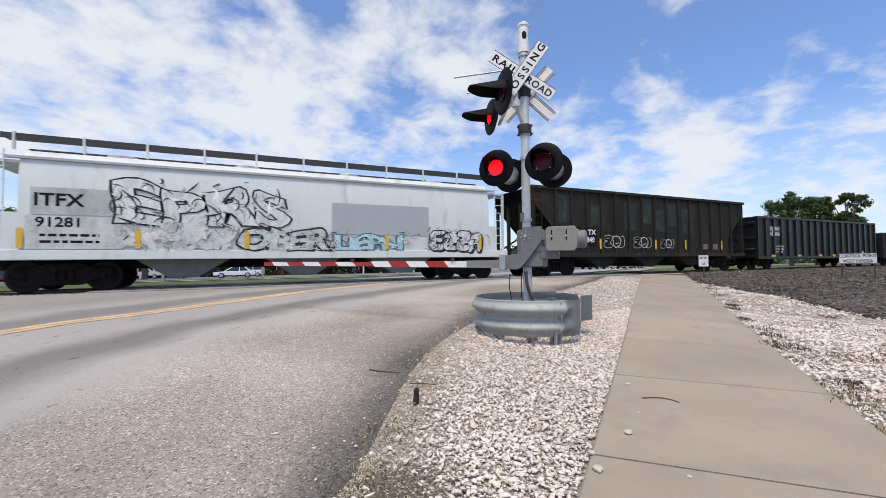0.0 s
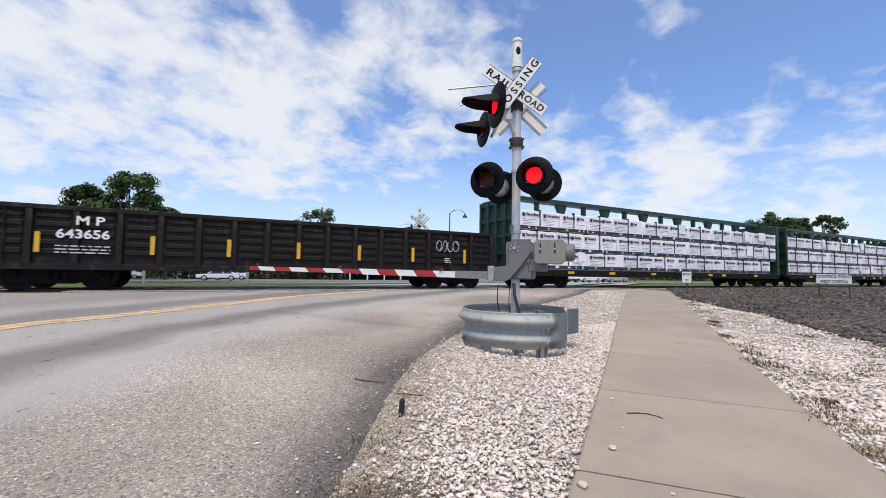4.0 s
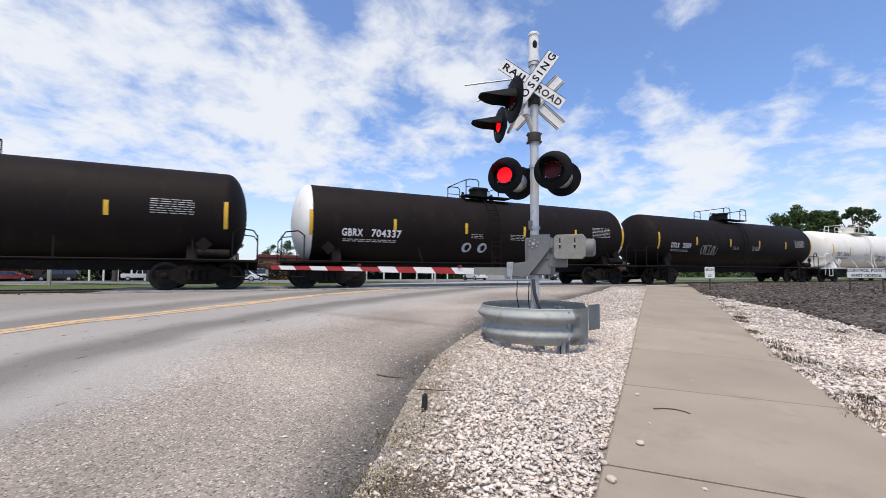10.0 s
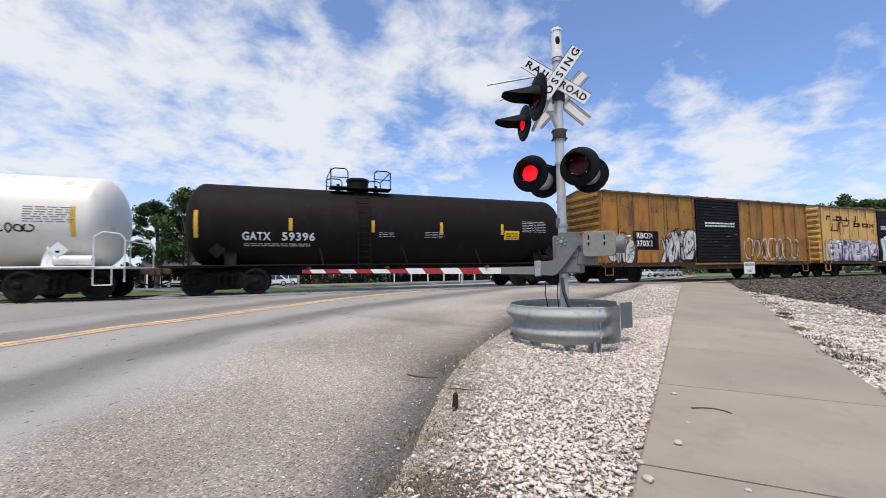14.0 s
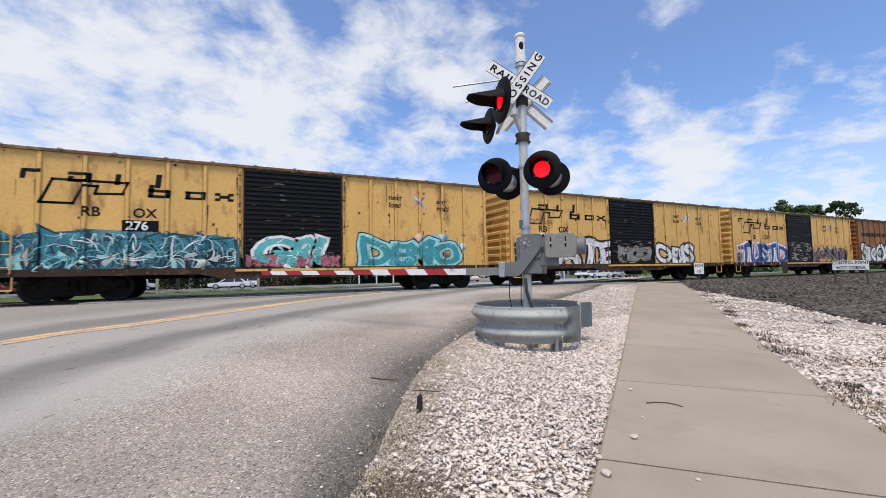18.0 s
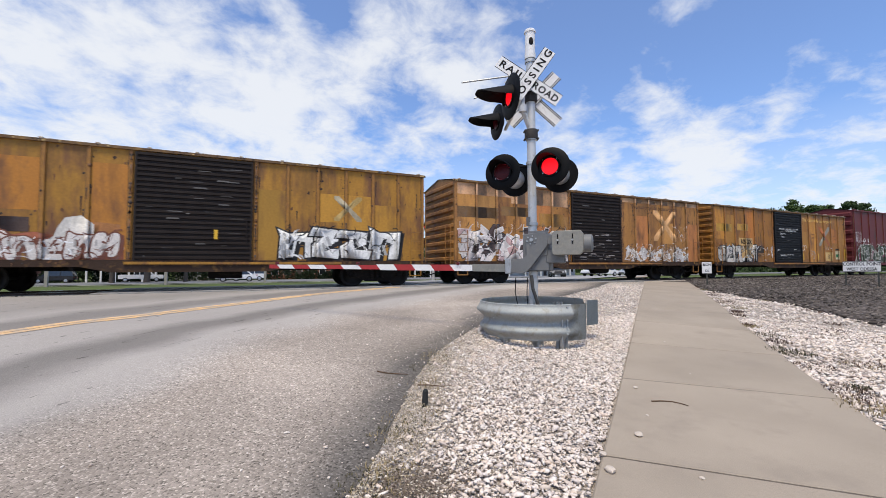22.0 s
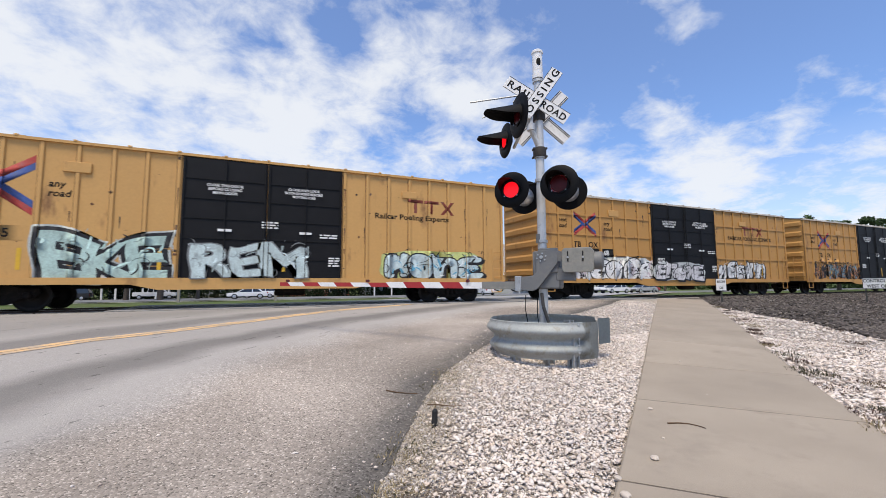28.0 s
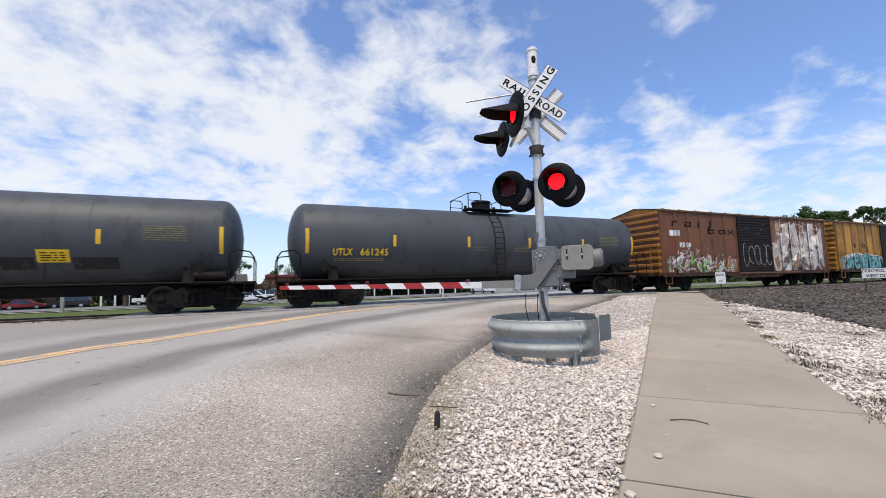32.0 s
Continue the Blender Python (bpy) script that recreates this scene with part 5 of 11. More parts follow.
def shared(key, make):
    """Mesh data made once and used by all alike parts."""
    if key not in CACHE:
        bm = make()
        me = bpy.data.meshes.new(key if isinstance(key, str) else str(key[0]))
        bm.to_mesh(me)
        bm.free()
        CACHE[key] = me
    return CACHE[key]


def put(name, me, parent, mat, at=(0, 0, 0), rot=(0, 0, 0), label=""):
    if not me.materials:
        me.materials.append(mat)
    ob = new(name, me)
    ob.parent = parent
    ob.location = at
    if rot != (0, 0, 0):
        ob.rotation_euler = [radians(a) for a in rot]
    if me.materials[0] != mat:
        ob.material_slots[0].link = "OBJECT"
        ob.material_slots[0].material = mat
    if label:
        ob["label"] = label
    return ob


IRON = paint("grimy_black_iron", (0.011, 0.0095, 0.0085), rough=0.85, spec=0.12, metal=0.0, vary=0.4, scale=5, dirt=(0.036, 0.026, 0.019), dirt_amount=0.25)
WHEEL = paint("wheel_steel", (0.018, 0.015, 0.013), rough=0.65, spec=0.2, metal=0.1, vary=0.25, scale=8)
WHITE = paint("stencil_white", (0.74, 0.74, 0.72), rough=0.6, vary=0.1)
STENCIL = paint("stencil_black", (0.008, 0.008, 0.008), rough=0.7, spec=0.15, vary=0.1)
YTAPE = paint("yellow_reflective_tape", (0.64, 0.38, 0.03), rough=0.5, vary=0.12)


def wheel_mesh():
    return lathe(bmesh.new(), [(-0.07, 0.0), (-0.07, 0.10), (-0.03, 0.13), (-0.02, 0.33), (-0.06, 0.36), (-0.06, 0.42), (0.07, 0.43), (0.075, 0.455), (0.09, 0.455), (0.09, 0.34), (0.05, 0.33), (0.04, 0.13), (0.07, 0.0)], "y", 28)


def side_frame_mesh():
    bm = prism(bmesh.new(), [(-1.16, 0.52), (-1.12, 0.62), (-0.72, 0.64), (-0.38, 0.80), (0.38, 0.80), (0.72, 0.64), (1.12, 0.62), (1.16, 0.52), (1.05, 0.36), (0.80, 0.38), (0.42, 0.18), (-0.42, 0.18), (-0.80, 0.38), (-1.05, 0.36)], -0.06, 0.06)
    return bm


def springs_mesh():
    bm = bmesh.new()
    box(bm, -0.30, 0.30, -0.09, 0.09, 0.24, 0.30)
    for x in (-0.2, 0, 0.2):
        lathe(bm, [(0.30 + 0.03 * i, 0.075 if i % 2 else 0.055) for i in range(12)], "z", 10, (x, -0.075, 0))
    box(bm, -0.34, 0.34, -0.11, 0.11, 0.62, 0.72)
    return bm


def truck(car, x):
    t = empty("truck", (x, 0, 0))
    t.parent = car
    for s in (-1, 1):
        put("side_frame", shared("side_frame", side_frame_mesh), t, IRON, (0, s * 1.0, 0))
        put("spring_nest", shared("springs", springs_mesh), t, IRON, (0, s * 1.02, 0), (0, 0, 0 if s < 0 else 180))
        for k in (-0.89, 0.89):
            put("wheel", shared("wheel", wheel_mesh), t, WHEEL, (k, s * 0.755, 0.455 - 0.03), (0, 0, 0 if s > 0 else 180))
            put("bearing", shared("bearing", lambda: lathe(bmesh.new(), [(-0.16, 0.0), (-0.16, 0.07), (-0.12, 0.11), (0.05, 0.12), (0.05, 0.0)], "y", 16)), t, IRON, (k, s * 1.0, 0.44), (0, 0, 0 if s < 0 else 180))
    put("bolster", shared("bolster", lambda: boxm(-0.2, 0.2, -1.0, 1.0, 0.48, 0.76, 0.03)), t, IRON)
    for k in (-0.89, 0.89):
        put("axle", shared("axle", lambda: tube(bmesh.new(), (0, -0.75, 0.43), (0, 0.75, 0.43), 0.08, 12)), t, WHEEL, (k, 0, 0))
    return t


def running_gear(car, half, tx, sill_to=None):
    truck(car, -tx)
    truck(car, tx)
    reach = half + 0.72
    bm = boxm(-(half + 0.25), half + 0.25, -0.24, 0.24, 0.62, 0.92)
    part("centre_sill", bm, IRON, car)
    for s in (-1, 1):
        bm = bmesh.new()
        box(bm, -0.45, 0.28, -0.09, 0.09, 0.72, 0.88, 0, 0.02)
        box(bm, 0.2, 0.42, -0.17, 0.14, 0.66, 0.94, 0, 0.04)
        o = part("coupler", bm, RUST, car)
        o.matrix_basis = pose(s * (half + 0.33), 0, 0, 0, 0, 0 if s > 0 else 180)
        bm = bmesh.new()
        pts = [(s * (half + 0.1), -0.32, 0.70), (s * (half + 0.3), -0.34, 0.45), (s * (half + 0.6), -0.3, 0.36), (s * (half + 0.8), -0.2, 0.45)]
        path_tube(bm, pts, 0.025, 8)
        part("air_hose", bm, BLACK, car)


def ladder(car, x, y, z0, z1, n, w, mat, name="ladder", axis="x"):
    bm = bmesh.new()
    d = Vector((w / 2, 0, 0)) if axis == "x" else Vector((0, w / 2, 0))
    c = Vector((x, y, 0))
    for s in (-1, 1):
        tube(bm, c + s * d + Vector((0, 0, z0)), c + s * d + Vector((0, 0, z1)), 0.018, 6)
    for i in range(n):
        z = z0 + (z1 - z0) * (i + 0.5) / n
        tube(bm, c - d + Vector((0, 0, z)), c + d + Vector((0, 0, z)), 0.013, 6)
    return part(name, bm, mat, car)


def bars(parent, x, z, w, rows, h, mat, y, seed=1, wrap=None, pitch=1.75):
    """Small writing that cannot be read: rows of short bars."""
    rr = random.Random(seed)
    bm = bmesh.new()
    for i in range(rows):
        zz = z - i * h * pitch
        xx = x
        while xx < x + w - 0.02:
            ln = min(rr.uniform(0.08, 0.28), x + w - xx)
            v = [bm.verts.new((a, y if wrap is None else wrap(b), b)) for a, b in ((xx, zz), (xx + ln, zz), (xx + ln, zz + h), (xx, zz + h))]
            bm.faces.new(v)
            xx += ln + 0.05
    return part("small_print", bm, mat, parent)


def flat_poly(bm, pts, y, mi=0):
    f = bm.faces.new([bm.verts.new((x, y, z)) for x, z in pts])
    f.material_index = mi
    f.normal_update()
    if f.normal.y > 0:
        f.normal_flip()
    return f


GCOL = {}


def spray(col):
    key = tuple(round(c, 3) for c in col)
    if key not in GCOL:
        GCOL[key] = paint("spray_%d" % len(GCOL), col, rough=0.65, vary=0.34, scale=2.6, fine=26, bump=0.05, dirt=tuple(0.55 * v + 0.05 for v in col), dirt_amount=0.32, streak=0.6, runs=0.15)
    return GCOL[key]


def blob_letter(rr, x, z, w, h, lean):
    """Outline of a swollen, slanted graffiti stroke group."""
    k = rr.randint(0, 5)
    if k == 0:
        base = [(0, 0), (0.38, 0), (0.42, 0.35), (0.65, 0.4), (0.62, 0), (1, 0.05), (0.95, 0.95), (0.6, 1.05), (0.55, 0.65), (0.4, 0.62), (0.45, 1.0), (0.02, 0.95)]
    elif k == 1:
        base = [(0.05, 0), (0.95, -0.05), (1.05, 0.25), (0.5, 0.3), (0.95, 0.55), (1.0, 0.98), (0.1, 1.05), (-0.05, 0.75), (0.5, 0.72), (0.05, 0.45)]
    elif k == 2:
        base = [(0, 0.05), (0.35, -0.05), (0.5, 0.4), (0.7, 0), (1.1, -0.08), (0.78, 0.55), (1.05, 1.0), (0.7, 1.08), (0.52, 0.75), (0.3, 1.05), (-0.08, 0.95), (0.25, 0.5)]
    elif k == 3:
        base = [(0.2, 0), (0.8, -0.04), (1.02, 0.3), (1.0, 0.8), (0.7, 1.05), (0.25, 1.02), (-0.04, 0.75), (0, 0.25)]
    elif k == 4:
        base = [(0, -0.05), (0.4, 0), (0.42, 0.68), (0.7, 0.66), (0.75, -0.02), (1.08, 0), (1.0, 1.05), (0.2, 1.0), (-0.15, 1.2), (-0.05, 0.9)]
    else:
        base = [(0.0, 0.0), (1.0, -0.06), (1.12, 0.28), (0.42, 0.26), (0.44, 0.42), (0.9, 0.45), (0.88, 0.68), (0.42, 0.66), (0.44, 0.8), (1.0, 0.82), (1.1, 1.08), (0.0, 1.0)]
    out = []
    for a, b in base:
        out.append((x + w * a + lean * h * b + rr.uniform(-0.03, 0.03) * w, z + h * b + rr.uniform(-0.03, 0.03) * h))
    return out


def grown(pts, d):
    n = len(pts)
    out = []
    area = sum(pts[i][0] * pts[(i + 1) % n][1] - pts[(i + 1) % n][0] * pts[i][1] for i in range(n))
    sg = 1 if area > 0 else -1
    for i in range(n):
        a, b, c = Vector(pts[i - 1]), Vector(pts[i]), Vector(pts[(i + 1) % n])
        d1, d2 = (b - a).normalized(), (c - b).normalized()
        n1, n2 = Vector((d1.y, -d1.x)) * sg, Vector((d2.y, -d2.x)) * sg
        m = (n1 + n2)
        m = m.normalized() * min(2.0, 1 / max(0.35, m.length / 2)) if m.length > 0.1 else n1
        out.append((b.x + m.x * d, b.y + m.y * d))
    return out


def piece(parent, x0, x1, z0, z1, fill, line, seed, y, back=None, n=None, shade=None, name="graffiti"):
    """A spray-painted piece of interlocking letter shapes: cloud, outline, fill and inner strokes."""
    rr = random.Random(seed)
    h = z1 - z0
    n = n or max(3, int((x1 - x0) / (h * 0.75)))
    w = (x1 - x0) / n
    g = bmesh.new()
    mats = [spray(line), spray(fill), spray(shade or tuple(c * 0.55 for c in fill))]
    if back is not None:
        mats.append(spray(back))
        pts = []
        m = 26
        for i in range(m):
            a = 2 * math.pi * i / m
            pts.append(((x0 + x1) / 2 + (x1 - x0) * (0.52 + 0.04 * rr.random()) * math.copysign(abs(math.cos(a)) ** 0.5, math.cos(a)), (z0 + z1) / 2 + h * (0.55 + 0.13 * rr.random()) * math.copysign(abs(math.sin(a)) ** 0.6, math.sin(a))))
        flat_poly(g, pts, y - 0.001, 3)
    def rounded(pts, times):
        for _ in range(times):
            out = []
            for i in range(len(pts)):
                a, b = pts[i], pts[(i + 1) % len(pts)]
                out += [(0.78 * a[0] + 0.22 * b[0], 0.78 * a[1] + 0.22 * b[1]), (0.22 * a[0] + 0.78 * b[0], 0.22 * a[1] + 0.78 * b[1])]
            pts = out
        return pts
    soft = rr.choice([0, 1, 2, 2])
    for i in range(n):
        L = blob_letter(rr, x0 + i * w, z0 + h * rr.uniform(-0.05, 0.1), w * rr.uniform(0.95, 1.15), h * rr.uniform(0.75, 1.0), rr.uniform(-0.1, 0.25))
        L = rounded(L, soft)
        yy = y - 0.003 - 0.0012 * (i % 3)
        flat_poly(g, [(a + 0.09 * h, b - 0.07 * h) for a, b in grown(L, 0.05 * min(1, h))], y - 0.0022 - 0.0001 * (i % 3), 0)
        flat_poly(g, grown(L, 0.055 * min(1, h)), yy, 0)
        flat_poly(g, L, yy - 0.0004, 1)
        # inner strokes and shading
        for k in range(6):
            a = rr.uniform(0.05, 0.85)
            xx, zz = x0 + (i + a) * w, z0 + h * rr.uniform(0.1, 0.6)
            ww, hh = w * rr.uniform(0.03, 0.16), h * rr.uniform(0.1, 0.42)
            sl = rr.uniform(-0.2, 0.3) * w
            flat_poly(g, [(xx, zz), (xx + ww, zz + 0.02), (xx + ww + sl, zz + hh), (xx + sl * 0.8, zz + hh * 0.9)], yy - 0.0007 - 0.0001 * k, rr.choice([0, 0, 2, 2, 1]))
    bmesh.ops.triangulate(g, faces=list(g.faces))
    strokes(parent, x0, x1, z0, z1, [fill, line, tuple(min(0.78, 1.3 * v + 0.08) for v in fill), shade or tuple(c * 0.55 for c in fill)], int(9 * n), seed + 700, y - 0.0072, 0.05 * h, 0.45 * h)
    strokes(parent, x0 - 0.15, x1 + 0.15, z0, z1 + 0.18 * h, [line], int(7 * n), seed + 701, y - 0.0085, 0.035 * h, 0.5 * h)
    return part(name, g, mats, parent, "spray-painted graffiti letters")


def wild(parent, x0, x1, z0, z1, cols, lines, seed, y, n=None, bold=1.0):
    """Jagged interlocking graffiti: slanted arrows and bars in several colours, each with its outline."""
    rr = random.Random(seed)
    g = bmesh.new()
    h = z1 - z0
    n = n or int((x1 - x0) / h * 13)
    mats = [spray(c) for c in cols] + [spray(c) for c in lines]
    shapes = ([(-0.5, -0.16), (0.25, -0.16), (0.22, -0.34), (0.6, 0.02), (0.2, 0.36), (0.22, 0.16), (-0.5, 0.2)], [(-0.5, -0.2), (0.5, -0.12), (0.42, 0.2), (-0.45, 0.12)],
              [(-0.4, -0.4), (0.1, -0.4), (0.15, 0.05), (0.45, 0.1), (0.4, 0.4), (-0.25, 0.35)], [(-0.55, 0.0), (-0.1, -0.22), (0.55, -0.06), (0.1, 0.2)], [(-0.3, -0.45), (0.05, -0.5), (0.3, 0.5), (-0.02, 0.42)])
    for i in range(n):
        base = rr.choice(shapes)
        k = h * rr.uniform(0.35, 0.85)
        a = rr.gauss(1.1, 0.6) if rr.random() < 0.6 else rr.gauss(0.1, 0.4)
        cx = x0 + (x1 - x0) * (i + rr.random()) / n
        cz = z0 + h * min(0.85, max(0.15, rr.gauss(0.45, 0.2)))
        pts = [(cx + k * (p * math.cos(a) - q * math.sin(a)), cz + k * (p * math.sin(a) + q * math.cos(a))) for p, q in base]
        pts = [(min(max(p, x0 - 0.1), x1 + 0.1), min(max(q, z0), z1 + 0.1 * h)) for p, q in pts]
        yy = y - 0.002 - 0.006 * i / n
        flat_poly(g, grown(pts, rr.uniform(0.018, 0.035) * bold), yy, len(cols) + rr.randrange(len(lines)))
        flat_poly(g, pts, yy - 0.00006 - 0.002 / n, rr.randrange(len(cols)))
    bmesh.ops.triangulate(g, faces=list(g.faces))
    strokes(parent, x0, x1, z0, z1 + 0.15 * h, list(lines) + [cols[0]], int(16 * (x1 - x0)), seed + 800, y - 0.0105, 0.04 * min(1, h) * bold, 0.55 * h)
    return tagged(part("graffiti", g, mats, parent, "jagged spray-painted graffiti"), kind="stuff")


def strokes(parent, x0, x1, z0, z1, cols, n, seed, y, width=0.03, length=0.5, lean=1.2, wrap=None):
    """Loose curved spray strokes, drips and highlights over a piece."""
    rr = random.Random(seed)
    g = bmesh.new()
    for i in range(n):
        px, pz = rr.uniform(x0, x1), rr.uniform(z0, z1)
        a = rr.gauss(lean, 0.7) if rr.random() < 0.65 else rr.uniform(-0.6, 0.6)
        turn = rr.uniform(-0.45, 0.45)
        step = length * rr.uniform(0.35, 1.2) / 7
        w = width * rr.uniform(0.5, 1.5)
        yy = y - 0.0001 * (i % 12)
        last = None
        mi = rr.randrange(len(cols))
        for k in range(8):
            t = w * 0.5 * (1 - 0.7 * abs(k - 3.5) / 3.5)
            e = [(px - t * math.sin(a), pz + t * math.cos(a)), (px + t * math.sin(a), pz - t * math.cos(a))]
            ring = [g.verts.new((u, yy if wrap is None else wrap(min(max(v, z0), z1)), min(max(v, z0), z1))) for u, v in e]
            if last:
                g.faces.new((last[0], last[1], ring[1], ring[0])).material_index = mi
            last = ring
            px, pz, a = px + step * math.cos(a), pz + step * math.sin(a), a + turn
            px = min(max(px, x0), x1)
    return tagged(part("graffiti", g, [spray(c) for c in cols], parent, "loose spray-painted strokes"), kind="stuff")


def smears(parent, x0, x1, z0, z1, cols, n, seed, y):
    """Paint left on the ridges of a door: short level dashes."""
    rr = random.Random(seed)
    g = bmesh.new()
    for i in range(n):
        w, h = rr.uniform(0.04, 0.45), rr.uniform(0.012, 0.05)
        x, z = rr.uniform(x0, max(x0, x1 - w)), rr.uniform(z0, z1 - h)
        flat_poly(g, [(x, z), (x + w, z + rr.uniform(-0.01, 0.01)), (x + w * 0.9, z + h), (x + 0.1 * w, z + h)], y - 0.0001 * (i % 9), rr.randrange(len(cols)))
    return tagged(part("painted_smear", g, [spray(c) for c in cols], parent, "paint smeared along the door ridges"), kind="stuff")


def stains(parent, spots_x, x0, x1, z0, z1, n, seed, y, cols):
    """Rust: drips below scratches and small flaked spots, thickest beside the posts."""
    rr = random.Random(seed)
    g = bmesh.new()
    for i in range(n):
        x = rr.choice(spots_x) + rr.choice([-1, 1]) * rr.uniform(0.05, 0.16) if rr.random() < 0.6 else rr.uniform(x0, x1)
        x = min(max(x, x0), x1)
        z = rr.uniform(z0, z1)
        yy = y - 0.0001 * (i % 10)
        mi = rr.randrange(len(cols))
        if rr.random() < 0.45:
            w, ln = rr.uniform(0.008, 0.03), rr.uniform(0.1, 0.7)
            flat_poly(g, [(x - w, z), (x + w, z), (x + 0.3 * w, max(z0, z - ln)), (x - 0.3 * w, max(z0, z - ln))], yy, mi)
        else:
            r = rr.uniform(0.012, 0.06)
            flat_poly(g, [(x + r * rr.uniform(0.5, 1.2) * math.cos(2 * math.pi * k / 7), min(z1, max(z0, z + r * rr.uniform(0.5, 1.4) * math.sin(2 * math.pi * k / 7)))) for k in range(7)], yy, mi)
    return tagged(part("rust_stain", g, [spray(c) for c in cols], parent, "brown rust spots and drips"), kind="stuff")


def tag_lines(parent, x0, x1, z0, z1, col, seed, y, width=0.035, name="graffiti", n=5, wrap=None):
    """A line tag: looping strokes of one colour."""
    rr = random.Random(seed)
    bm = bmesh.new()
    h = z1 - z0
    step = (x1 - x0) / n
    for i in range(n):
        cx, cz = x0 + (i + 0.5) * step, (z0 + z1) / 2
        ax, az = step * rr.uniform(0.35, 0.6), h * rr.uniform(0.35, 0.5)
        ph, sp = rr.uniform(0, 6.28), rr.uniform(4.0, 7.5)
        pts = []
        for k in range(22):
            a = ph + sp * k / 21
            pts.append(Vector((cx + ax * math.cos(a) + 0.25 * step * k / 21, cz + az * math.sin(a * rr.choice([1.0, 1.0, 1.02])))))
        for p, q in zip(pts, pts[1:]):
            d = (q - p)
            if d.length < 1e-4:
                continue
            nn = Vector((-d.y, d.x)).normalized() * width / 2
            e = d.normalized() * width * 0.25
            c4 = [p - nn - e, q - nn + e, q + nn + e, p + nn - e]
            bm.faces.new([bm.verts.new((a.x, (y if wrap is None else wrap(a.y)) - 0.0002 * i, a.y)) for a in c4])
    return part(name, bm, spray(col), parent, "spray-painted tag in thin lines")


def word_graffiti(parent, text, x, z, h, fill, line, y, sx=1.0, seed=0, lean=0.0, spacing=0.86, thick=0.14, halo=None, wrap=None):
    """Fat, swaying letters: an outer glow line, a dark outline, the fill and light strokes."""
    rr = random.Random(seed + len(text) * 7)
    ph = [rr.uniform(0, 6.28) for _ in range(4)]

    def sway(p):
        u, w = p.x * sx, p.z / h
        dz = 0.07 * h * math.sin(1.9 * u / h + ph[0]) + 0.05 * h * math.sin(4.3 * u / h + ph[1])
        dx = 0.10 * h * math.sin(2.7 * u / h + ph[2]) * w + 0.05 * h * math.sin(5.0 * w + ph[3])
        return Vector((u + dx, 0, p.z * (1 + 0.10 * math.sin(2.3 * u / h + ph[3])) + dz * (0.4 + 0.6 * w)))

    layers = [(line, thick, 0.004), (fill, 0.035, 0.0055)]
    if halo is not None:
        layers.insert(0, (halo, thick + 0.045, 0.003))
    for k, (c, off, dy) in enumerate(layers):
        cu = bpy.data.curves.new("graffiti", "FONT")
        cu.body = text
        cu.size = h / 0.70
        cu.shear = lean
        cu.space_character = spacing
        cu.offset = h * (off + 0.02)
        cu.resolution_u = 3
        tmp = bpy.data.objects.new("graffiti", cu)
        scene.collection.objects.link(tmp)
        me = bpy.data.meshes.new_from_object(tmp)
        bpy.data.objects.remove(tmp)
        bpy.data.curves.remove(cu)
        bm = bmesh.new()
        bm.from_mesh(me)
        bpy.data.meshes.remove(me)
        bmesh.ops.rotate(bm, verts=bm.verts, cent=(0, 0, 0), matrix=Matrix.Rotation(math.pi / 2, 3, "X"))
        lo, hi = min(v.co.x for v in bm.verts), max(v.co.x for v in bm.verts)
        n = max(4, int((hi - lo) / (0.16 * h)))
        for i in range(1, n):
            bmesh.ops.bisect_plane(bm, geom=list(bm.verts) + list(bm.edges) + list(bm.faces), plane_co=(lo + (hi - lo) * i / n, 0, 0), plane_no=(1, 0, 0))
        for i in range(1, 6):
            bmesh.ops.bisect_plane(bm, geom=list(bm.verts) + list(bm.edges) + list(bm.faces), plane_co=(0, 0, h * i / 6), plane_no=(0, 0, 1))
        for v in bm.verts:
            v.co = sway(v.co) + Vector((x, y - dy, z))
            if wrap is not None:
                v.co.y = wrap(v.co.z, 0.006 + 2 * dy)
        xa, xb = min(v.co.x for v in bm.verts), max(v.co.x for v in bm.verts)
        part("graffiti", bm, spray(c), parent, "spray-painted graffiti letters")
    wr2 = None if wrap is None else (lambda v: wrap(v, 0.02))
    strokes(parent, xa, xb, z - 0.02, z + h * 1.05, [fill, tuple(0.6 * v for v in fill), tuple(min(0.78, 1.35 * v + 0.05) for v in fill)], int(7 * (xb - xa) / h), seed + 900, y - 0.0062, 0.07 * h, 0.4 * h, wrap=wr2)
    strokes(parent, xa - 0.1 * h, xb + 0.1 * h, z - 0.08, z + h * 1.25, [line, line, halo or line], int(4 * (xb - xa) / h), seed + 901, y - 0.0076, 0.035 * h, 0.5 * h, wrap=wr2)


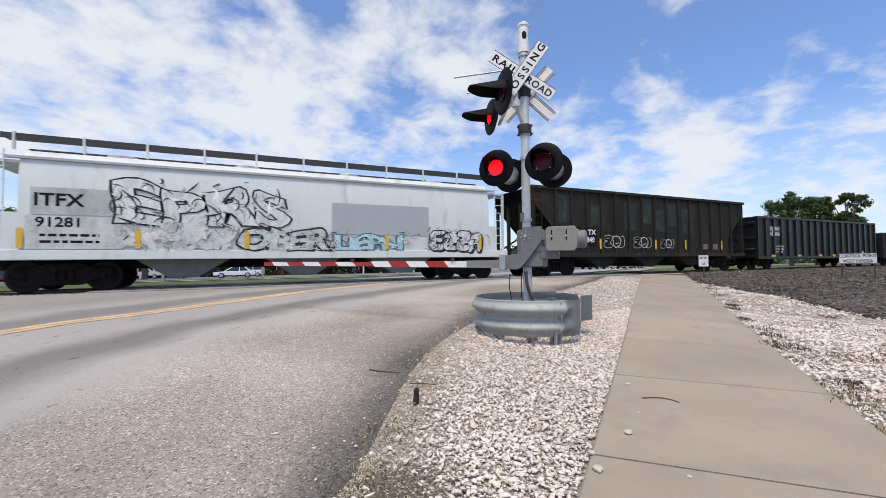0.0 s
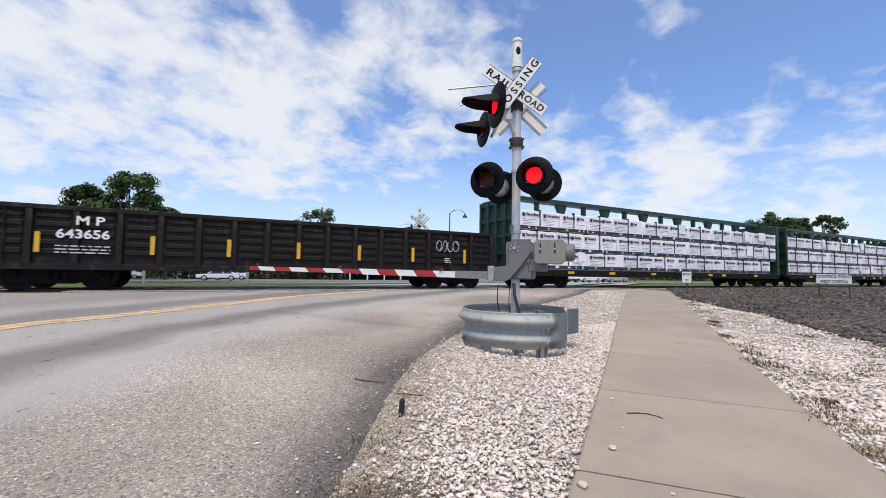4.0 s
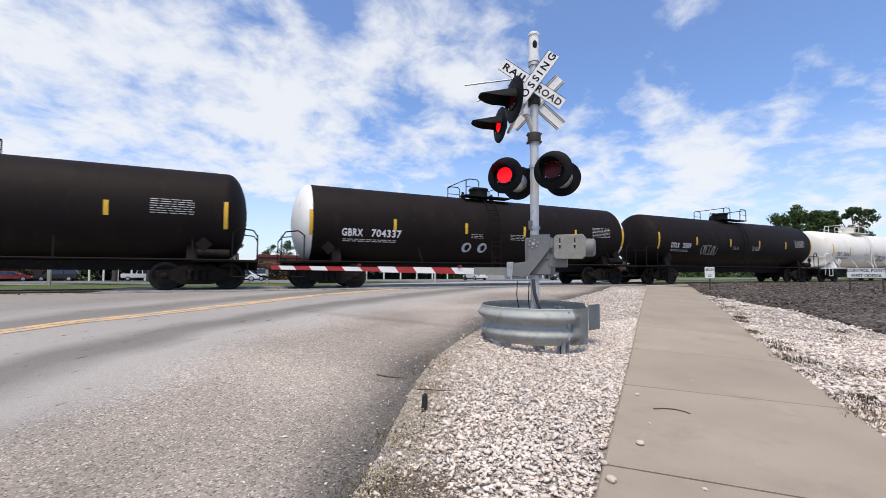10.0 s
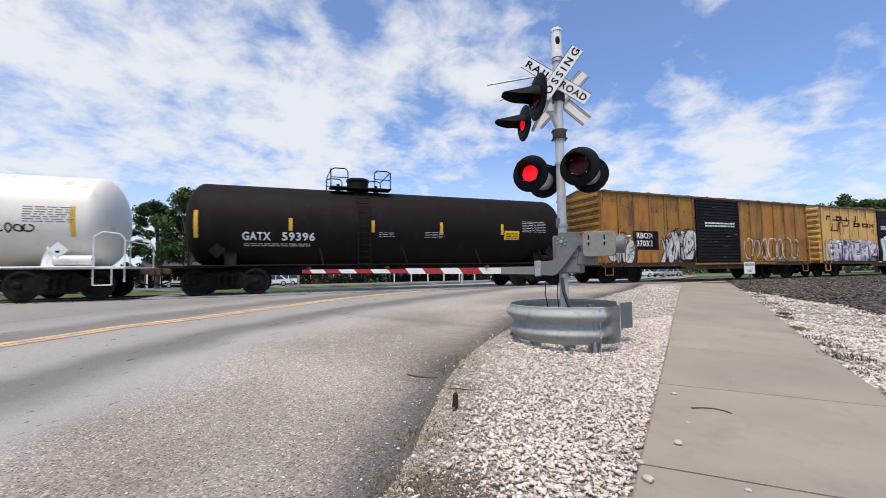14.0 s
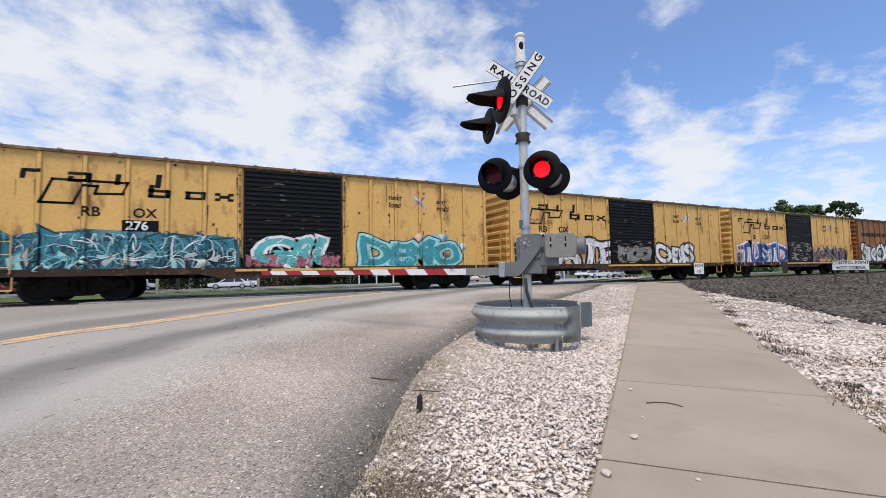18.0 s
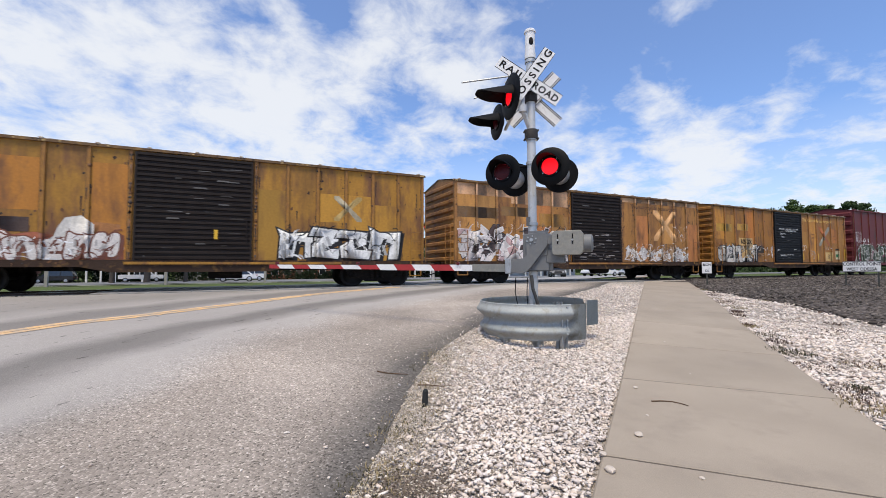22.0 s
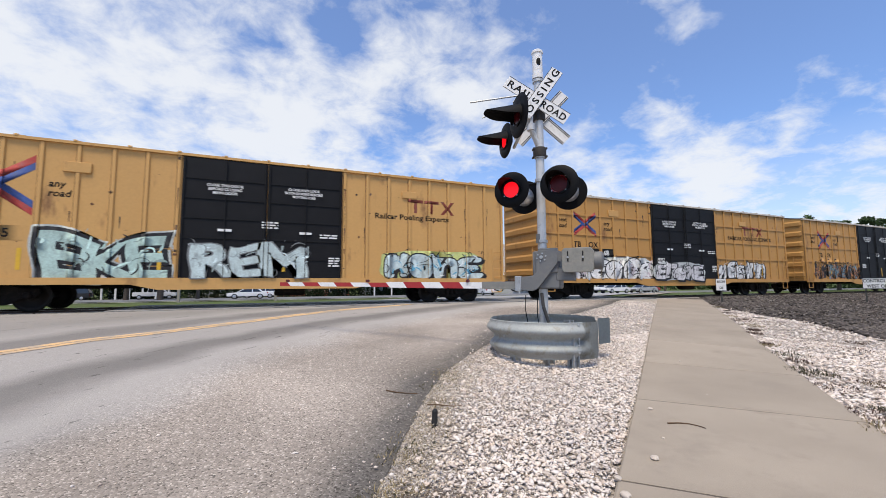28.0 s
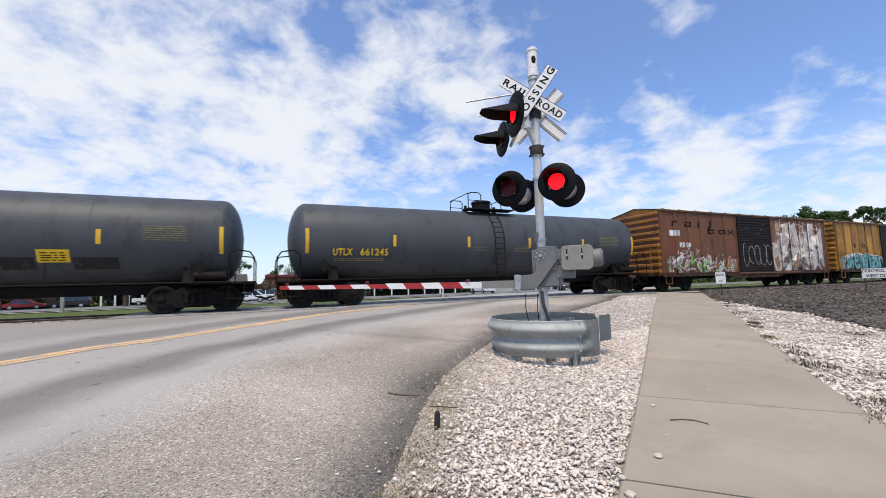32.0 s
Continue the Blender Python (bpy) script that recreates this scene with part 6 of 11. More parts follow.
def over_posts(c, posts, rails):
    """Carries the flat paint of a car side over its proud posts and rails."""
    step, rstep = Y_BODY - Y_POST, Y_BODY - Y_POST - 0.012
    for ob in list(c.children):
        if ob.type != "MESH" or ob.name.split(".")[0] not in ("graffiti", "lettering", "painted_patch", "painted_panel", "emblem", "small_print", "rust_stain"):
            continue
        bm = bmesh.new()
        bm.from_mesh(ob.data)
        bm.transform(ob.matrix_basis)
        ys = [v.co.y for v in bm.verts]
        if not ys or min(ys) < Y_BODY - 0.03 or max(ys) > Y_BODY:
            bm.free()
            continue
        lo, hi = min(v.co.x for v in bm.verts), max(v.co.x for v in bm.verts)
        zl, zh = min(v.co.z for v in bm.verts), max(v.co.z for v in bm.verts)
        near = [p for p in posts if p[1] > lo and p[0] < hi]
        flat = [z for z in rails if z + 0.035 > zl and z - 0.035 < zh]
        for e in [e for p in near for e in p]:
            if lo < e < hi:
                bmesh.ops.bisect_plane(bm, geom=list(bm.verts) + list(bm.edges) + list(bm.faces), plane_co=(e, 0, 0), plane_no=(1, 0, 0))
        for e in [z + d for z in flat for d in (-0.035, 0.035)]:
            if zl < e < zh:
                bmesh.ops.bisect_plane(bm, geom=list(bm.verts) + list(bm.edges) + list(bm.faces), plane_co=(0, 0, e), plane_no=(0, 0, 1))
        def lift(f):
            m = f.calc_center_median()
            if any(p[0] < m.x < p[1] for p in near):
                return step
            return rstep if any(abs(m.z - z) < 0.035 for z in flat) else 0.0
        for d in (step, rstep):
            fs = [f for f in bm.faces if lift(f) == d]
            if fs:
                r = bmesh.ops.extrude_face_region(bm, geom=fs)
                for v in {v for g in r["geom"] if isinstance(g, bmesh.types.BMVert) for v in (g,)}:
                    v.co.y -= d
        bm.to_mesh(ob.data)
        bm.free()
        ob.matrix_basis = Matrix.Identity(4)


def patches(parent, x0, x1, z0, z1, cols, n, seed, y, size=0.7):
    """Smears and painted-out areas."""
    rr = random.Random(seed)
    g = bmesh.new()
    for i in range(n):
        cx, cz = rr.uniform(x0, x1), rr.uniform(z0, z1)
        w, h = size * rr.uniform(0.4, 1.6), size * rr.uniform(0.3, 0.9)
        m = 9
        pts = [(cx + w * (0.6 + 0.4 * rr.random()) * math.cos(2 * math.pi * k / m), cz + h * (0.6 + 0.4 * rr.random()) * math.sin(2 * math.pi * k / m)) for k in range(m)]
        pts = [(min(max(a, x0), x1), min(max(b, z0), z1)) for a, b in pts]
        flat_poly(g, pts, y - 0.0008 - 0.00008 * i, i % len(cols))
    return tagged(part("painted_patch", g, [spray(c) for c in cols], parent, "smeared paint patches"), kind="stuff")


# ---- box cars ----
def box_paint(name, col, rust=(0.16, 0.07, 0.03), amount=0.25, vary=0.14, runs=0.3):
    return paint(name, col, rough=0.6, vary=vary, scale=0.9, fine=14, bump=0.08, dirt=rust, dirt_amount=amount, streak=0.35, runs=runs)


ROOFM = paint("weathered_galvanised_roof", (0.40, 0.36, 0.30), rough=0.6, metal=0.3, vary=0.2, scale=2, dirt=(0.2, 0.1, 0.05), dirt_amount=0.5)
EAVE = paint("rusty_eave_rail", (0.13, 0.075, 0.035), rough=0.8, vary=0.3, scale=2, dirt=(0.30, 0.17, 0.05), dirt_amount=0.35)
DOORBLACK = paint("black_door_paint", (0.008, 0.008, 0.009), rough=0.6, spec=0.2, vary=0.25, scale=3)
DOORBROWN = paint("dark_brown_door_paint", (0.020, 0.0145, 0.0125), rough=0.65, spec=0.2, vary=0.25, scale=3)
Y_BODY, Y_POST = -1.55, -1.60


def corrugated(x0, x1, z0, z1, n, depth, y):
    """Panel with horizontal pressed ridges, facing -Y."""
    bm = bmesh.new()
    prof = []
    for i in range(n):
        a = z0 + (z1 - z0) * i / n
        p = (z1 - z0) / n
        prof += [(a, 0), (a + 0.30 * p, 0), (a + 0.42 * p, depth), (a + 0.82 * p, depth), (a + 0.94 * p, 0)]
    prof.append((z1, 0))
    m = 0.06
    A = [bm.verts.new((x0 + m, y - d, z)) for z, d in prof]
    B = [bm.verts.new((x1 - m, y - d, z)) for z, d in prof]
    for i in range(len(prof) - 1):
        bm.faces.new((A[i], B[i], B[i + 1], A[i + 1]))
    bmesh.ops.recalc_face_normals(bm, faces=bm.faces)
    for f in bm.faces:
        if f.normal.y > 0:
            f.normal_flip()
    return bm


def end_mesh(eave, z0, n):
    """Pressed steel end with horizontal corrugations, facing +X at x = 0."""
    bm = bmesh.new()
    prof = []
    for i in range(n):
        a = z0 + (eave - z0) * i / n
        p = (eave - z0) / n
        prof += [(a, 0.0), (a + 0.25 * p, 0.0), (a + 0.42 * p, 0.09), (a + 0.72 * p, 0.09), (a + 0.9 * p, 0.0)]
    prof.append((eave, 0.0))
    A = [bm.verts.new((0.0, -1.52, z)) for z, d in prof]
    A2 = [bm.verts.new((d, -1.38, z)) for z, d in prof]
    B2 = [bm.verts.new((d, 1.38, z)) for z, d in prof]
    B = [bm.verts.new((0.0, 1.52, z)) for z, d in prof]
    for P, Q in ((A, A2), (A2, B2), (B2, B)):
        for i in range(len(prof) - 1):
            bm.faces.new((P[i], Q[i], Q[i + 1], P[i + 1]))
    v = [bm.verts.new(p) for p in ((0, -1.58, eave), (0, 1.58, eave), (0, 0, eave + 0.30))]
    bm.faces.new(v)
    bmesh.ops.recalc_face_normals(bm, faces=bm.faces)
    return bm


SIDES = []
RUSTS = [(0.07, 0.03, 0.014), (0.035, 0.018, 0.012), (0.13, 0.055, 0.02), (0.02, 0.014, 0.011)]


def boxcar(x_left, x_right, eave, body_mat, door_mat, roof_mat, end_mat, label, doors=1, door_w=3.16, post_gap=0.86, grid=0, z_low=0.72, post_w=0.10, plug=False):
    half = (x_right - x_left) / 2
    c = tagged(empty("boxcar"), label, "boxcar", "freight train")
    MOVED.append((c, (x_left + x_right) / 2, TRACK_Y, 0.0))
    z_side = z_low + 0.12
    part("body", boxm(-half + 0.02, half - 0.02, Y_BODY, -Y_BODY, z_side, eave - 0.02), body_mat, c)
    bm = bmesh.new()
    prism(bm, [(-half - 0.02, eave - 0.06), (half + 0.02, eave - 0.06), (half + 0.02, eave + 0.02), (-half - 0.02, eave + 0.02)], Y_POST - 0.03, Y_POST + 0.10)
    prism(bm, [(-half - 0.02, eave - 0.06), (half + 0.02, eave - 0.06), (half + 0.02, eave + 0.02), (-half - 0.02, eave + 0.02)], -Y_POST - 0.10, -Y_POST + 0.03)
    part("top_chord", bm, EAVE if eave < 4.5 else body_mat if doors == 1 and not plug else EAVE if eave < 4.5 else roof_mat if doors == 2 else EAVE if eave < 4.5 else body_mat, c)
    cap = shared(("roof_cap", round(eave, 2)), lambda: boxm(-0.05, 0.05, Y_POST - 0.045, Y_POST + 0.35, eave + 0.0, eave + 0.065, 0.015))
    for i in range(int(2 * half / 1.27) + 1):
        put("roof_cap", cap, c, roof_mat, (-half + 0.25 + (2 * half - 0.5) * i / int(2 * half / 1.27), 0, 0))
    # roof in pressed sheets
    bm = bmesh.new()
    for s in (-1, 1):
        v = [bm.verts.new(p) for p in ((-half, s * 1.62, eave + 0.02), (half, s * 1.62, eave + 0.02), (half, 0, eave + 0.30), (-half, 0, eave + 0.30))]
        bm.faces.new(v if s < 0 else v[::-1])
    k = 0
    x = -half + 0.5
    while x < half:
        for s in (-1, 1):
            v = [bm.verts.new(p) for p in ((x - 0.05, s * 1.63, eave + 0.03), (x + 0.05, s * 1.63, eave + 0.03), (x + 0.05, 0, eave + 0.335), (x - 0.05, 0, eave + 0.335))]
            bm.faces.new(v if s < 0 else v[::-1])
            for xx in (x - 0.05, x + 0.05):
                bm.faces.new([bm.verts.new(p) for p in ((xx, s * 1.63, eave + 0.0), (xx, s * 1.63, eave + 0.03), (xx, 0, eave + 0.335), (xx, 0, eave + 0.29))])
            bm.faces.new([bm.verts.new(p) for p in ((x - 0.05, s * 1.63, eave), (x + 0.05, s * 1.63, eave), (x + 0.05, s * 1.63, eave + 0.03), (x - 0.05, s * 1.63, eave + 0.03))])
        x += 1.22
    part("roof", bm, roof_mat, c)
    # bottom sill, deeper under the doorway
    dw = door_w / 2 if doors == 1 else door_w
    bm = prism(bmesh.new(), [(-half, z_low + 0.02), (-half, z_side + 0.10), (half, z_side + 0.10), (half, z_low + 0.02), (dw + 1.2, z_low + 0.02), (dw + 0.5, z_low - 0.14), (-dw - 0.5, z_low - 0.14), (-dw - 1.2, z_low + 0.02)], Y_POST - 0.01, Y_POST + 0.06)
    part("side_sill", bm, SILL if eave < 4.5 else body_mat, c)
    bm = prism(bmesh.new(), [(-half, z_low + 0.02), (-half, z_side + 0.10), (half, z_side + 0.10), (half, z_low + 0.02)], -Y_POST - 0.06, -Y_POST + 0.01)
    part("side_sill", bm, body_mat, c)
    # side posts
    post = shared(("post", round(eave, 2), post_w, z_low), lambda: boxm(-post_w / 2, post_w / 2, Y_POST, Y_BODY + 0.02, z_side + 0.1, eave - 0.06, 0.012))
    span = half - dw - 0.12
    n = max(2, round(span / post_gap))
    xs = []
    for s in (-1, 1):
        for i in range(n):
            xs.append(s * (dw + 0.10 + (span - 0.05) * (i + 0.0) / (n - 1 if n > 1 else 1)))
    for x in xs:
        put("side_post", post, c, POSTS.get(body_mat.name, body_mat), (x, 0, 0))
    for x in xs:
        put("side_post", post, c, body_mat, (x, 0, 0), (0, 0, 180))
    if grid:
        for i in range(1, grid):
            z = z_side + 0.3 + (eave - z_side - 0.3) * i / grid
            for s in (-1, 1):
                part("side_rail", boxm(min(s * (dw + 0.1), s * half), max(s * (dw + 0.1), s * half), Y_POST + 0.012, Y_BODY + 0.01, z - 0.035, z + 0.035), body_mat, c)
    # rusty seam left of each post; its dark brown also paints the post's shadow line
    seam = shared(("seam", round(eave, 2), z_low), lambda: boxm(-0.011, 0.011, Y_BODY - 0.004, Y_BODY + 0.01, z_side + 0.1, eave - 0.06))
    for x in xs:
        put("seam", seam, c, EAVE, (x - post_w / 2 - 0.012, 0, 0))
    if body_mat.name in POSTS:
        rr = random.Random(int(x_left * 10))
        order = sorted(xs)
        for xa, xb in zip(order, order[1:]):
            if xb - xa > 1.6 or rr.random() < 0.3:
                continue
            za = rr.choice([z_side + 0.12, 1.9, 2.3])
            zb = rr.choice([3.3, 3.75, eave - 0.08, 3.0])
            o = part("repainted_sheet", boxm(xa + post_w / 2 + 0.03, xb - post_w / 2 - 0.03, -0.0008, 0.0008, za, zb), rr.choice(TINTS[body_mat.name]), c)
            o.location = (0, Y_BODY - 0.0012, 0)
    old = body_mat.name in POSTS
    stains(c, xs, -half + 0.1, -dw - 0.1, z_side + 0.12, eave - 0.1, 190 if old else 70 if eave < 4.5 else 26, int(x_left), Y_BODY - 0.0004, RUSTS)
    stains(c, xs, dw + 0.1, half - 0.1, z_side + 0.12, eave - 0.1, 190 if old else 70 if eave < 4.5 else 26, int(x_left) + 1, Y_BODY - 0.0004, RUSTS)
    if eave < 4.5:
        stains(c, [-half, half], -half, half, eave - 0.055, eave + 0.015, 150, int(x_left) + 2, Y_POST - 0.0315, RUSTS + [(0.45, 0.30, 0.12)])
        stains(c, [-half, half], -half, half, z_low + 0.03, z_side + 0.09, 170, int(x_left) + 3, Y_POST - 0.0115, RUSTS)
        if doors == 1 and not plug:
            smears(c, -door_w / 2 + 0.1, door_w / 2 - 0.1, z_side + 0.15, eave - 0.3, [(0.03, 0.025, 0.022), (0.10, 0.095, 0.09)], 26, int(x_left) + 4, Y_POST - 0.052)
    SIDES.append((c, [(x - post_w / 2, x + post_w / 2) for x in xs], [z_side + 0.3 + (eave - z_side - 0.3) * i / grid for i in range(1, grid)] if grid else []))
    # doors
    if plug:
        d = part("door", boxm(-door_w / 2, door_w / 2, Y_POST - 0.015, Y_BODY, z_side + 0.12, eave - 0.08, 0.02), door_mat, c)
        for x in (-door_w / 4, door_w / 4):
            part("lock_bar", tube(bmesh.new(), (x, Y_POST - 0.05, z_side + 0.15), (x, Y_POST - 0.05, eave - 0.1), 0.025, 8), door_mat, d)
        for z in (1.5, 2.2, 2.9, 3.6):
            part("door_rib", boxm(-door_w / 2, door_w / 2, Y_POST - 0.04, Y_POST, z - 0.05, z + 0.05, 0.01), door_mat, d)
    elif doors == 1:
        d = part("door", corrugated(-door_w / 2, door_w / 2, z_side + 0.08, eave - 0.09, 21, 0.045, Y_POST - 0.005), door_mat, c)
        for e in (-1, 1):
            part("door_stile", boxm(e * door_w / 2 - 0.06 * (e > 0), e * door_w / 2 + 0.06 * (e < 0), Y_POST - 0.055, Y_POST + 0.025, z_side + 0.08, eave - 0.09), door_mat, d)
        part("door_backing", boxm(-door_w / 2, door_w / 2, Y_POST + 0.005, Y_POST + 0.025, z_side + 0.08, eave - 0.09), door_mat, d)
        part("door_handle", tube(bmesh.new(), (door_w / 2 - 0.16, Y_POST - 0.08, 1.5), (door_w / 2 - 0.16, Y_POST - 0.08, 2.3), 0.018, 8), door_mat, d)
        part("door_track", boxm(-door_w / 2 - 0.2, 2 * door_w / 2 + 1.3, Y_POST - 0.06, Y_POST, z_side - 0.03, z_side + 0.05), body_mat, c)
    else:
        for s in (-1, 1):
            x0, x1 = (-door_w, -0.01) if s < 0 else (0.01, door_w)
            d = part("door", boxm(x0, x1, Y_POST - 0.01, Y_BODY, z_side + 0.10, eave - 0.08, 0.012), door_mat, c)
            for i in range(1, 6):
                z = z_side + 0.1 + (eave - z_side - 0.2) * i / 6
                part("door_rib", boxm(x0 + 0.05, x1 - 0.05, Y_POST - 0.035, Y_POST, z - 0.03, z + 0.03), door_mat, d)
            for x in (x0 + 0.06, (x0 + x1) / 2, x1 - 0.06):
                part("door_rod", tube(bmesh.new(), (x, Y_POST - 0.05, z_side + 0.1), (x, Y_POST - 0.05, eave - 0.1), 0.02, 6), door_mat, d)
            part("placard_board", boxm((x0 + x1) / 2 - 0.2, (x0 + x1) / 2 + 0.2, Y_POST - 0.045, Y_POST - 0.03, 2.42, 2.5), WHITE, d)
    em = shared(("end", round(eave, 2)), lambda: end_mesh(eave - 0.02, z_side, 10 if eave < 4.5 else 6))
    put("end_wall", em, c, end_mat, (half - 0.04, 0, 0))
    put("end_wall", em, c, end_mat, (-half + 0.04, 0, 0), (0, 0, 180))
    ladder(c, half - 0.35, Y_POST - 0.05, z_low + 0.1, 2.2 if eave > 0 else eave, 4, 0.46, body_mat)
    ladder(c, -half + 0.35, Y_POST - 0.05, z_low + 0.1, 2.2, 4, 0.46, body_mat)
    for s in (-1, 1):
        ladder(c, s * (half + 0.10), -1.2, z_low + 0.1, 2.4, 4, 0.5, end_mat, axis="y")
        part("end_platform", boxm(min(s * half, s * (half + 0.28)), max(s * half, s * (half + 0.28)), -1.45, 1.45, 0.78, 0.83), IRON, c)
        o = part("brake_wheel", lathe(bmesh.new(), [(0, 0.20), (0.03, 0.235), (0.06, 0.20), (0.03, 0.19), (0, 0.20)], "x", 20, (s * (half + 0.12), 0.55, 2.1)), IRON, c) if s > 0 else None
        # stirrup step at the corners
        bm = bmesh.new()
        path_tube(bm, [(s * (half - 0.15), -1.58, z_low + 0.1), (s * (half - 0.15), -1.58, 0.38), (s * (half - 0.6), -1.58, 0.38), (s * (half - 0.6), -1.58, z_low + 0.1)], 0.02, 6)
        part("step", bm, body_mat, c)
    running_gear(c, half, half - 1.75 if eave < 4.5 else half - 2.2)
    # underframe cross-bearers
    bm = bmesh.new()
    for x in (-3.0, -1.0, 1.0, 3.0):
        prism(bm, [(x - 0.05, 0.62), (x + 0.05, 0.62), (x + 0.05, 0.9), (x - 0.05, 0.9)], -1.5, 1.5)
    box(bm, -half + 0.1, half - 0.1, -1.5, 1.5, z_low + 0.10, z_side + 0.02)
    part("underframe", bm, IRON, c)
    bm = lathe(bmesh.new(), [(-0.5, 0.0), (-0.5, 0.18), (-0.45, 0.2), (0.45, 0.2), (0.5, 0.18), (0.5, 0.0)], "x", 16, (0.8, -0.9, 0.55))
    part("air_tank", bm, IRON, c)
    return c, half


Y_L = Y_BODY - 0.003     # lettering on the sheets
Y_D = Y_POST - 0.058     # lettering on the doors
PRINT = paint("faded_door_print", (0.52, 0.52, 0.50), rough=0.6, vary=0.2)


def loop_emblem(c, mat, x=-5.6, z=3.12, k=1.0):
    """Square-cornered outline emblem under the big lettering, as plain strokes."""
    pts = [(-0.97, -0.33), (-0.72, 0.33), (0.98, 0.33), (0.85, 0.0), (0.21, -0.03), (0.27, 0.19), (-0.06, 0.19), (-0.27, -0.33), (-0.97, -0.33)]
    bm = bmesh.new()
    for (a, b), (e, f) in zip(pts, pts[1:]):
        d = Vector((e - a, f - b)).normalized() * 0.035
        nn = Vector((-d.y, d.x))
        flat_poly(bm, [(x + k * (a - d.x) - nn.x, z + k * (b - d.y) - nn.y), (x + k * (e + d.x) - nn.x, z + k * (f + d.y) - nn.y), (x + k * (e + d.x) + nn.x, z + k * (f + d.y) + nn.y), (x + k * (a - d.x) + nn.x, z + k * (b - d.y) + nn.y)], Y_L, 0)
    part("emblem", bm, mat, c)


def big_name(c, mat):
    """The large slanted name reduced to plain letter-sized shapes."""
    def add(x, z, parts):
        g = bmesh.new()
        for a, b, w, h in [tuple(1.22 * v for v in p) for p in parts]:
            flat_poly(g, [(x + a, z + b), (x + a + w, z + b), (x + a + w + 0.1 * h, z + b + h), (x + a + 0.1 * h, z + b + h)], Y_L)
        part("lettering", g, mat, c)
    # two rows of four and three slanted marks
    add(-7.0, 3.42, [(0, 0, 0.10, 0.22), (0.08, 0.15, 0.28, 0.08)])
    add(-6.0, 3.40, [(0, 0, 0.42, 0.07), (0, 0.16, 0.42, 0.07), (0.32, 0, 0.11, 0.22), (0, 0, 0.1, 0.13)])
    add(-4.95, 3.38, [(0, 0, 0.11, 0.26)])
    add(-3.98, 3.36, [(0, 0, 0.12, 0.34)])
    add(-4.15, 3.06, [(0, 0, 0.11, 0.32), (0, 0, 0.45, 0.07), (0, 0.14, 0.45, 0.07), (0.36, 0, 0.11, 0.2)])
    add(-3.2, 3.06, [(0, 0, 0.44, 0.06), (0, 0.15, 0.44, 0.06), (0, 0, 0.11, 0.2), (0.34, 0, 0.11, 0.2)])
    add(-2.4, 3.06, [(0, 0, 0.13, 0.07), (0.3, 0, 0.14, 0.07), (0.1, 0.07, 0.26, 0.08), (0, 0.14, 0.13, 0.07), (0.3, 0.14, 0.14, 0.07)])


def cross_emblem(c, cols, x, z, k):
    """Two crossing bent arrows, as plain shapes."""
    g = bmesh.new()
    for mi, s in ((0, 1), (1, -1)):
        pts = [(-0.55 * s, -0.5), (-0.36 * s, -0.5), (-0.02 * s, -0.12), (0.02 * s, -0.12), (0.36 * s, -0.5) if mi == 9 else (0.55 * s, 0.38), (0.55 * s, 0.5), (0.36 * s, 0.5), (-0.05 * s, 0.10), (-0.55 * s, -0.38)]
        flat_poly(g, [(x + k * a, z + k * b) for a, b in pts], Y_L - 0.001 * mi, mi)
    part("emblem", g, [spray(a) for a in cols], c)


def striped_cross(c, x, z, w, h):
    """Squat cross whose four arms each carry a red and a blue stripe, as plain shapes."""
    g = bmesh.new()
    t = 0.16 * h
    for sx in (-1, 1):
        for sz in (-1, 1):
            for mi, o in ((0, 0.5), (1, -0.5)):
                zo = o * t * (1 if (sx < 0) == (sz > 0) else -1) * (1 if sz > 0 else -1) * (1 if sx < 0 else -1) * sz
                flat_poly(g, [(x + sx * w / 2, z + sz * h / 2 + zo - t / 2), (x + sx * w / 2, z + sz * h / 2 + zo + t / 2), (x + sx * w * 0.005, z + sz * 0.02 * h + zo + t / 2), (x + sx * w * 0.005, z + sz * 0.02 * h + zo - t / 2)], Y_L - 0.0003 * (2 * (sz > 0) + (sx > 0)) - 0.0001 * mi, mi)
    part("emblem", g, [spray((0.40, 0.05, 0.04)), spray((0.04, 0.08, 0.26))], c)


def slogan(c, mat, x1, x2, z, h=0.2):
    for text, x, dz in (("next", x1, 0.1), ("load", x1, 0.1 - h / 0.70), ("any", x2, 0.05), ("road", x2, 0.05 - h / 0.70)):
        words("lettering", text, h, (x, Y_L, z + dz), mat, c, shear=0.15)


def marks(c, a, b, xa, xb, z, h, mat, nums=None, zn=None):
    words("lettering", a, h, (xa, Y_L, z), mat, c)
    words("lettering", b, h, (xb, Y_L, z), mat, c)
    if nums:
        words("lettering", nums[0], h, (xa + 0.05, Y_L - 0.003, zn), mat, c)
        words("lettering", nums[1], h, (xb - 0.05, Y_L - 0.003, zn), mat, c)


def board(c, x0, x1, z0, z1, mat, y=None):
    o = part("painted_panel", boxm(x0, x1, -0.001, 0.001, z0, z1), mat, c)
    o.location = (0, Y_L if y is None else y, 0)
    return o


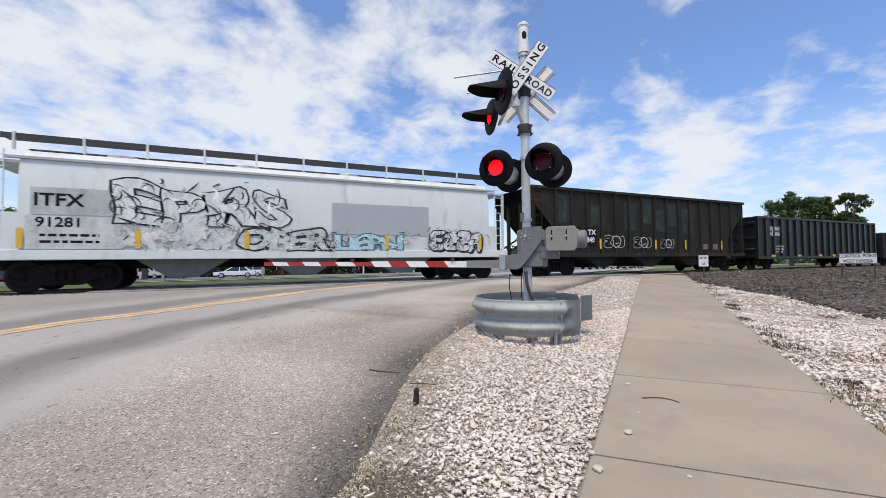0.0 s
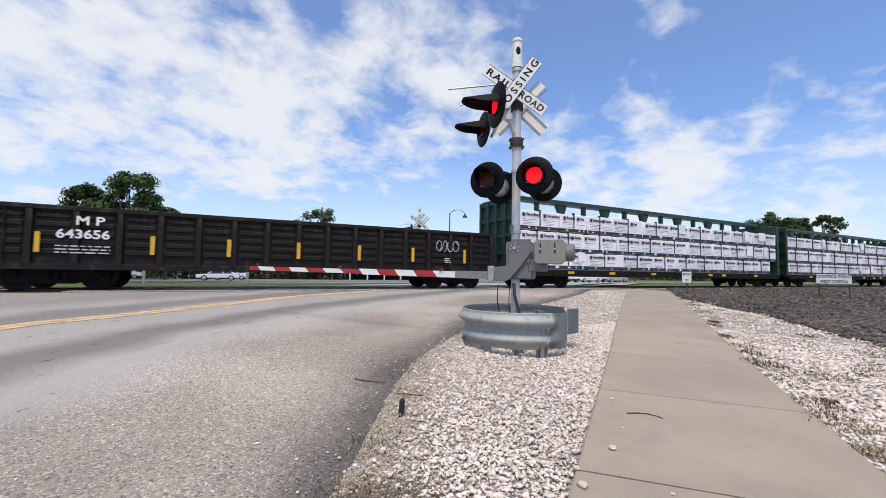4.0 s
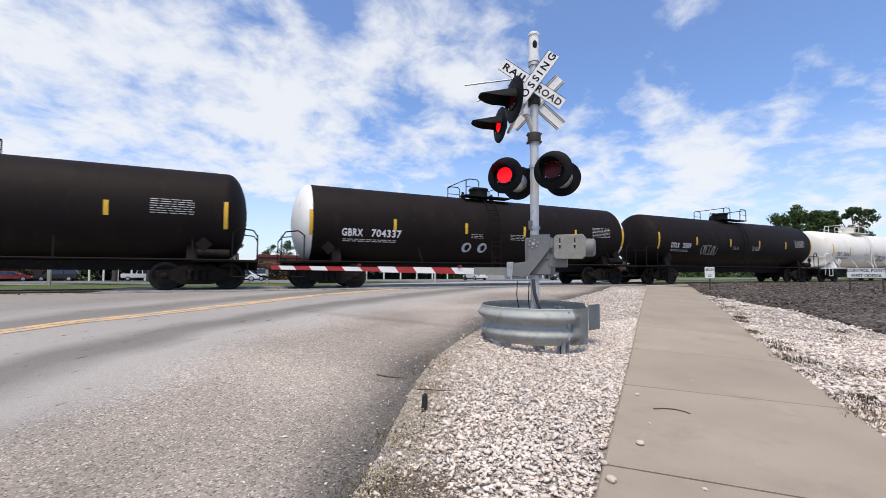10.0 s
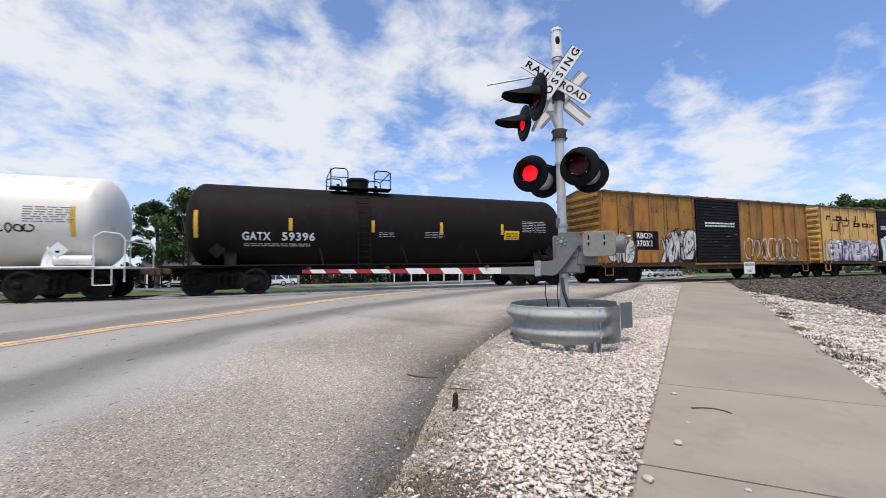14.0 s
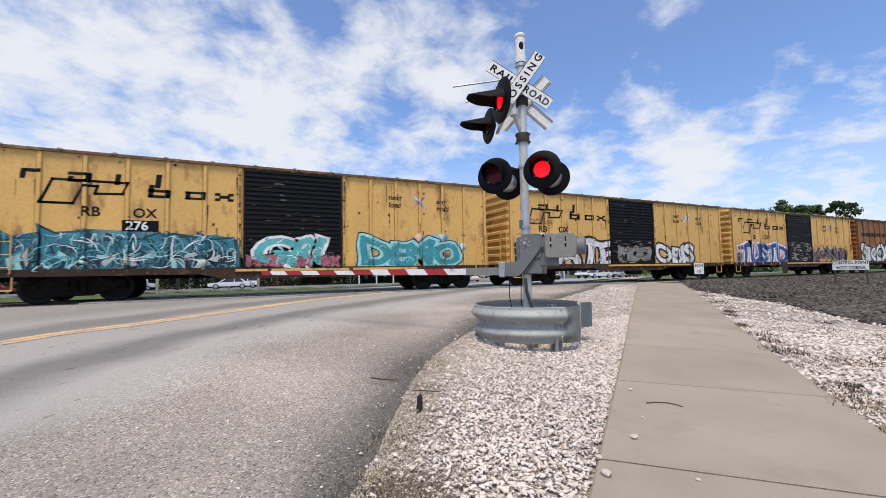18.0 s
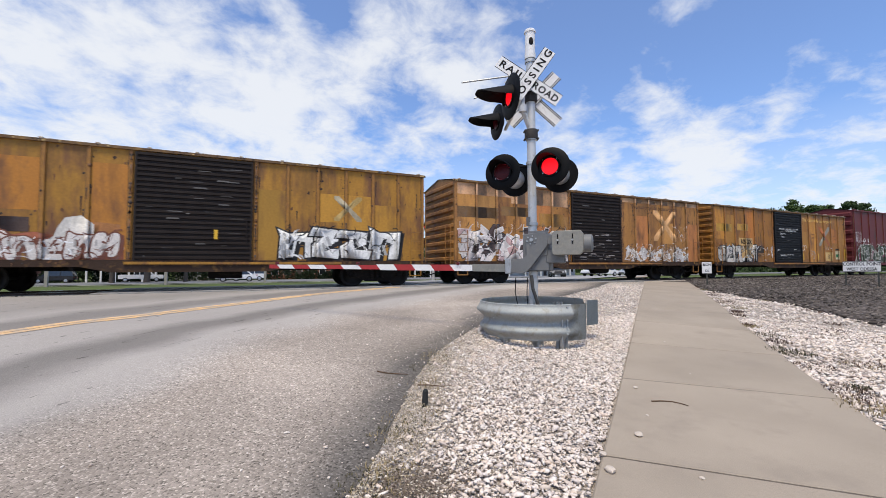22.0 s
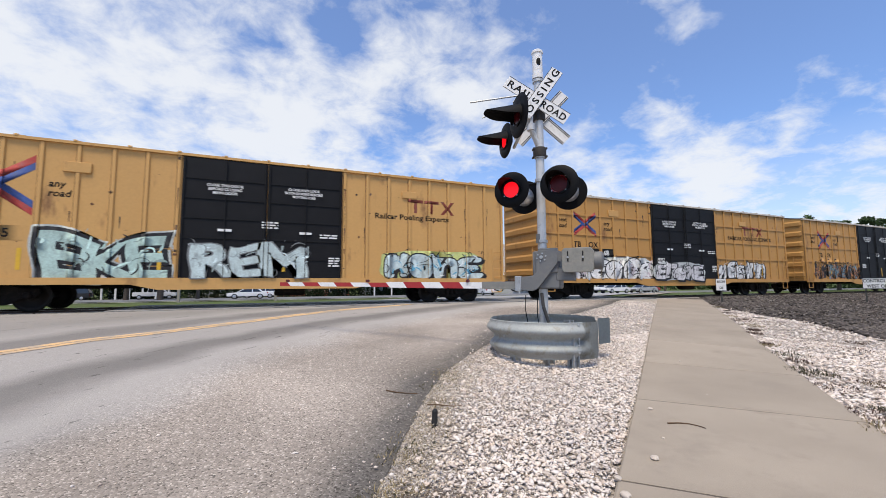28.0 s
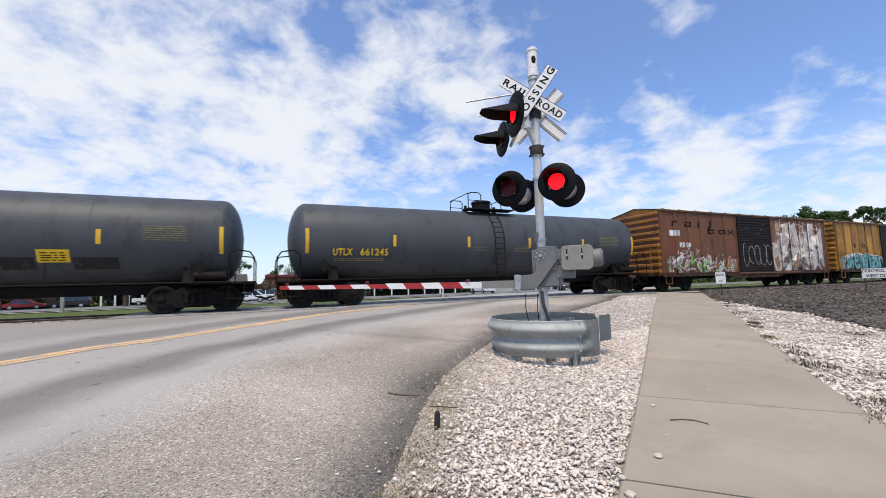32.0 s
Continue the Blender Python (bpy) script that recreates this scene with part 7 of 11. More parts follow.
GOLD = box_paint("yellow_boxcar_paint", (0.65, 0.388, 0.115), amount=0.26, vary=0.16)
# rusty sill paint, with the shade along the car's foot put into its dark base
SILL = paint("rusty_side_sill", (0.045, 0.028, 0.02), rough=0.8, vary=0.35, scale=2, spec=0.15, dirt=(0.20, 0.11, 0.04), dirt_amount=0.3)
GOLD2 = box_paint("faded_gold_boxcar_paint", (0.36, 0.175, 0.022), amount=0.5, vary=0.25, runs=0.95)
ORANGE = box_paint("orange_boxcar_paint", (0.32, 0.135, 0.02), amount=0.45, vary=0.22, runs=0.80)
BROWN = box_paint("rust_orange_boxcar_paint", (0.27, 0.095, 0.022), amount=0.4, vary=0.25, runs=0.80)
PEACH = box_paint("faded_peach_boxcar_paint", (0.37, 0.17, 0.04), amount=0.55, vary=0.25, runs=0.90)
TAN2 = box_paint("deep_tan_boxcar_paint", (0.455, 0.238, 0.066), amount=0.08, vary=0.08, runs=0.12)
TAN = box_paint("tan_yellow_boxcar_paint", (0.54, 0.305, 0.10), amount=0.08, vary=0.08, runs=0.12)
MAROON = box_paint("maroon_boxcar_paint", (0.108, 0.0135, 0.0145), rust=(0.06, 0.02, 0.018), amount=0.2, vary=0.12, runs=0.15)
DARKBROWN = box_paint("grimy_brown_boxcar_paint", (0.125, 0.055, 0.026), amount=0.4, vary=0.3, runs=0.80)
RUSTRED = box_paint("rust_red_boxcar_paint", (0.16, 0.058, 0.026), amount=0.4, vary=0.3, runs=0.80)
POSTS = {m.name: box_paint("rusty_posts_" + m.name, c, amount=0.7, vary=0.3, runs=1.1) for m, c in ((GOLD2, (0.33, 0.155, 0.025)), (ORANGE, (0.36, 0.15, 0.03)), (BROWN, (0.22, 0.085, 0.025)), (PEACH, (0.38, 0.18, 0.05)), (DARKBROWN, (0.12, 0.05, 0.025)), (RUSTRED, (0.16, 0.055, 0.025)))}
TINTS = {m.name: [box_paint("tint_%d_%s" % (k, m.name), tuple(v * f for v, f in zip(c, q)), amount=0.35, vary=0.22, runs=0.7) for k, q in enumerate(((1.15, 1.15, 1.1), (0.8, 0.85, 0.9), (1.05, 0.85, 0.9)))] for m, c in ((GOLD2, (0.40, 0.20, 0.027)), (ORANGE, (0.46, 0.20, 0.03)), (BROWN, (0.30, 0.115, 0.03)), (PEACH, (0.46, 0.22, 0.06)), (DARKBROWN, (0.125, 0.055, 0.026)), (RUSTRED, (0.16, 0.06, 0.028)))}
W_, K_ = (0.72, 0.72, 0.70), (0.012, 0.012, 0.014)


def fleet_boxcars():
    # 50 ft cars in the order in which they pass
    n50 = dict(eave=4.26, doors=1)
    c, h = boxcar(255.16, 270.34, 4.26, GOLD2, DOORBLACK, ROOFM, GOLD2, "faded gold boxcar with silver graffiti and a black door")
    board(c, -5.7, -4.1, 1.55, 2.45, STENCIL)
    words("lettering", "RBOX\n37032", 0.26, (-5.5, Y_L - 0.004, 2.1), WHITE, c, spacing=1.05)
    piece(c, -7.2, -5.8, 1.0, 2.3, (0.55, 0.54, 0.5), K_, 1, Y_L); piece(c, -4.0, -1.8, 1.0, 2.4, (0.58, 0.56, 0.54), K_, 2, Y_L)
    tag_lines(c, 2.0, 6.6, 1.0, 2.3, (0.72, 0.70, 0.66), 3, Y_L, 0.05, n=7); tag_lines(c, 2.0, 6.6, 1.0, 2.2, K_, 4, Y_L - 0.003, 0.04, n=6)
    bars(c, -1.0, 2.9, 2.2, 2, 0.08, WHITE, Y_D, 5)
    c, h = boxcar(271.78, 286.8, 4.26, GOLD, DOORBLACK, ROOFM, GOLD, "yellow boxcar with large black and white block graffiti")
    big_name(c, STENCIL); loop_emblem(c, STENCIL)
    piece(c, -7.2, -1.8, 0.95, 2.1, (0.62, 0.56, 0.55), (0.10, 0.12, 0.3), 11, Y_L, back=(0.5, 0.5, 0.52))
    board(c, 1.7, 7.2, 0.93, 1.35, spray((0.25, 0.38, 0.42)))
    word_graffiti(c, "IM", -1.35, 0.98, 1.3, W_, K_, Y_D, 1.15, spacing=0.9); word_graffiti(c, "USER", 2.3, 0.98, 1.15, W_, K_, Y_L, 1.0, spacing=0.95)
    slogan(c, STENCIL, 3.2, 5.0, 3.33, 0.16); cross_emblem(c, ((0.6, 0.6, 0.62), (0.55, 0.55, 0.6)), 4.55, 3.42, 0.5)
    tag_lines(c, 5.9, 7.0, 2.6, 3.1, (0.4, 0.05, 0.03), 12, Y_L, 0.03, n=4); bars(c, -1.3, 3.1, 1.9, 2, 0.08, WHITE, Y_D, 6)
    c, h = boxcar(288.06, 303.2, 4.26, GOLD2, DOORBLACK, ROOFM, GOLD2, "faded gold boxcar with white and pink graffiti")
    patches(c, -7.3, -1.8, 0.95, 2.3, [(0.6, 0.5, 0.5), (0.05, 0.05, 0.05), (0.35, 0.4, 0.42), (0.62, 0.58, 0.56)], 26, 20, Y_L)
    wild(c, -7.3, -1.7, 0.9, 2.35, [(0.66, 0.58, 0.57), (0.55, 0.36, 0.37), (0.03, 0.03, 0.03), (0.30, 0.36, 0.37), (0.5, 0.3, 0.12)], [K_, K_, W_], 21, Y_L - 0.001); board(c, -4.9, -3.95, 1.1, 2.25, spray((0.58, 0.38, 0.12)), Y_L - 0.012); board(c, -3.86, -3.0, 1.1, 2.25, spray((0.58, 0.38, 0.12)), Y_L - 0.012); wild(c, -2.9, -1.8, 1.0, 1.6, [(0.02, 0.02, 0.02)], [K_], 23, Y_L - 0.008, 6)
    words("lettering", "RB\n43", 0.26, (-4.6, Y_L - 0.0145, 1.95), STENCIL, c); words("lettering", "OX\n715", 0.26, (-3.8, Y_L - 0.0145, 1.95), STENCIL, c)
    bars(c, -4.6, 1.3, 1.4, 2, 0.05, STENCIL, Y_L - 0.0145, 4)
    wild(c, 1.9, 6.9, 0.95, 1.95, [(0.62, 0.5, 0.5), (0.5, 0.32, 0.33), (0.66, 0.62, 0.6), (0.35, 0.22, 0.1)], [K_, W_, K_], 22, Y_L); cross_emblem(c, ((0.6, 0.5, 0.3), (0.58, 0.48, 0.3)), 4.7, 2.75, 0.7)
    bars(c, -0.9, 3.3, 1.7, 2, 0.08, WHITE, Y_D, 7); strokes(c, -1.1, 1.0, 1.2, 1.75, [(0.55, 0.55, 0.53), W_], 40, 24, Y_D, 0.03, 0.45); strokes(c, -6.4, -5.1, 2.8, 3.6, [K_], 26, 25, Y_L - 0.002, 0.03, 0.4)
    c, h = boxcar(304.8, 320.1, 4.26, GOLD, DOORBLACK, ROOFM, GOLD, "yellow boxcar with teal graffiti and rusty streaks")
    big_name(c, STENCIL); loop_emblem(c, STENCIL)
    marks(c, "RB", "OX", -5.7, -4.5, 2.45, 0.27, STENCIL); board(c, -4.75, -3.85, 2.03, 2.36, STENCIL); words("lettering", "276", 0.25, (-4.65, Y_L - 0.004, 2.08), WHITE, c)
    piece(c, -7.3, -1.8, 0.9, 1.9, (0.03, 0.17, 0.22), (0.012, 0.04, 0.06), 31, Y_L, back=(0.025, 0.14, 0.20), shade=(0.02, 0.11, 0.15)); strokes(c, -7.3, -1.8, 0.92, 1.95, [(0.40, 0.62, 0.60), W_, (0.10, 0.40, 0.42)], 90, 37, Y_L - 0.019, 0.035, 0.7); wild(c, -7.3, -1.8, 0.9, 1.5, [(0.01, 0.02, 0.03), (0.02, 0.12, 0.16), (0.3, 0.55, 0.52), (0.45, 0.42, 0.4)], [K_, (0.3, 0.58, 0.56)], 36, Y_L - 0.008, 30)
    word_graffiti(c, "GRI", -1.3, 1.05, 0.85, (0.10, 0.42, 0.42), W_, Y_D, 1.25, lean=0.2); piece(c, -1.5, 1.5, 0.95, 1.35, (0.4, 0.12, 0.16), K_, 33, Y_D)
    word_graffiti(c, "DEMO", 2.2, 1.0, 0.85, (0.04, 0.27, 0.31), (0.30, 0.62, 0.60), Y_L, 1.3, lean=0.1, halo=K_); patches(c, 2.0, 6.6, 0.95, 2.2, [(0.5, 0.32, 0.25), (0.3, 0.45, 0.45)], 9, 34, Y_L, 0.5)
    slogan(c, STENCIL, 3.35, 5.35, 3.35); cross_emblem(c, ((0.55, 0.3, 0.3), (0.4, 0.42, 0.55)), 4.6, 3.43, 0.5)
    c, h = boxcar(321.3, 336.46, 4.26, GOLD, DOORBLACK, ROOFM, GOLD, "yellow boxcar with black and white graffiti and a black ribbed door")
    big_name(c, STENCIL); loop_emblem(c, STENCIL)
    marks(c, "RB", "OX", -6.0, -4.85, 2.42, 0.27, STENCIL)
    board(c, -6.1, -5.3, 2.0, 2.36, spray(W_)); board(c, -4.95, -3.95, 2.0, 2.36, spray(W_)); words("lettering", "34", 0.25, (-5.85, Y_L - 0.004, 2.06), STENCIL, c); words("lettering", "295", 0.25, (-4.85, Y_L - 0.004, 2.06), STENCIL, c)
    word_graffiti(c, "STATE", -7.2, 0.90, 1.15, (0.66, 0.63, 0.64), K_, Y_L, 1.32, spacing=0.95); patches(c, -7.3, -1.8, 0.9, 2.1, [(0.6, 0.6, 0.6), (0.66, 0.6, 0.6)], 12, 41, Y_L)
    word_graffiti(c, "OBIS", 1.75, 1.0, 0.86, W_, K_, Y_L, 1.28, spacing=0.95)
    word_graffiti(c, "MOO", -1.1, 1.15, 0.6, (0.20, 0.24, 0.24), (0.30, 0.18, 0.12), Y_D, 1.2); smears(c, -1.45, 1.45, 0.95, 2.1, [(0.02, 0.02, 0.02), (0.30, 0.32, 0.30), (0.12, 0.13, 0.10)], 90, 44, Y_D - 0.009); slogan(c, STENCIL, 3.3, 5.25, 3.35); cross_emblem(c, ((0.62, 0.62, 0.64), (0.55, 0.55, 0.62)), 4.45, 3.45, 0.5)
    tag_lines(c, -6.9, -5.3, 2.75, 3.0, (0.2, 0.1, 0.03), 43, Y_L - 0.002, 0.03, n=5)
    c, h = boxcar(337.64, 353.0, 4.26, GOLD, DOORBLACK, ROOFM, GOLD, "yellow boxcar with blue and white graffiti and a rusty sill")
    big_name(c, STENCIL); loop_emblem(c, STENCIL); marks(c, "RB", "OX", -5.6, -4.3, 2.42, 0.25, STENCIL)
    patches(c, -7.3, -1.6, 0.9, 2.0, [(0.02, 0.06, 0.2), (0.62, 0.62, 0.64)], 10, 50, Y_L); word_graffiti(c, "TUSTO", -7.0, 0.95, 1.1, (0.02, 0.07, 0.24), W_, Y_L - 0.004, 1.2, halo=(0.5, 0.22, 0.25))
    wild(c, 1.7, 6.9, 0.95, 2.0, [(0.16, 0.09, 0.075), (0.2, 0.12, 0.10), (0.10, 0.06, 0.06), (0.05, 0.05, 0.11)], [K_, (0.45, 0.38, 0.34), K_], 52, Y_L); slogan(c, STENCIL, 3.4, 5.25, 3.3); cross_emblem(c, ((0.45, 0.2, 0.15), (0.35, 0.35, 0.5)), 4.5, 3.4, 0.45)
    smears(c, -1.45, 1.45, 1.0, 2.3, [(0.55, 0.52, 0.48), (0.40, 0.36, 0.30), (0.2, 0.14, 0.1)], 110, 53, Y_D)
    c, h = boxcar(354.2, 369.6, 4.26, BROWN, DOORBROWN, ROOFM, BROWN, "rust-brown boxcar with white graffiti and a painted-out name")
    board(c, -7.0, -2.2, 2.9, 3.2, spray((0.10, 0.05, 0.025))); patches(c, -7.3, -1.7, 0.95, 2.1, [(0.6, 0.6, 0.58), (0.25, 0.4, 0.42)], 12, 60, Y_L)
    word_graffiti(c, "SKOT", -7.2, 0.95, 1.15, W_, K_, Y_L - 0.004, 1.5); word_graffiti(c, "MINK", 2.0, 0.98, 0.85, W_, K_, Y_L - 0.004, 1.35); patches(c, 1.7, 6.8, 0.95, 2.0, [(0.03, 0.16, 0.17), (0.5, 0.5, 0.5), (0.1, 0.3, 0.35)], 9, 61, Y_L)
    board(c, -0.6, 0.75, 1.15, 1.85, spray((0.55, 0.56, 0.53)), Y_D); words("lettering", "No Door", 0.20, (-0.5, Y_D - 0.003, 1.58), STENCIL, c); bars(c, -0.4, 1.3, 1.0, 1, 0.13, STENCIL, Y_D - 0.003, 8); smears(c, -1.45, 1.45, 0.95, 2.1, [(0.5, 0.52, 0.5), (0.10, 0.22, 0.2), (0.3, 0.3, 0.28)], 110, 62, Y_D - 0.001)
    cross_emblem(c, ((0.5, 0.25, 0.12), (0.5, 0.25, 0.12)), 4.7, 2.9, 1.6); words("lettering", "The nationwide boxcar pool", 0.2, (1.9, Y_L, 3.72), spray((0.08, 0.04, 0.02)), c, shear=0.2, sx=1.15)
    c, h = boxcar(370.8, 386.1, 4.26, GOLD2, DOORBROWN, ROOFM, GOLD2, "faded gold boxcar with white graffiti and a brown ribbed door")
    patches(c, -7.3, -1.8, 0.95, 2.2, [(0.58, 0.55, 0.5), (0.2, 0.06, 0.03), (0.35, 0.15, 0.05), (0.12, 0.05, 0.03)], 16, 70, Y_L); board(c, -5.2, -3.9, 1.7, 2.1, spray((0.08, 0.05, 0.04)), Y_L - 0.003)
    piece(c, -7.3, -2.0, 0.95, 1.7, (0.62, 0.58, 0.54), (0.15, 0.05, 0.03), 71, Y_L - 0.004); piece(c, 2.4, 6.4, 0.98, 2.0, W_, K_, 72, Y_L, n=4)
    cross_emblem(c, ((0.40, 0.28, 0.1), (0.35, 0.30, 0.2)), 4.7, 2.8, 0.9); board(c, 0.5, 0.6, 1.6, 1.9, YTAPE, Y_D)
    c, h = boxcar(387.4, 402.74, 4.26, PEACH, DOORBROWN, ROOFM, PEACH, "peach boxcar patched with brown paint and white graffiti")
    for x0, x1, z0, z1, col in ((-7.5, -4.9, 3.70, 4.16, (0.62, 0.36, 0.20)), (-4.9, -1.75, 3.45, 4.16, (0.60, 0.35, 0.19)), (-7.5, -5.6, 2.75, 3.2, (0.16, 0.09, 0.04)), (-5.4, -3.6, 2.9, 3.3, (0.20, 0.11, 0.04)), (-3.4, -2.0, 2.5, 3.1, (0.34, 0.17, 0.04)), (1.75, 7.5, 3.95, 4.16, (0.58, 0.34, 0.18))):
        board(c, x0, x1, z0, z1, spray(col))
    words("lettering", "The nationwide boxcar pool", 0.2, (2.3, Y_L, 3.66), spray((0.12, 0.055, 0.02)), c, shear=0.2, sx=1.1)
    strokes(c, 5.4, 6.6, 1.9, 2.9, [K_, W_, (0.5, 0.3, 0.2)], 26, 84, Y_L - 0.002, 0.03, 0.3); smears(c, -1.3, 1.4, 1.0, 2.3, [(0.30, 0.27, 0.26), (0.16, 0.14, 0.13)], 40, 85, Y_D)
    wild(c, -7.4, -1.9, 0.95, 2.35, [(0.66, 0.60, 0.58), (0.5, 0.33, 0.32), (0.62, 0.57, 0.54), (0.06, 0.04, 0.04)], [K_, W_], 82, Y_L - 0.004); wild(c, 2.0, 6.6, 0.97, 1.75, [(0.62, 0.58, 0.54), (0.55, 0.5, 0.46), (0.40, 0.24, 0.12)], [(0.1, 0.05, 0.03), W_], 83, Y_L - 0.004); cross_emblem(c, ((0.6, 0.33, 0.14), (0.62, 0.34, 0.14)), 4.9, 2.85, 1.6)
    c, h = boxcar(404.1, 419.43, 4.26, ORANGE, DOORBLACK, ROOFM, ORANGE, "orange boxcar with a crossed-arrow emblem and pale graffiti")
    board(c, -7.4, -5.9, 2.75, 3.2, spray((0.46, 0.25, 0.04))); board(c, -5.4, -4.3, 2.85, 3.25, spray((0.44, 0.24, 0.05))); strokes(c, -7.4, -1.8, 1.0, 2.0, [W_, K_, (0.4, 0.3, 0.2)], 70, 92, Y_L - 0.0125, 0.045, 0.5); piece(c, -7.3, -3.6, 0.95, 1.9, (0.6, 0.56, 0.5), K_, 91, Y_L - 0.004); board(c, -5.3, -3.9, 1.2, 2.4, spray((0.58, 0.36, 0.14)), Y_L - 0.008)
    words("lettering", "RB OX\n371", 0.26, (-5.1, Y_L - 0.011, 2.05), STENCIL, c); cross_emblem(c, ((0.27, 0.25, 0.20), (0.34, 0.105, 0.03)), 4.73, 2.75, 1.35)
    words("lettering", "The nationwide boxcar pool", 0.2, (1.9, Y_L, 3.72), spray((0.64, 0.40, 0.10)), c, shear=0.2, sx=1.15); slogan(c, spray((0.16, 0.07, 0.02)), 3.0, 6.0, 2.7, 0.16)
    board(c, 4.79, 5.71, 1.05, 1.65, spray((0.55, 0.36, 0.14)), Y_L - 0.003); tag_lines(c, 1.74, 2.3, 1.69, 2.1, W_, 93, Y_L, 0.03, n=2)
    words("lettering", "CLOSE AND LOCK DOORS\nBEFORE MOVING CAR", 0.085, (-0.38, Y_D, 3.05), PRINT, c)
    for x0, x1, z0, z1 in ((-1.16, -0.52, 3.05, 3.13), (-1.02, -0.44, 2.70, 2.90), (-1.1, -0.38, 1.33, 1.43)):
        for a, b, e, f in ((x0, x1, z0, z0 + 0.014), (x0, x1, z1 - 0.014, z1), (x0, x0 + 0.014, z0, z1), (x1 - 0.014, x1, z0, z1)):
            board(c, a, b, e, f, PRINT, Y_D)
        bars(c, x0 + 0.05, (z0 + z1) / 2 - 0.018, x1 - x0 - 0.1, 1, 0.035, PRINT, Y_D, 94)
    board(c, -0.88, -0.58, 2.54, 2.59, PRINT, Y_D); bars(c, -0.3, 1.40, 0.75, 1, 0.04, PRINT, Y_D, 95); bars(c, -1.4, 1.72, 0.28, 2, 0.04, PRINT, Y_D, 96); bars(c, 0.5, 1.75, 0.35, 1, 0.03, PRINT, Y_D, 97)
    strokes(c, 2.7, 3.5, 1.15, 1.75, [(0.30, 0.26, 0.25), (0.45, 0.40, 0.38)], 26, 98, Y_L - 0.002, 0.03, 0.3); strokes(c, 4.75, 5.7, 1.7, 2.05, [W_], 12, 99, Y_L - 0.006, 0.03, 0.3)
    for x, z0, z1 in ((1.91, 1.07, 1.53), (3.83, 1.07, 1.54), (7.52, 1.03, 1.9)):
        board(c, x - 0.055, x + 0.055, z0, z1, YTAPE, Y_L - 0.004)
    board(c, 6.17, 6.64, 1.15, 1.75, spray((0.55, 0.48, 0.30)), Y_L - 0.003); board(c, 6.23, 6.58, 1.3, 1.52, spray((0.03, 0.14, 0.06)), Y_L - 0.006); board(c, 6.2, 6.56, 1.8, 1.92, spray((0.03, 0.03, 0.03)), Y_L - 0.003)
    bars(c, 5.15, 1.5, 0.25, 5, 0.03, STENCIL, Y_L - 0.006, 90, pitch=2.6); board(c, -3.37, -2.73, 1.52, 1.92, spray((0.03, 0.022, 0.016)), Y_L - 0.006)
    # maroon 60 ft car
    c, h = boxcar(420.85, 439.1, 4.88, MAROON, MAROON, MAROON, MAROON, "tall maroon boxcar with a large white graffiti word", post_gap=1.1, post_w=0.07, plug=True, door_w=3.6)
    patches(c, -9.0, -2.0, 0.9, 2.3, [(0.04, 0.07, 0.03), (0.30, 0.32, 0.28), (0.03, 0.05, 0.03)], 18, 100, Y_L, 0.8); wild(c, -9.0, -1.9, 0.9, 2.05, [(0.035, 0.06, 0.03), (0.05, 0.085, 0.045), (0.025, 0.04, 0.025), (0.22, 0.06, 0.11)], [(0.62, 0.6, 0.55), (0.03, 0.04, 0.03)], 101, Y_L - 0.003, 40)
    patches(c, 2.4, 7.6, 0.95, 1.9, [(0.14, 0.15, 0.12), (0.2, 0.2, 0.17)], 8, 102, Y_L, 0.6); word_graffiti(c, "CaeR", 1.95, 1.05, 1.25, (0.62, 0.56, 0.54), K_, Y_L - 0.004, 1.62, spacing=0.92, halo=(0.16, 0.15, 0.14)); strokes(c, 2.0, 7.0, 1.0, 1.5, [(0.30, 0.30, 0.22), (0.22, 0.24, 0.17), (0.5, 0.46, 0.42)], 60, 107, Y_L - 0.0105, 0.10, 0.5); wild(c, -1.75, 0.2, 0.95, 2.0, [(0.035, 0.06, 0.03), (0.03, 0.012, 0.012), (0.22, 0.06, 0.11)], [(0.62, 0.6, 0.55), K_], 108, Y_POST - 0.042, 12); strokes(c, -9.0, -1.9, 0.95, 2.5, [(0.64, 0.62, 0.58)], 60, 109, Y_L - 0.0105, 0.05, 0.8)
    tag_lines(c, -9.0, -8.0, 2.4, 3.3, (0.6, 0.58, 0.55), 103, Y_L, 0.03, n=5); words("lettering", "AO   K\n111 526", 0.27, (-7.9, Y_L, 2.5), WHITE, c)
    words("lettering", "CLOSE AND LOCK\nBOTH DOORS BEFORE\nMOVING CAR", 0.085, (1.0, Y_POST - 0.045, 3.3), WHITE, c, align="CENTER"); bars(c, 7.3, 2.9, 0.7, 5, 0.06, WHITE, Y_L, 105); bars(c, -1.7, 2.6, 0.35, 3, 0.12, WHITE, Y_L - 0.004, 106)
    part("hatch_plate", boxm(4.9, 5.9, Y_BODY - 0.03, Y_BODY, 3.95, 4.4, 0.01), MAROON, c)
    c, h = boxcar(441.05, 456.24, 4.26, GOLD, DOORBLACK, ROOFM, GOLD, "yellow boxcar with a black-painted door gap and mixed graffiti")
    big_name(c, STENCIL); loop_emblem(c, STENCIL); marks(c, "AB", "OX", -5.75, -4.5, 2.45, 0.27, STENCIL, ("52", "258"), 2.05)
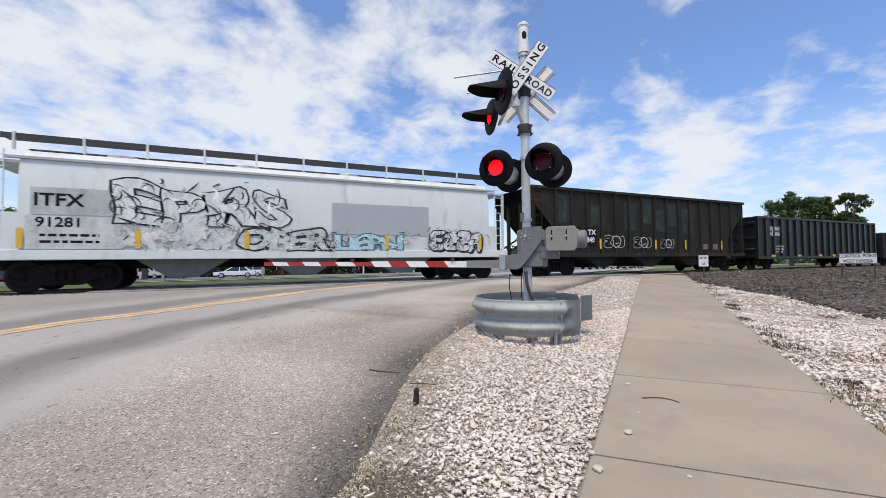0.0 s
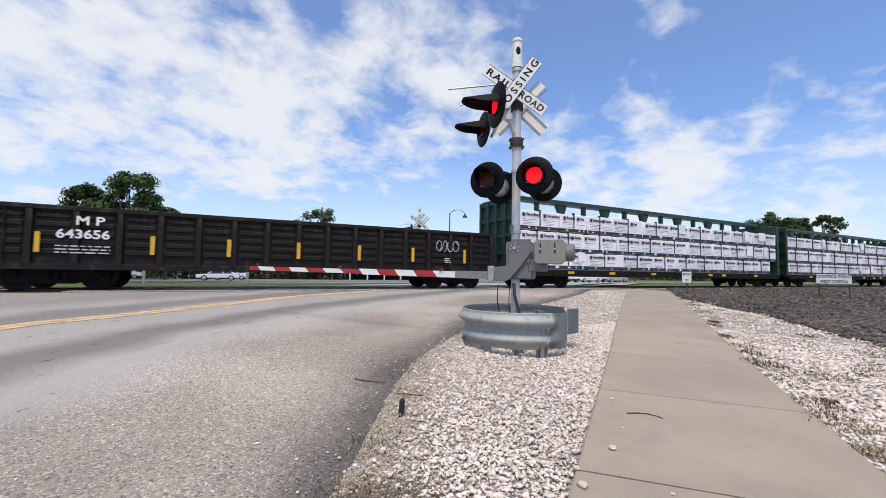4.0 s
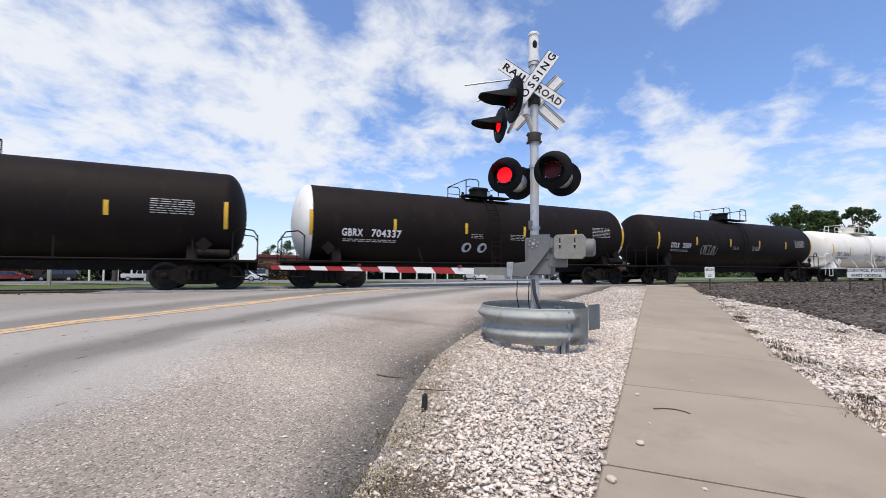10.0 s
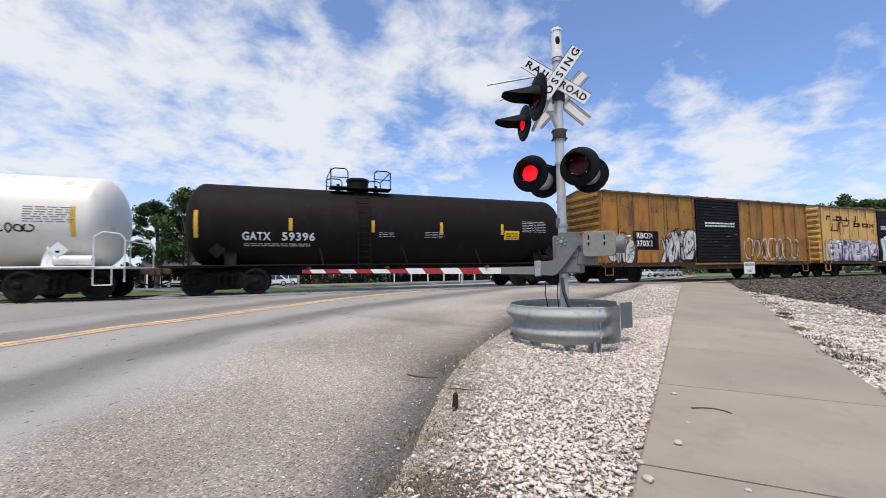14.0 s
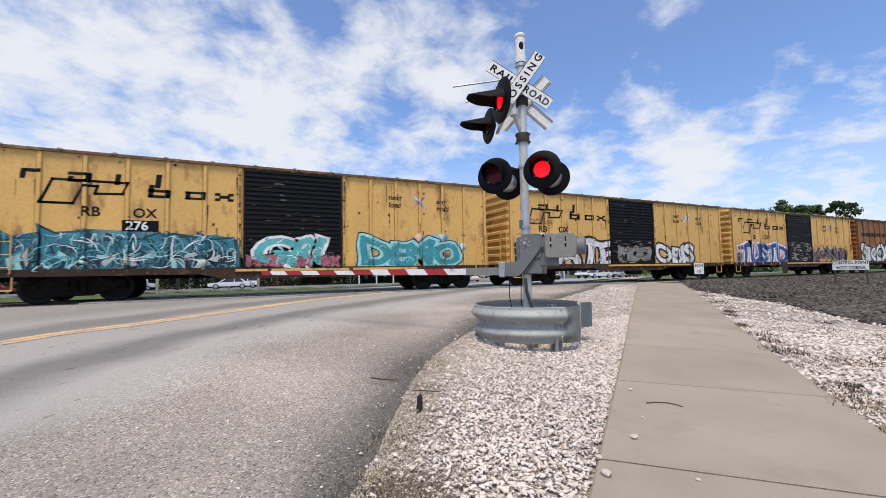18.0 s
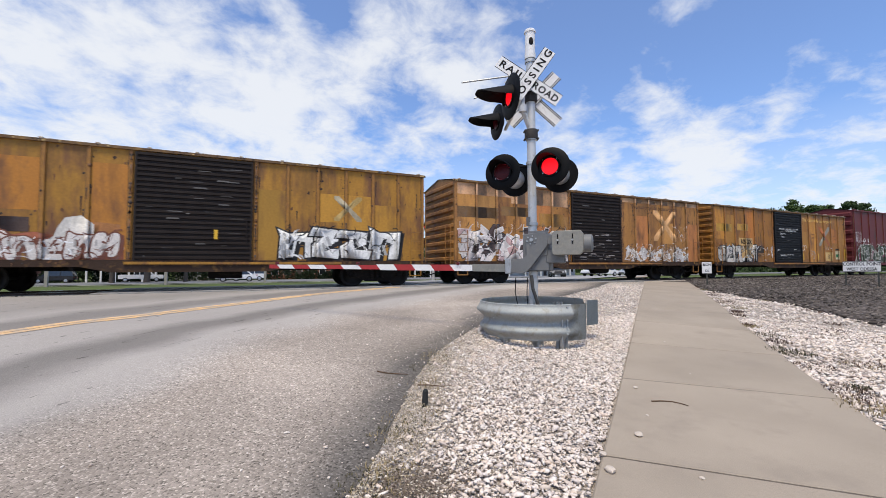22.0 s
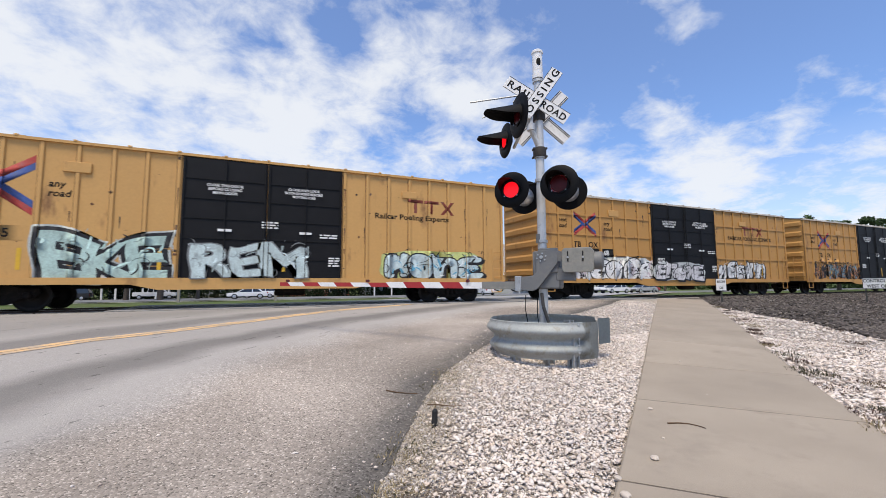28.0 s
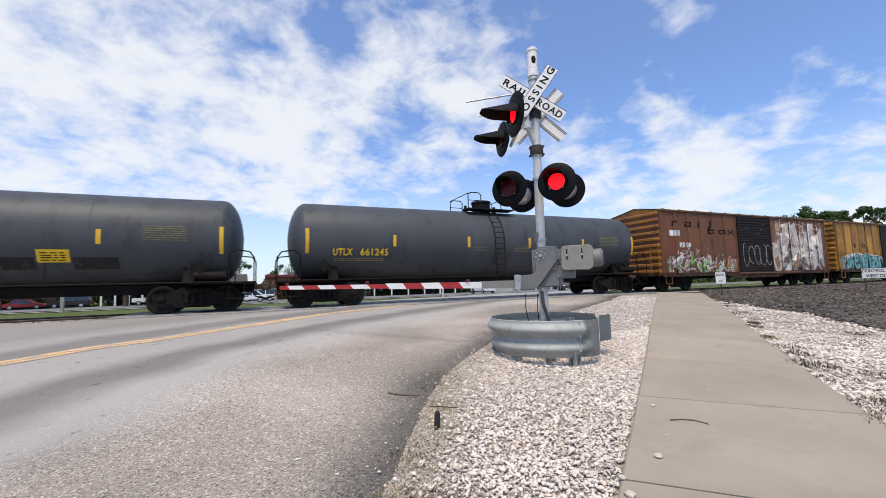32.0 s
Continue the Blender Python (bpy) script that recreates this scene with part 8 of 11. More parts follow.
    piece(c, -7.0, -1.8, 0.95, 1.8, (0.55, 0.5, 0.2), K_, 110, Y_L, back=(0.35, 0.5, 0.45)); piece(c, 1.9, 6.9, 0.95, 1.7, (0.5, 0.45, 0.3), K_, 111, Y_L, back=(0.3, 0.5, 0.45)); patches(c, -3.2, -1.7, 1.8, 3.6, [(0.15, 0.08, 0.03), (0.4, 0.3, 0.1)], 8, 113, Y_L, 0.5)
    # near-black sheet over the door's left edge paints the dark of an open gap
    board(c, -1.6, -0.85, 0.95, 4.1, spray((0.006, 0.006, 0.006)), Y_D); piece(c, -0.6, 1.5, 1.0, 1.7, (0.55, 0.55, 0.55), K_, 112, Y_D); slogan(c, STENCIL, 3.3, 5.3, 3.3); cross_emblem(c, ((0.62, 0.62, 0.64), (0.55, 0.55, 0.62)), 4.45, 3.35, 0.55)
    c, h = boxcar(457.73, 473.07, 4.26, DARKBROWN, DOORBROWN, ROOFM, GOLD2, "grimy brown boxcar covered in dark graffiti")
    patches(c, -7.4, 7.4, 0.95, 3.9, [(0.10, 0.05, 0.025), (0.16, 0.10, 0.07), (0.07, 0.045, 0.03)], 24, 120, Y_L, 0.9)
    wild(c, -7.3, -1.8, 1.0, 2.9, [(0.11, 0.055, 0.03), (0.17, 0.10, 0.07), (0.06, 0.04, 0.03), (0.28, 0.2, 0.15)], [K_, (0.30, 0.24, 0.2)], 124, Y_L - 0.004, 44); wild(c, 1.9, 7.2, 1.0, 3.2, [(0.10, 0.05, 0.03), (0.16, 0.09, 0.06), (0.05, 0.035, 0.03), (0.25, 0.18, 0.13)], [K_, (0.34, 0.28, 0.24)], 123, Y_L - 0.004, 40)
    tag_lines(c, 2.0, 6.8, 2.6, 3.7, (0.34, 0.29, 0.26), 122, Y_L - 0.013, 0.04, n=6); tag_lines(c, -1.4, 1.4, 1.2, 2.4, (0.3, 0.27, 0.25), 125, Y_D, 0.03, n=5); board(c, 3.6, 4.6, 1.3, 2.1, spray((0.45, 0.33, 0.16)), Y_L - 0.014); board(c, 3.6, 4.6, 1.05, 1.28, YTAPE, Y_L - 0.014)
    # three 60 ft cars with double doors
    for k, (a, b, nums, seed, grid, lab) in enumerate(((474.6, 492.96, ("66", "30", "85"), 130, 0, "tan boxcar with black double doors and pale teal graffiti"), (494.98, 513.5, ("67", "21", "68"), 140, 4, "tan boxcar with black double doors and black and white graffiti"), (515.59, 533.87, ("67", "22", "77"), 150, 4, "tan boxcar with black double doors and dark graffiti"))):
        c, h = boxcar(a, b, 4.83, TAN2 if k else TAN, DOORBLACK, spray((0.55, 0.50, 0.42)) if k else TAN, TAN2 if k else TAN, lab, doors=2, door_w=2.45, post_gap=0.74, grid=grid)
        slogan(c, STENCIL, -8.35, -5.65, 3.45, 0.19); striped_cross(c, -6.82, 3.5, 1.75 if k == 0 else 1.35, 1.3 if k == 0 else 0.92)
        marks(c, "TB", "OX", -7.5 if k else -8.3, -6.62 if k else -7.5, 2.40, 0.26, STENCIL)
        for xn, num in zip((-7.53, -6.6, -5.72) if k else (-8.4, -7.55, -6.72), nums):
            board(c, xn - 0.07, xn + 0.62, 1.95, 2.36, STENCIL if k == 1 else TAN2 if k else TAN, Y_L - 0.001)
            words("lettering", num, 0.24, (xn, Y_L - 0.003, 2.04), WHITE if k == 1 else STENCIL, c)
        g = bmesh.new()
        for x0, z0, w, hh in ((4.95, 3.85, 0.62, 0.12), (5.2, 3.45, 0.12, 0.42), (5.62, 3.85, 0.62, 0.12), (5.86, 3.45, 0.12, 0.42)):
            flat_poly(g, [(x0, z0), (x0 + w, z0), (x0 + w, z0 + hh), (x0, z0 + hh)], Y_L - 0.001)
        for s in (-1, 1):
            flat_poly(g, [(6.3 if s > 0 else 6.75, 3.45), (6.45 if s > 0 else 6.9, 3.45), (6.9 if s > 0 else 6.45, 3.97), (6.75 if s > 0 else 6.3, 3.97)], Y_L - 0.001 - 0.0005 * s)
        part("emblem", g, spray((0.22, 0.05, 0.03)), c)
        words("lettering", "Railcar Pooling Experts" if k == 0 else "RAILCAR POOLING EXPERTS", 0.20, (3.65, Y_L, 3.17), STENCIL, c, sx=1.12)
        part("bracket_plate", boxm(-5.35, -4.7, Y_POST - 0.01, Y_BODY, 3.95, 4.25, 0.01), TAN, c)
        part("bracket_plate", boxm(4.7, 5.3, Y_POST - 0.01, Y_BODY, 4.0, 4.25, 0.01), TAN, c)
        for i, z in enumerate((3.85, 3.9)):
            words("lettering", "CLOSE THIS DOOR\nBEFORE CLOSING\nMAIN DOOR" if i == 0 else "CLOSE AND LOCK\nBOTH DOORS BEFORE\nMOVING CAR", 0.085, (-1.25 + 2.4 * i, Y_D - 0.02, z), WHITE, c, align="CENTER")
        bars(c, -0.15, 2.75, 0.5, 3, 0.05, WHITE, Y_D, seed + 8); bars(c, 1.7, 2.4, 0.6, 2, 0.05, WHITE, Y_D, seed + 9); bars(c, -2.2, 1.95, 0.5, 4, 0.04, WHITE, Y_D, seed + 7); bars(c, 2.0, 1.6, 0.4, 4, 0.05, WHITE, Y_D, seed + 6)
        for x in (-6.2, -3.0, 0.5, 6.6):
            board(c, x, x + 0.1, 1.15, 1.75, YTAPE, Y_POST - 0.04 if abs(x) < 2.4 else Y_L - 0.004)
        if k == 0:
            word_graffiti(c, "EKE", -5.75, 0.95, 1.12, (0.40, 0.54, 0.49), K_, Y_L, 1.22, seed=4, thick=0.12, halo=(0.45, 0.47, 0.44)); word_graffiti(c, "REM", -2.2, 1.02, 0.95, (0.46, 0.55, 0.54), (0.16, 0.17, 0.17), Y_D, 1.5, seed=6, thick=0.07); piece(c, 4.0, 8.0, 0.98, 1.9, (0.5, 0.6, 0.6), K_, 133, Y_L - 0.004, back=(0.5, 0.55, 0.2), n=4, shade=(0.1, 0.35, 0.5))
        elif k == 1:
            piece(c, -7.55, -2.55, 0.86, 1.88, W_, K_, 141, Y_L - 0.004, n=5, back=(0.58, 0.60, 0.58), shade=(0.5, 0.42, 0.44)); piece(c, -2.4, 1.2, 0.92, 1.7, (0.62, 0.6, 0.6), K_, 143, Y_D, n=5, back=(0.5, 0.52, 0.5)); piece(c, 2.6, 6.8, 0.95, 1.85, W_, K_, 142, Y_L - 0.004, n=6)
        else:
            wild(c, -8.2, -2.5, 0.9, 1.95, [(0.02, 0.018, 0.018), (0.34, 0.15, 0.06), (0.02, 0.018, 0.018), (0.15, 0.23, 0.26), (0.025, 0.02, 0.02)], [K_, K_, (0.34, 0.15, 0.06)], 151, Y_L - 0.002, 60, 1.4); wild(c, 2.6, 8.6, 0.9, 1.85, [(0.03, 0.10, 0.075), (0.06, 0.19, 0.14), (0.02, 0.02, 0.02), (0.22, 0.07, 0.03), (0.5, 0.48, 0.45)], [W_, K_, K_], 152, Y_L - 0.002, 40, 1.5)
    c, h = boxcar(571.65, 587.4, 4.26, RUSTRED, DOORBROWN, ROOFM, ORANGE, "rusty boxcar with white graffiti along its lower half")
    big_name(c, STENCIL); wild(c, -7.4, -4.2, 0.95, 2.1, [(0.16, 0.06, 0.03), (0.5, 0.46, 0.4), (0.2, 0.36, 0.1)], [W_, K_], 160, Y_L, 18); wild(c, -4.2, -1.8, 0.95, 1.8, [(0.2, 0.38, 0.1), (0.5, 0.5, 0.45), (0.3, 0.12, 0.05)], [K_, W_], 163, Y_L, 16)
    wild(c, 1.9, 7.3, 0.95, 3.7, [(0.58, 0.54, 0.5), (0.48, 0.43, 0.4), (0.55, 0.5, 0.45), (0.25, 0.14, 0.09)], [(0.3, 0.22, 0.18), (0.62, 0.58, 0.54)], 161, Y_L, 70); words("lettering", "RB 04", 0.26, (-6.5, Y_L - 0.012, 2.3), WHITE, c); board(c, -7.2, -6.4, 2.9, 3.2, spray(W_)); tag_lines(c, -1.4, 1.4, 1.2, 2.6, (0.35, 0.3, 0.28), 162, Y_D, 0.04, n=5)
    c, h = boxcar(588.8, 604.2, 4.26, GOLD2, DOORBROWN, ROOFM, GOLD2, "faded gold boxcar with teal graffiti")
    piece(c, -7.2, -1.8, 0.95, 1.9, (0.15, 0.4, 0.42), K_, 171, Y_L, back=(0.5, 0.5, 0.48)); marks(c, "RB", "OX", -5.6, -4.4, 2.45, 0.26, STENCIL)


fleet_boxcars()
for side in SIDES:
    over_posts(*side)


# ---- tank cars ----
TANKW = paint("white_tank_paint", (0.74, 0.73, 0.70), rough=0.4, vary=0.05, scale=1.5, fine=20, bump=0.02, dirt=(0.52, 0.47, 0.40), dirt_amount=0.12, streak=0.4)
TANKIV = paint("ivory_tank_paint", (0.74, 0.70, 0.62), rough=0.4, vary=0.05, scale=1.5, fine=20, bump=0.02, dirt=(0.52, 0.46, 0.38), dirt_amount=0.15, streak=0.4)
TANKC = paint("cream_tank_paint", (0.70, 0.63, 0.50), rough=0.4, vary=0.05, scale=1.5, fine=20, bump=0.02, dirt=(0.5, 0.43, 0.34), dirt_amount=0.15, streak=0.4)
TANKB = paint("black_tank_paint", (0.0115, 0.0082, 0.0074), rough=0.68, spec=0.12, vary=0.25, scale=1.5, fine=18, bump=0.02, dirt=(0.018, 0.015, 0.013), dirt_amount=0.2, streak=0.4)
TANKG = paint("dark_grey_tank_paint", (0.058, 0.064, 0.070), rough=0.5, spec=0.25, vary=0.14, scale=1.2, fine=16, bump=0.02, dirt=(0.035, 0.035, 0.036), dirt_amount=0.3, streak=0.35)
BANDRED = paint("brown_red_tank_band", (0.135, 0.028, 0.022), rough=0.5, vary=0.12, scale=2, dirt=(0.10, 0.03, 0.025), dirt_amount=0.3)
PLACARD = paint("yellow_placard", (0.75, 0.48, 0.02), rough=0.5, vary=0.08)


SMALLINK = {WHITE.name: spray((0.42, 0.42, 0.41)), STENCIL.name: spray((0.16, 0.15, 0.13)), PLACARD.name: spray((0.20, 0.16, 0.04))}


def tankcar(x_left, x_right, R, zc, mat, label, name, ink, band=None, ends=None, dome=0.0, frame_mat=None, dark_top=True, platform="full", extra=None, name_at=(-4.3, -2.0, 2.0), name_h=0.26, placard=None):
    half = (x_right - x_left) / 2
    fm = frame_mat or mat
    c = tagged(empty("tank_car"), label, "tank car", "freight train")
    MOVED.append((c, (x_left + x_right) / 2, TRACK_Y, 0.0))
    hd = 0.62
    def head(s):
        return [(s * (half - hd + hd * math.sin(a)), R * math.cos(a)) for a in [radians(90 * i / 10) for i in range(11)]]
    lo, hi = head(-1)[::-1], head(1)
    bm = lathe(bmesh.new(), [(x, max(r, 0.0)) for x, r in lo] + [(x, max(r, 0.0)) for x, r in hi], "x", 56, (0, 0, zc))
    if ends:
        for f in bm.faces:
            if abs(f.calc_center_median().x) > half - hd - 0.02:
                f.material_index = 1
    part("tank", bm, [mat, ends] if ends else mat, c)
    wrap = lambda z, d=0.006: -math.sqrt(max(0.01, (R + d) ** 2 - (z - zc) ** 2))
    # weld seams
    for x in (-half * 0.55, -half * 0.2, half * 0.18, half * 0.52):
        bm = lathe(bmesh.new(), [(x - 0.012, R), (x, R + 0.005), (x + 0.012, R)], "x", 56, (0, 0, zc))
        part("weld_seam", bm, mat, c)
    if band:
        b0, b1 = band[:2]
        bm = lathe(bmesh.new(), [(b0, R + 0.001), (b0, R + 0.006), (b1, R + 0.006), (b1, R + 0.001)], "x", 56, (0, 0, zc))
        part("painted_band", bm, band[2], c, "brown-red painted band")
    def curved(nm, x0, x1, z0, z1, m, d=0.006, n=6):
        g = bmesh.new()
        rows = [z0 + (z1 - z0) * i / n for i in range(n + 1)]
        A = [(g.verts.new((x0, wrap(z, d), z)), g.verts.new((x1, wrap(z, d), z))) for z in rows]
        for p, q in zip(A, A[1:]):
            g.faces.new((p[0], p[1], q[1], q[0]))
        return part(nm, g, m, c)
    def text(t, h, x, z, m, sx=1.1, spacing=1.05, x1=None):
        o = words("lettering", t, h, (0, 0, 0), m, c, rot=(0, 0, 0), sx=1.0, spacing=spacing)
        wide = max(v.co.x for v in o.data.vertices)
        k = (x1 - x) / wide if x1 is not None else sx
        g = bmesh.new()
        g.from_mesh(o.data)
        for i in range(1, 7):
            bmesh.ops.bisect_plane(g, geom=list(g.verts) + list(g.edges) + list(g.faces), plane_co=(0, h * i / 7, 0), plane_no=(0, 1, 0))
        for v in g.verts:
            xx, zz = x + v.co.x * k, z + v.co.y
            v.co = (xx, wrap(zz, 0.007), zz)
        g.to_mesh(o.data)
        g.free()
        o.matrix_basis = Matrix.Identity(4)
        return o
    initials, number = name.split()
    unit = (name_at[1] - name_at[0]) / (len(name) + 0.6)
    text(initials, name_h, name_at[0], name_at[2] - name_h / 2, ink, 1.25, 1.12, name_at[0] + unit * len(initials))
    text(number, name_h, name_at[1] - unit * len(number), name_at[2] - name_h / 2, ink, 1.25, 1.12, name_at[1])
    wr = lambda z: wrap(z, 0.0065)
    bars(c, name_at[0] + 0.05, name_at[2] - name_h / 2 - 0.14, name_at[1] - name_at[0] - 0.2, 2, 0.035, SMALLINK[ink.name], 0, 3, wr)
    places = (-0.93, -0.55, -0.17, 0.19, 0.55, 0.93) if half > 7 else (-0.86, -0.48, 0.0, 0.44, 0.86)
    for i, f in enumerate(places):
        lo_, hi_ = (zc - 0.55, zc + 0.33) if i in (0, len(places) - 1) else (zc - 0.28, zc + 0.16)
        if band and band[0] < f * half < band[1]:
            continue
        curved("reflective_strip", f * half - 0.06, f * half + 0.06, lo_, hi_, YTAPE)
    bars(c, half * 0.68, zc + 0.28, 1.15, 7, 0.022, SMALLINK[ink.name], 0, 5, wr, 3.2)
    bars(c, half * 0.10, zc - 0.25, 0.8, 4, 0.022, SMALLINK[ink.name], 0, 6, wr, 3.0)
    bars(c, -half * 0.14, zc - 0.3, 0.6, 3, 0.022, SMALLINK[ink.name], 0, 7, wr, 3.0)
    if placard:
        curved("placard", placard[0], placard[1], placard[2], placard[2] + 0.36, PLACARD)
        bars(c, placard[0] + 0.08, placard[2] + 0.25, placard[1] - placard[0] - 0.16, 4, 0.028, STENCIL, 0, 9, lambda b: wr(b) - 0.006, 2.4)
    # frame: side pipe, end platforms, saddles
    for s in (-1, 1):
        sx_ = s * half
        part("end_platform", boxm(min(sx_ - s * 1.5, sx_ + s * 0.42), max(sx_ - s * 1.5, sx_ + s * 0.42), -1.5, 1.5, 0.90, 0.97, 0.01), fm, c)
        bm = prism(bmesh.new(), [(-1.25, 0.95), (1.25, 0.95), (1.05, 1.45), (0.8, 1.18), (-0.8, 1.18), (-1.05, 1.45)], s * (half - 1.5) - 0.16, s * (half - 1.5) + 0.16)
        o = part("saddle", bm, fm, c)
        o.rotation_euler = (0, 0, math.pi / 2)
        bm = bmesh.new()
        for yy in (-1.46, 1.46):
            path_tube(bm, [(sx_ - s * 0.35, yy, 0.97), (sx_ - s * 0.35, yy, 1.85), (sx_ - s * 0.15, yy, 2.0), (sx_ + s * 0.25, yy * 0.93, 1.95), (sx_ + s * 0.38, yy * 0.9, 1.75)], 0.022, 8)
            tube(bm, (sx_ + s * 0.38, yy * 0.95, 0.5), (sx_ + s * 0.38, yy * 0.95, 1.8), 0.02, 8)
            path_tube(bm, [(sx_ + s * 0.1, yy * 1.02, 0.95), (sx_ + s * 0.1, yy * 1.02, 0.42), (sx_ - s * 0.35, yy * 1.02, 0.42), (sx_ - s * 0.35, yy * 1.02, 0.95)], 0.018, 6)
        tube(bm, (sx_ + s * 0.38, -1.3, 1.75), (sx_ + s * 0.38, 1.3, 1.75), 0.02, 8)
        part("end_handrail", bm, fm, c)
        hold = part("placard_holder", prism(bmesh.new(), [(sx_ - s * 1.15 + 0.24 * a, 1.44 + 0.24 * b) for a, b in ((-1, 0), (0, -1), (1, 0), (0, 1))], -1.56, -1.54), fm, c)
        part("placard", prism(bmesh.new(), [(sx_ - s * 1.15 + 0.19 * a, 1.44 + 0.19 * b) for a, b in ((-1, 0), (0, -1), (1, 0), (0, 1))], -1.564, -1.5605), IRON if fm is TANKB else WHITE, hold, "diamond hazard placard")
        part("mark", boxm(sx_ - s * 1.15 - 0.05, sx_ - s * 1.15 + 0.05, -1.567, -1.5645, 1.37, 1.43), STENCIL, hold)
    bm = bmesh.new()
    tube(bm, (-half + 0.3, -1.53, 0.96), (half - 0.3, -1.53, 0.96), 0.028, 8)
    tube(bm, (-half + 0.3, 1.53, 0.96), (half - 0.3, 1.53, 0.96), 0.028, 8)
    for i in range(5):
        x = -half + 1.4 + (2 * half - 2.8) * i / 4
        for s in (-1, 1):
            tube(bm, (x, s * 1.53, 0.96), (x - 0.1, s * 1.25, zc - 0.82 * R * 0.72), 0.022, 6)
    part("side_handrail", bm, fm, c)
    # centre fittings on top
    dm = STENCIL if dark_top else mat
    bm = lathe(bmesh.new(), [(zc + R - 0.06, 0.42), (zc + R + 0.42, 0.42), (zc + R + 0.42, 0.46), (zc + R + 0.50, 0.44), (zc + R + 0.52, 0.0)], "z", 26, (dome, 0, 0))
    part("dome", bm, dm, c)
    bm = bmesh.new()
    box(bm, dome - 1.15, dome + 1.15, -0.95, -0.38, zc + R - 0.02, zc + R + 0.03)
    box(bm, dome - 1.15, dome + 1.15, 0.38, 0.95, zc + R - 0.02, zc + R + 0.03)
    part("top_platform", bm, dm, c)
    z1 = zc + R
    for s in (-1, 1):
        bm = bmesh.new()
        for yy in (-0.92, 0.92):
            path_tube(bm, [(dome + s * 1.12, yy, z1), (dome + s * 1.12, yy, z1 + 0.62), (dome + s * 0.98, yy, z1 + 0.70), (dome + s * 0.60, yy, z1 + 0.70), (dome + s * 0.50, yy, z1 + 0.6), (dome + s * 0.50, yy, z1 + 0.0)], 0.022, 8)
            tube(bm, (dome + s * 1.12, yy, z1 + 0.36), (dome + s * 0.50, yy, z1 + 0.36), 0.016, 6)
        tube(bm, (dome + s * 1.12, -0.92, z1 + 0.66), (dome + s * 1.12, 0.92, z1 + 0.66), 0.02, 8)
        part("top_railing", bm, dm, c)
    for k, x in enumerate((dome + 0.75, dome - 0.75)):
        bm = lathe(bmesh.new(), [(z1 - 0.05, 0.11), (z1 + 0.16, 0.11), (z1 + 0.20, 0.07), (z1 + 0.32, 0.06), (z1 + 0.33, 0.0)], "z", 14, (x, 0.1, 0))
        part("valve", bm, dm, c)
    # ladder over the curve of the tank
    bm = bmesh.new()
    zs = [0.55 + (zc + R - 0.2 - 0.55) * i / 14 for i in range(15)]
    yy = lambda z: (wrap(z, 0.10) if z > zc else -(R + 0.10)) if z > 1.2 else -1.55
    for s in (-0.22, 0.22):
        for a, b in zip(zs, zs[1:]):
            tube(bm, (dome + s, yy(a), a), (dome + s, yy(b), b), 0.02, 6)
    for z in zs[:-1]:
        tube(bm, (dome - 0.22, yy(z), z), (dome + 0.22, yy(z), z), 0.014, 6)
    part("ladder", bm, band[2] if band and dark_top and mat is not TANKB else fm, c)
    bm = lathe(bmesh.new(), [(0.55, 0.12), (0.75, 0.16), (zc - R + 0.05, 0.2)], "z", 14, (dome, 0, 0))
    part("bottom_outlet", bm, fm, c)
    bm = lathe(bmesh.new(), [(-0.45, 0.0), (-0.45, 0.15), (0.45, 0.15), (0.45, 0.0)], "x", 16, (half - 0.9, -1.2, 1.16))
    part("air_tank", bm, fm, c)
    running_gear(c, half + 0.12, half - 1.35)
    if extra:
        extra(c, half, wrap, curved, text)
    return c


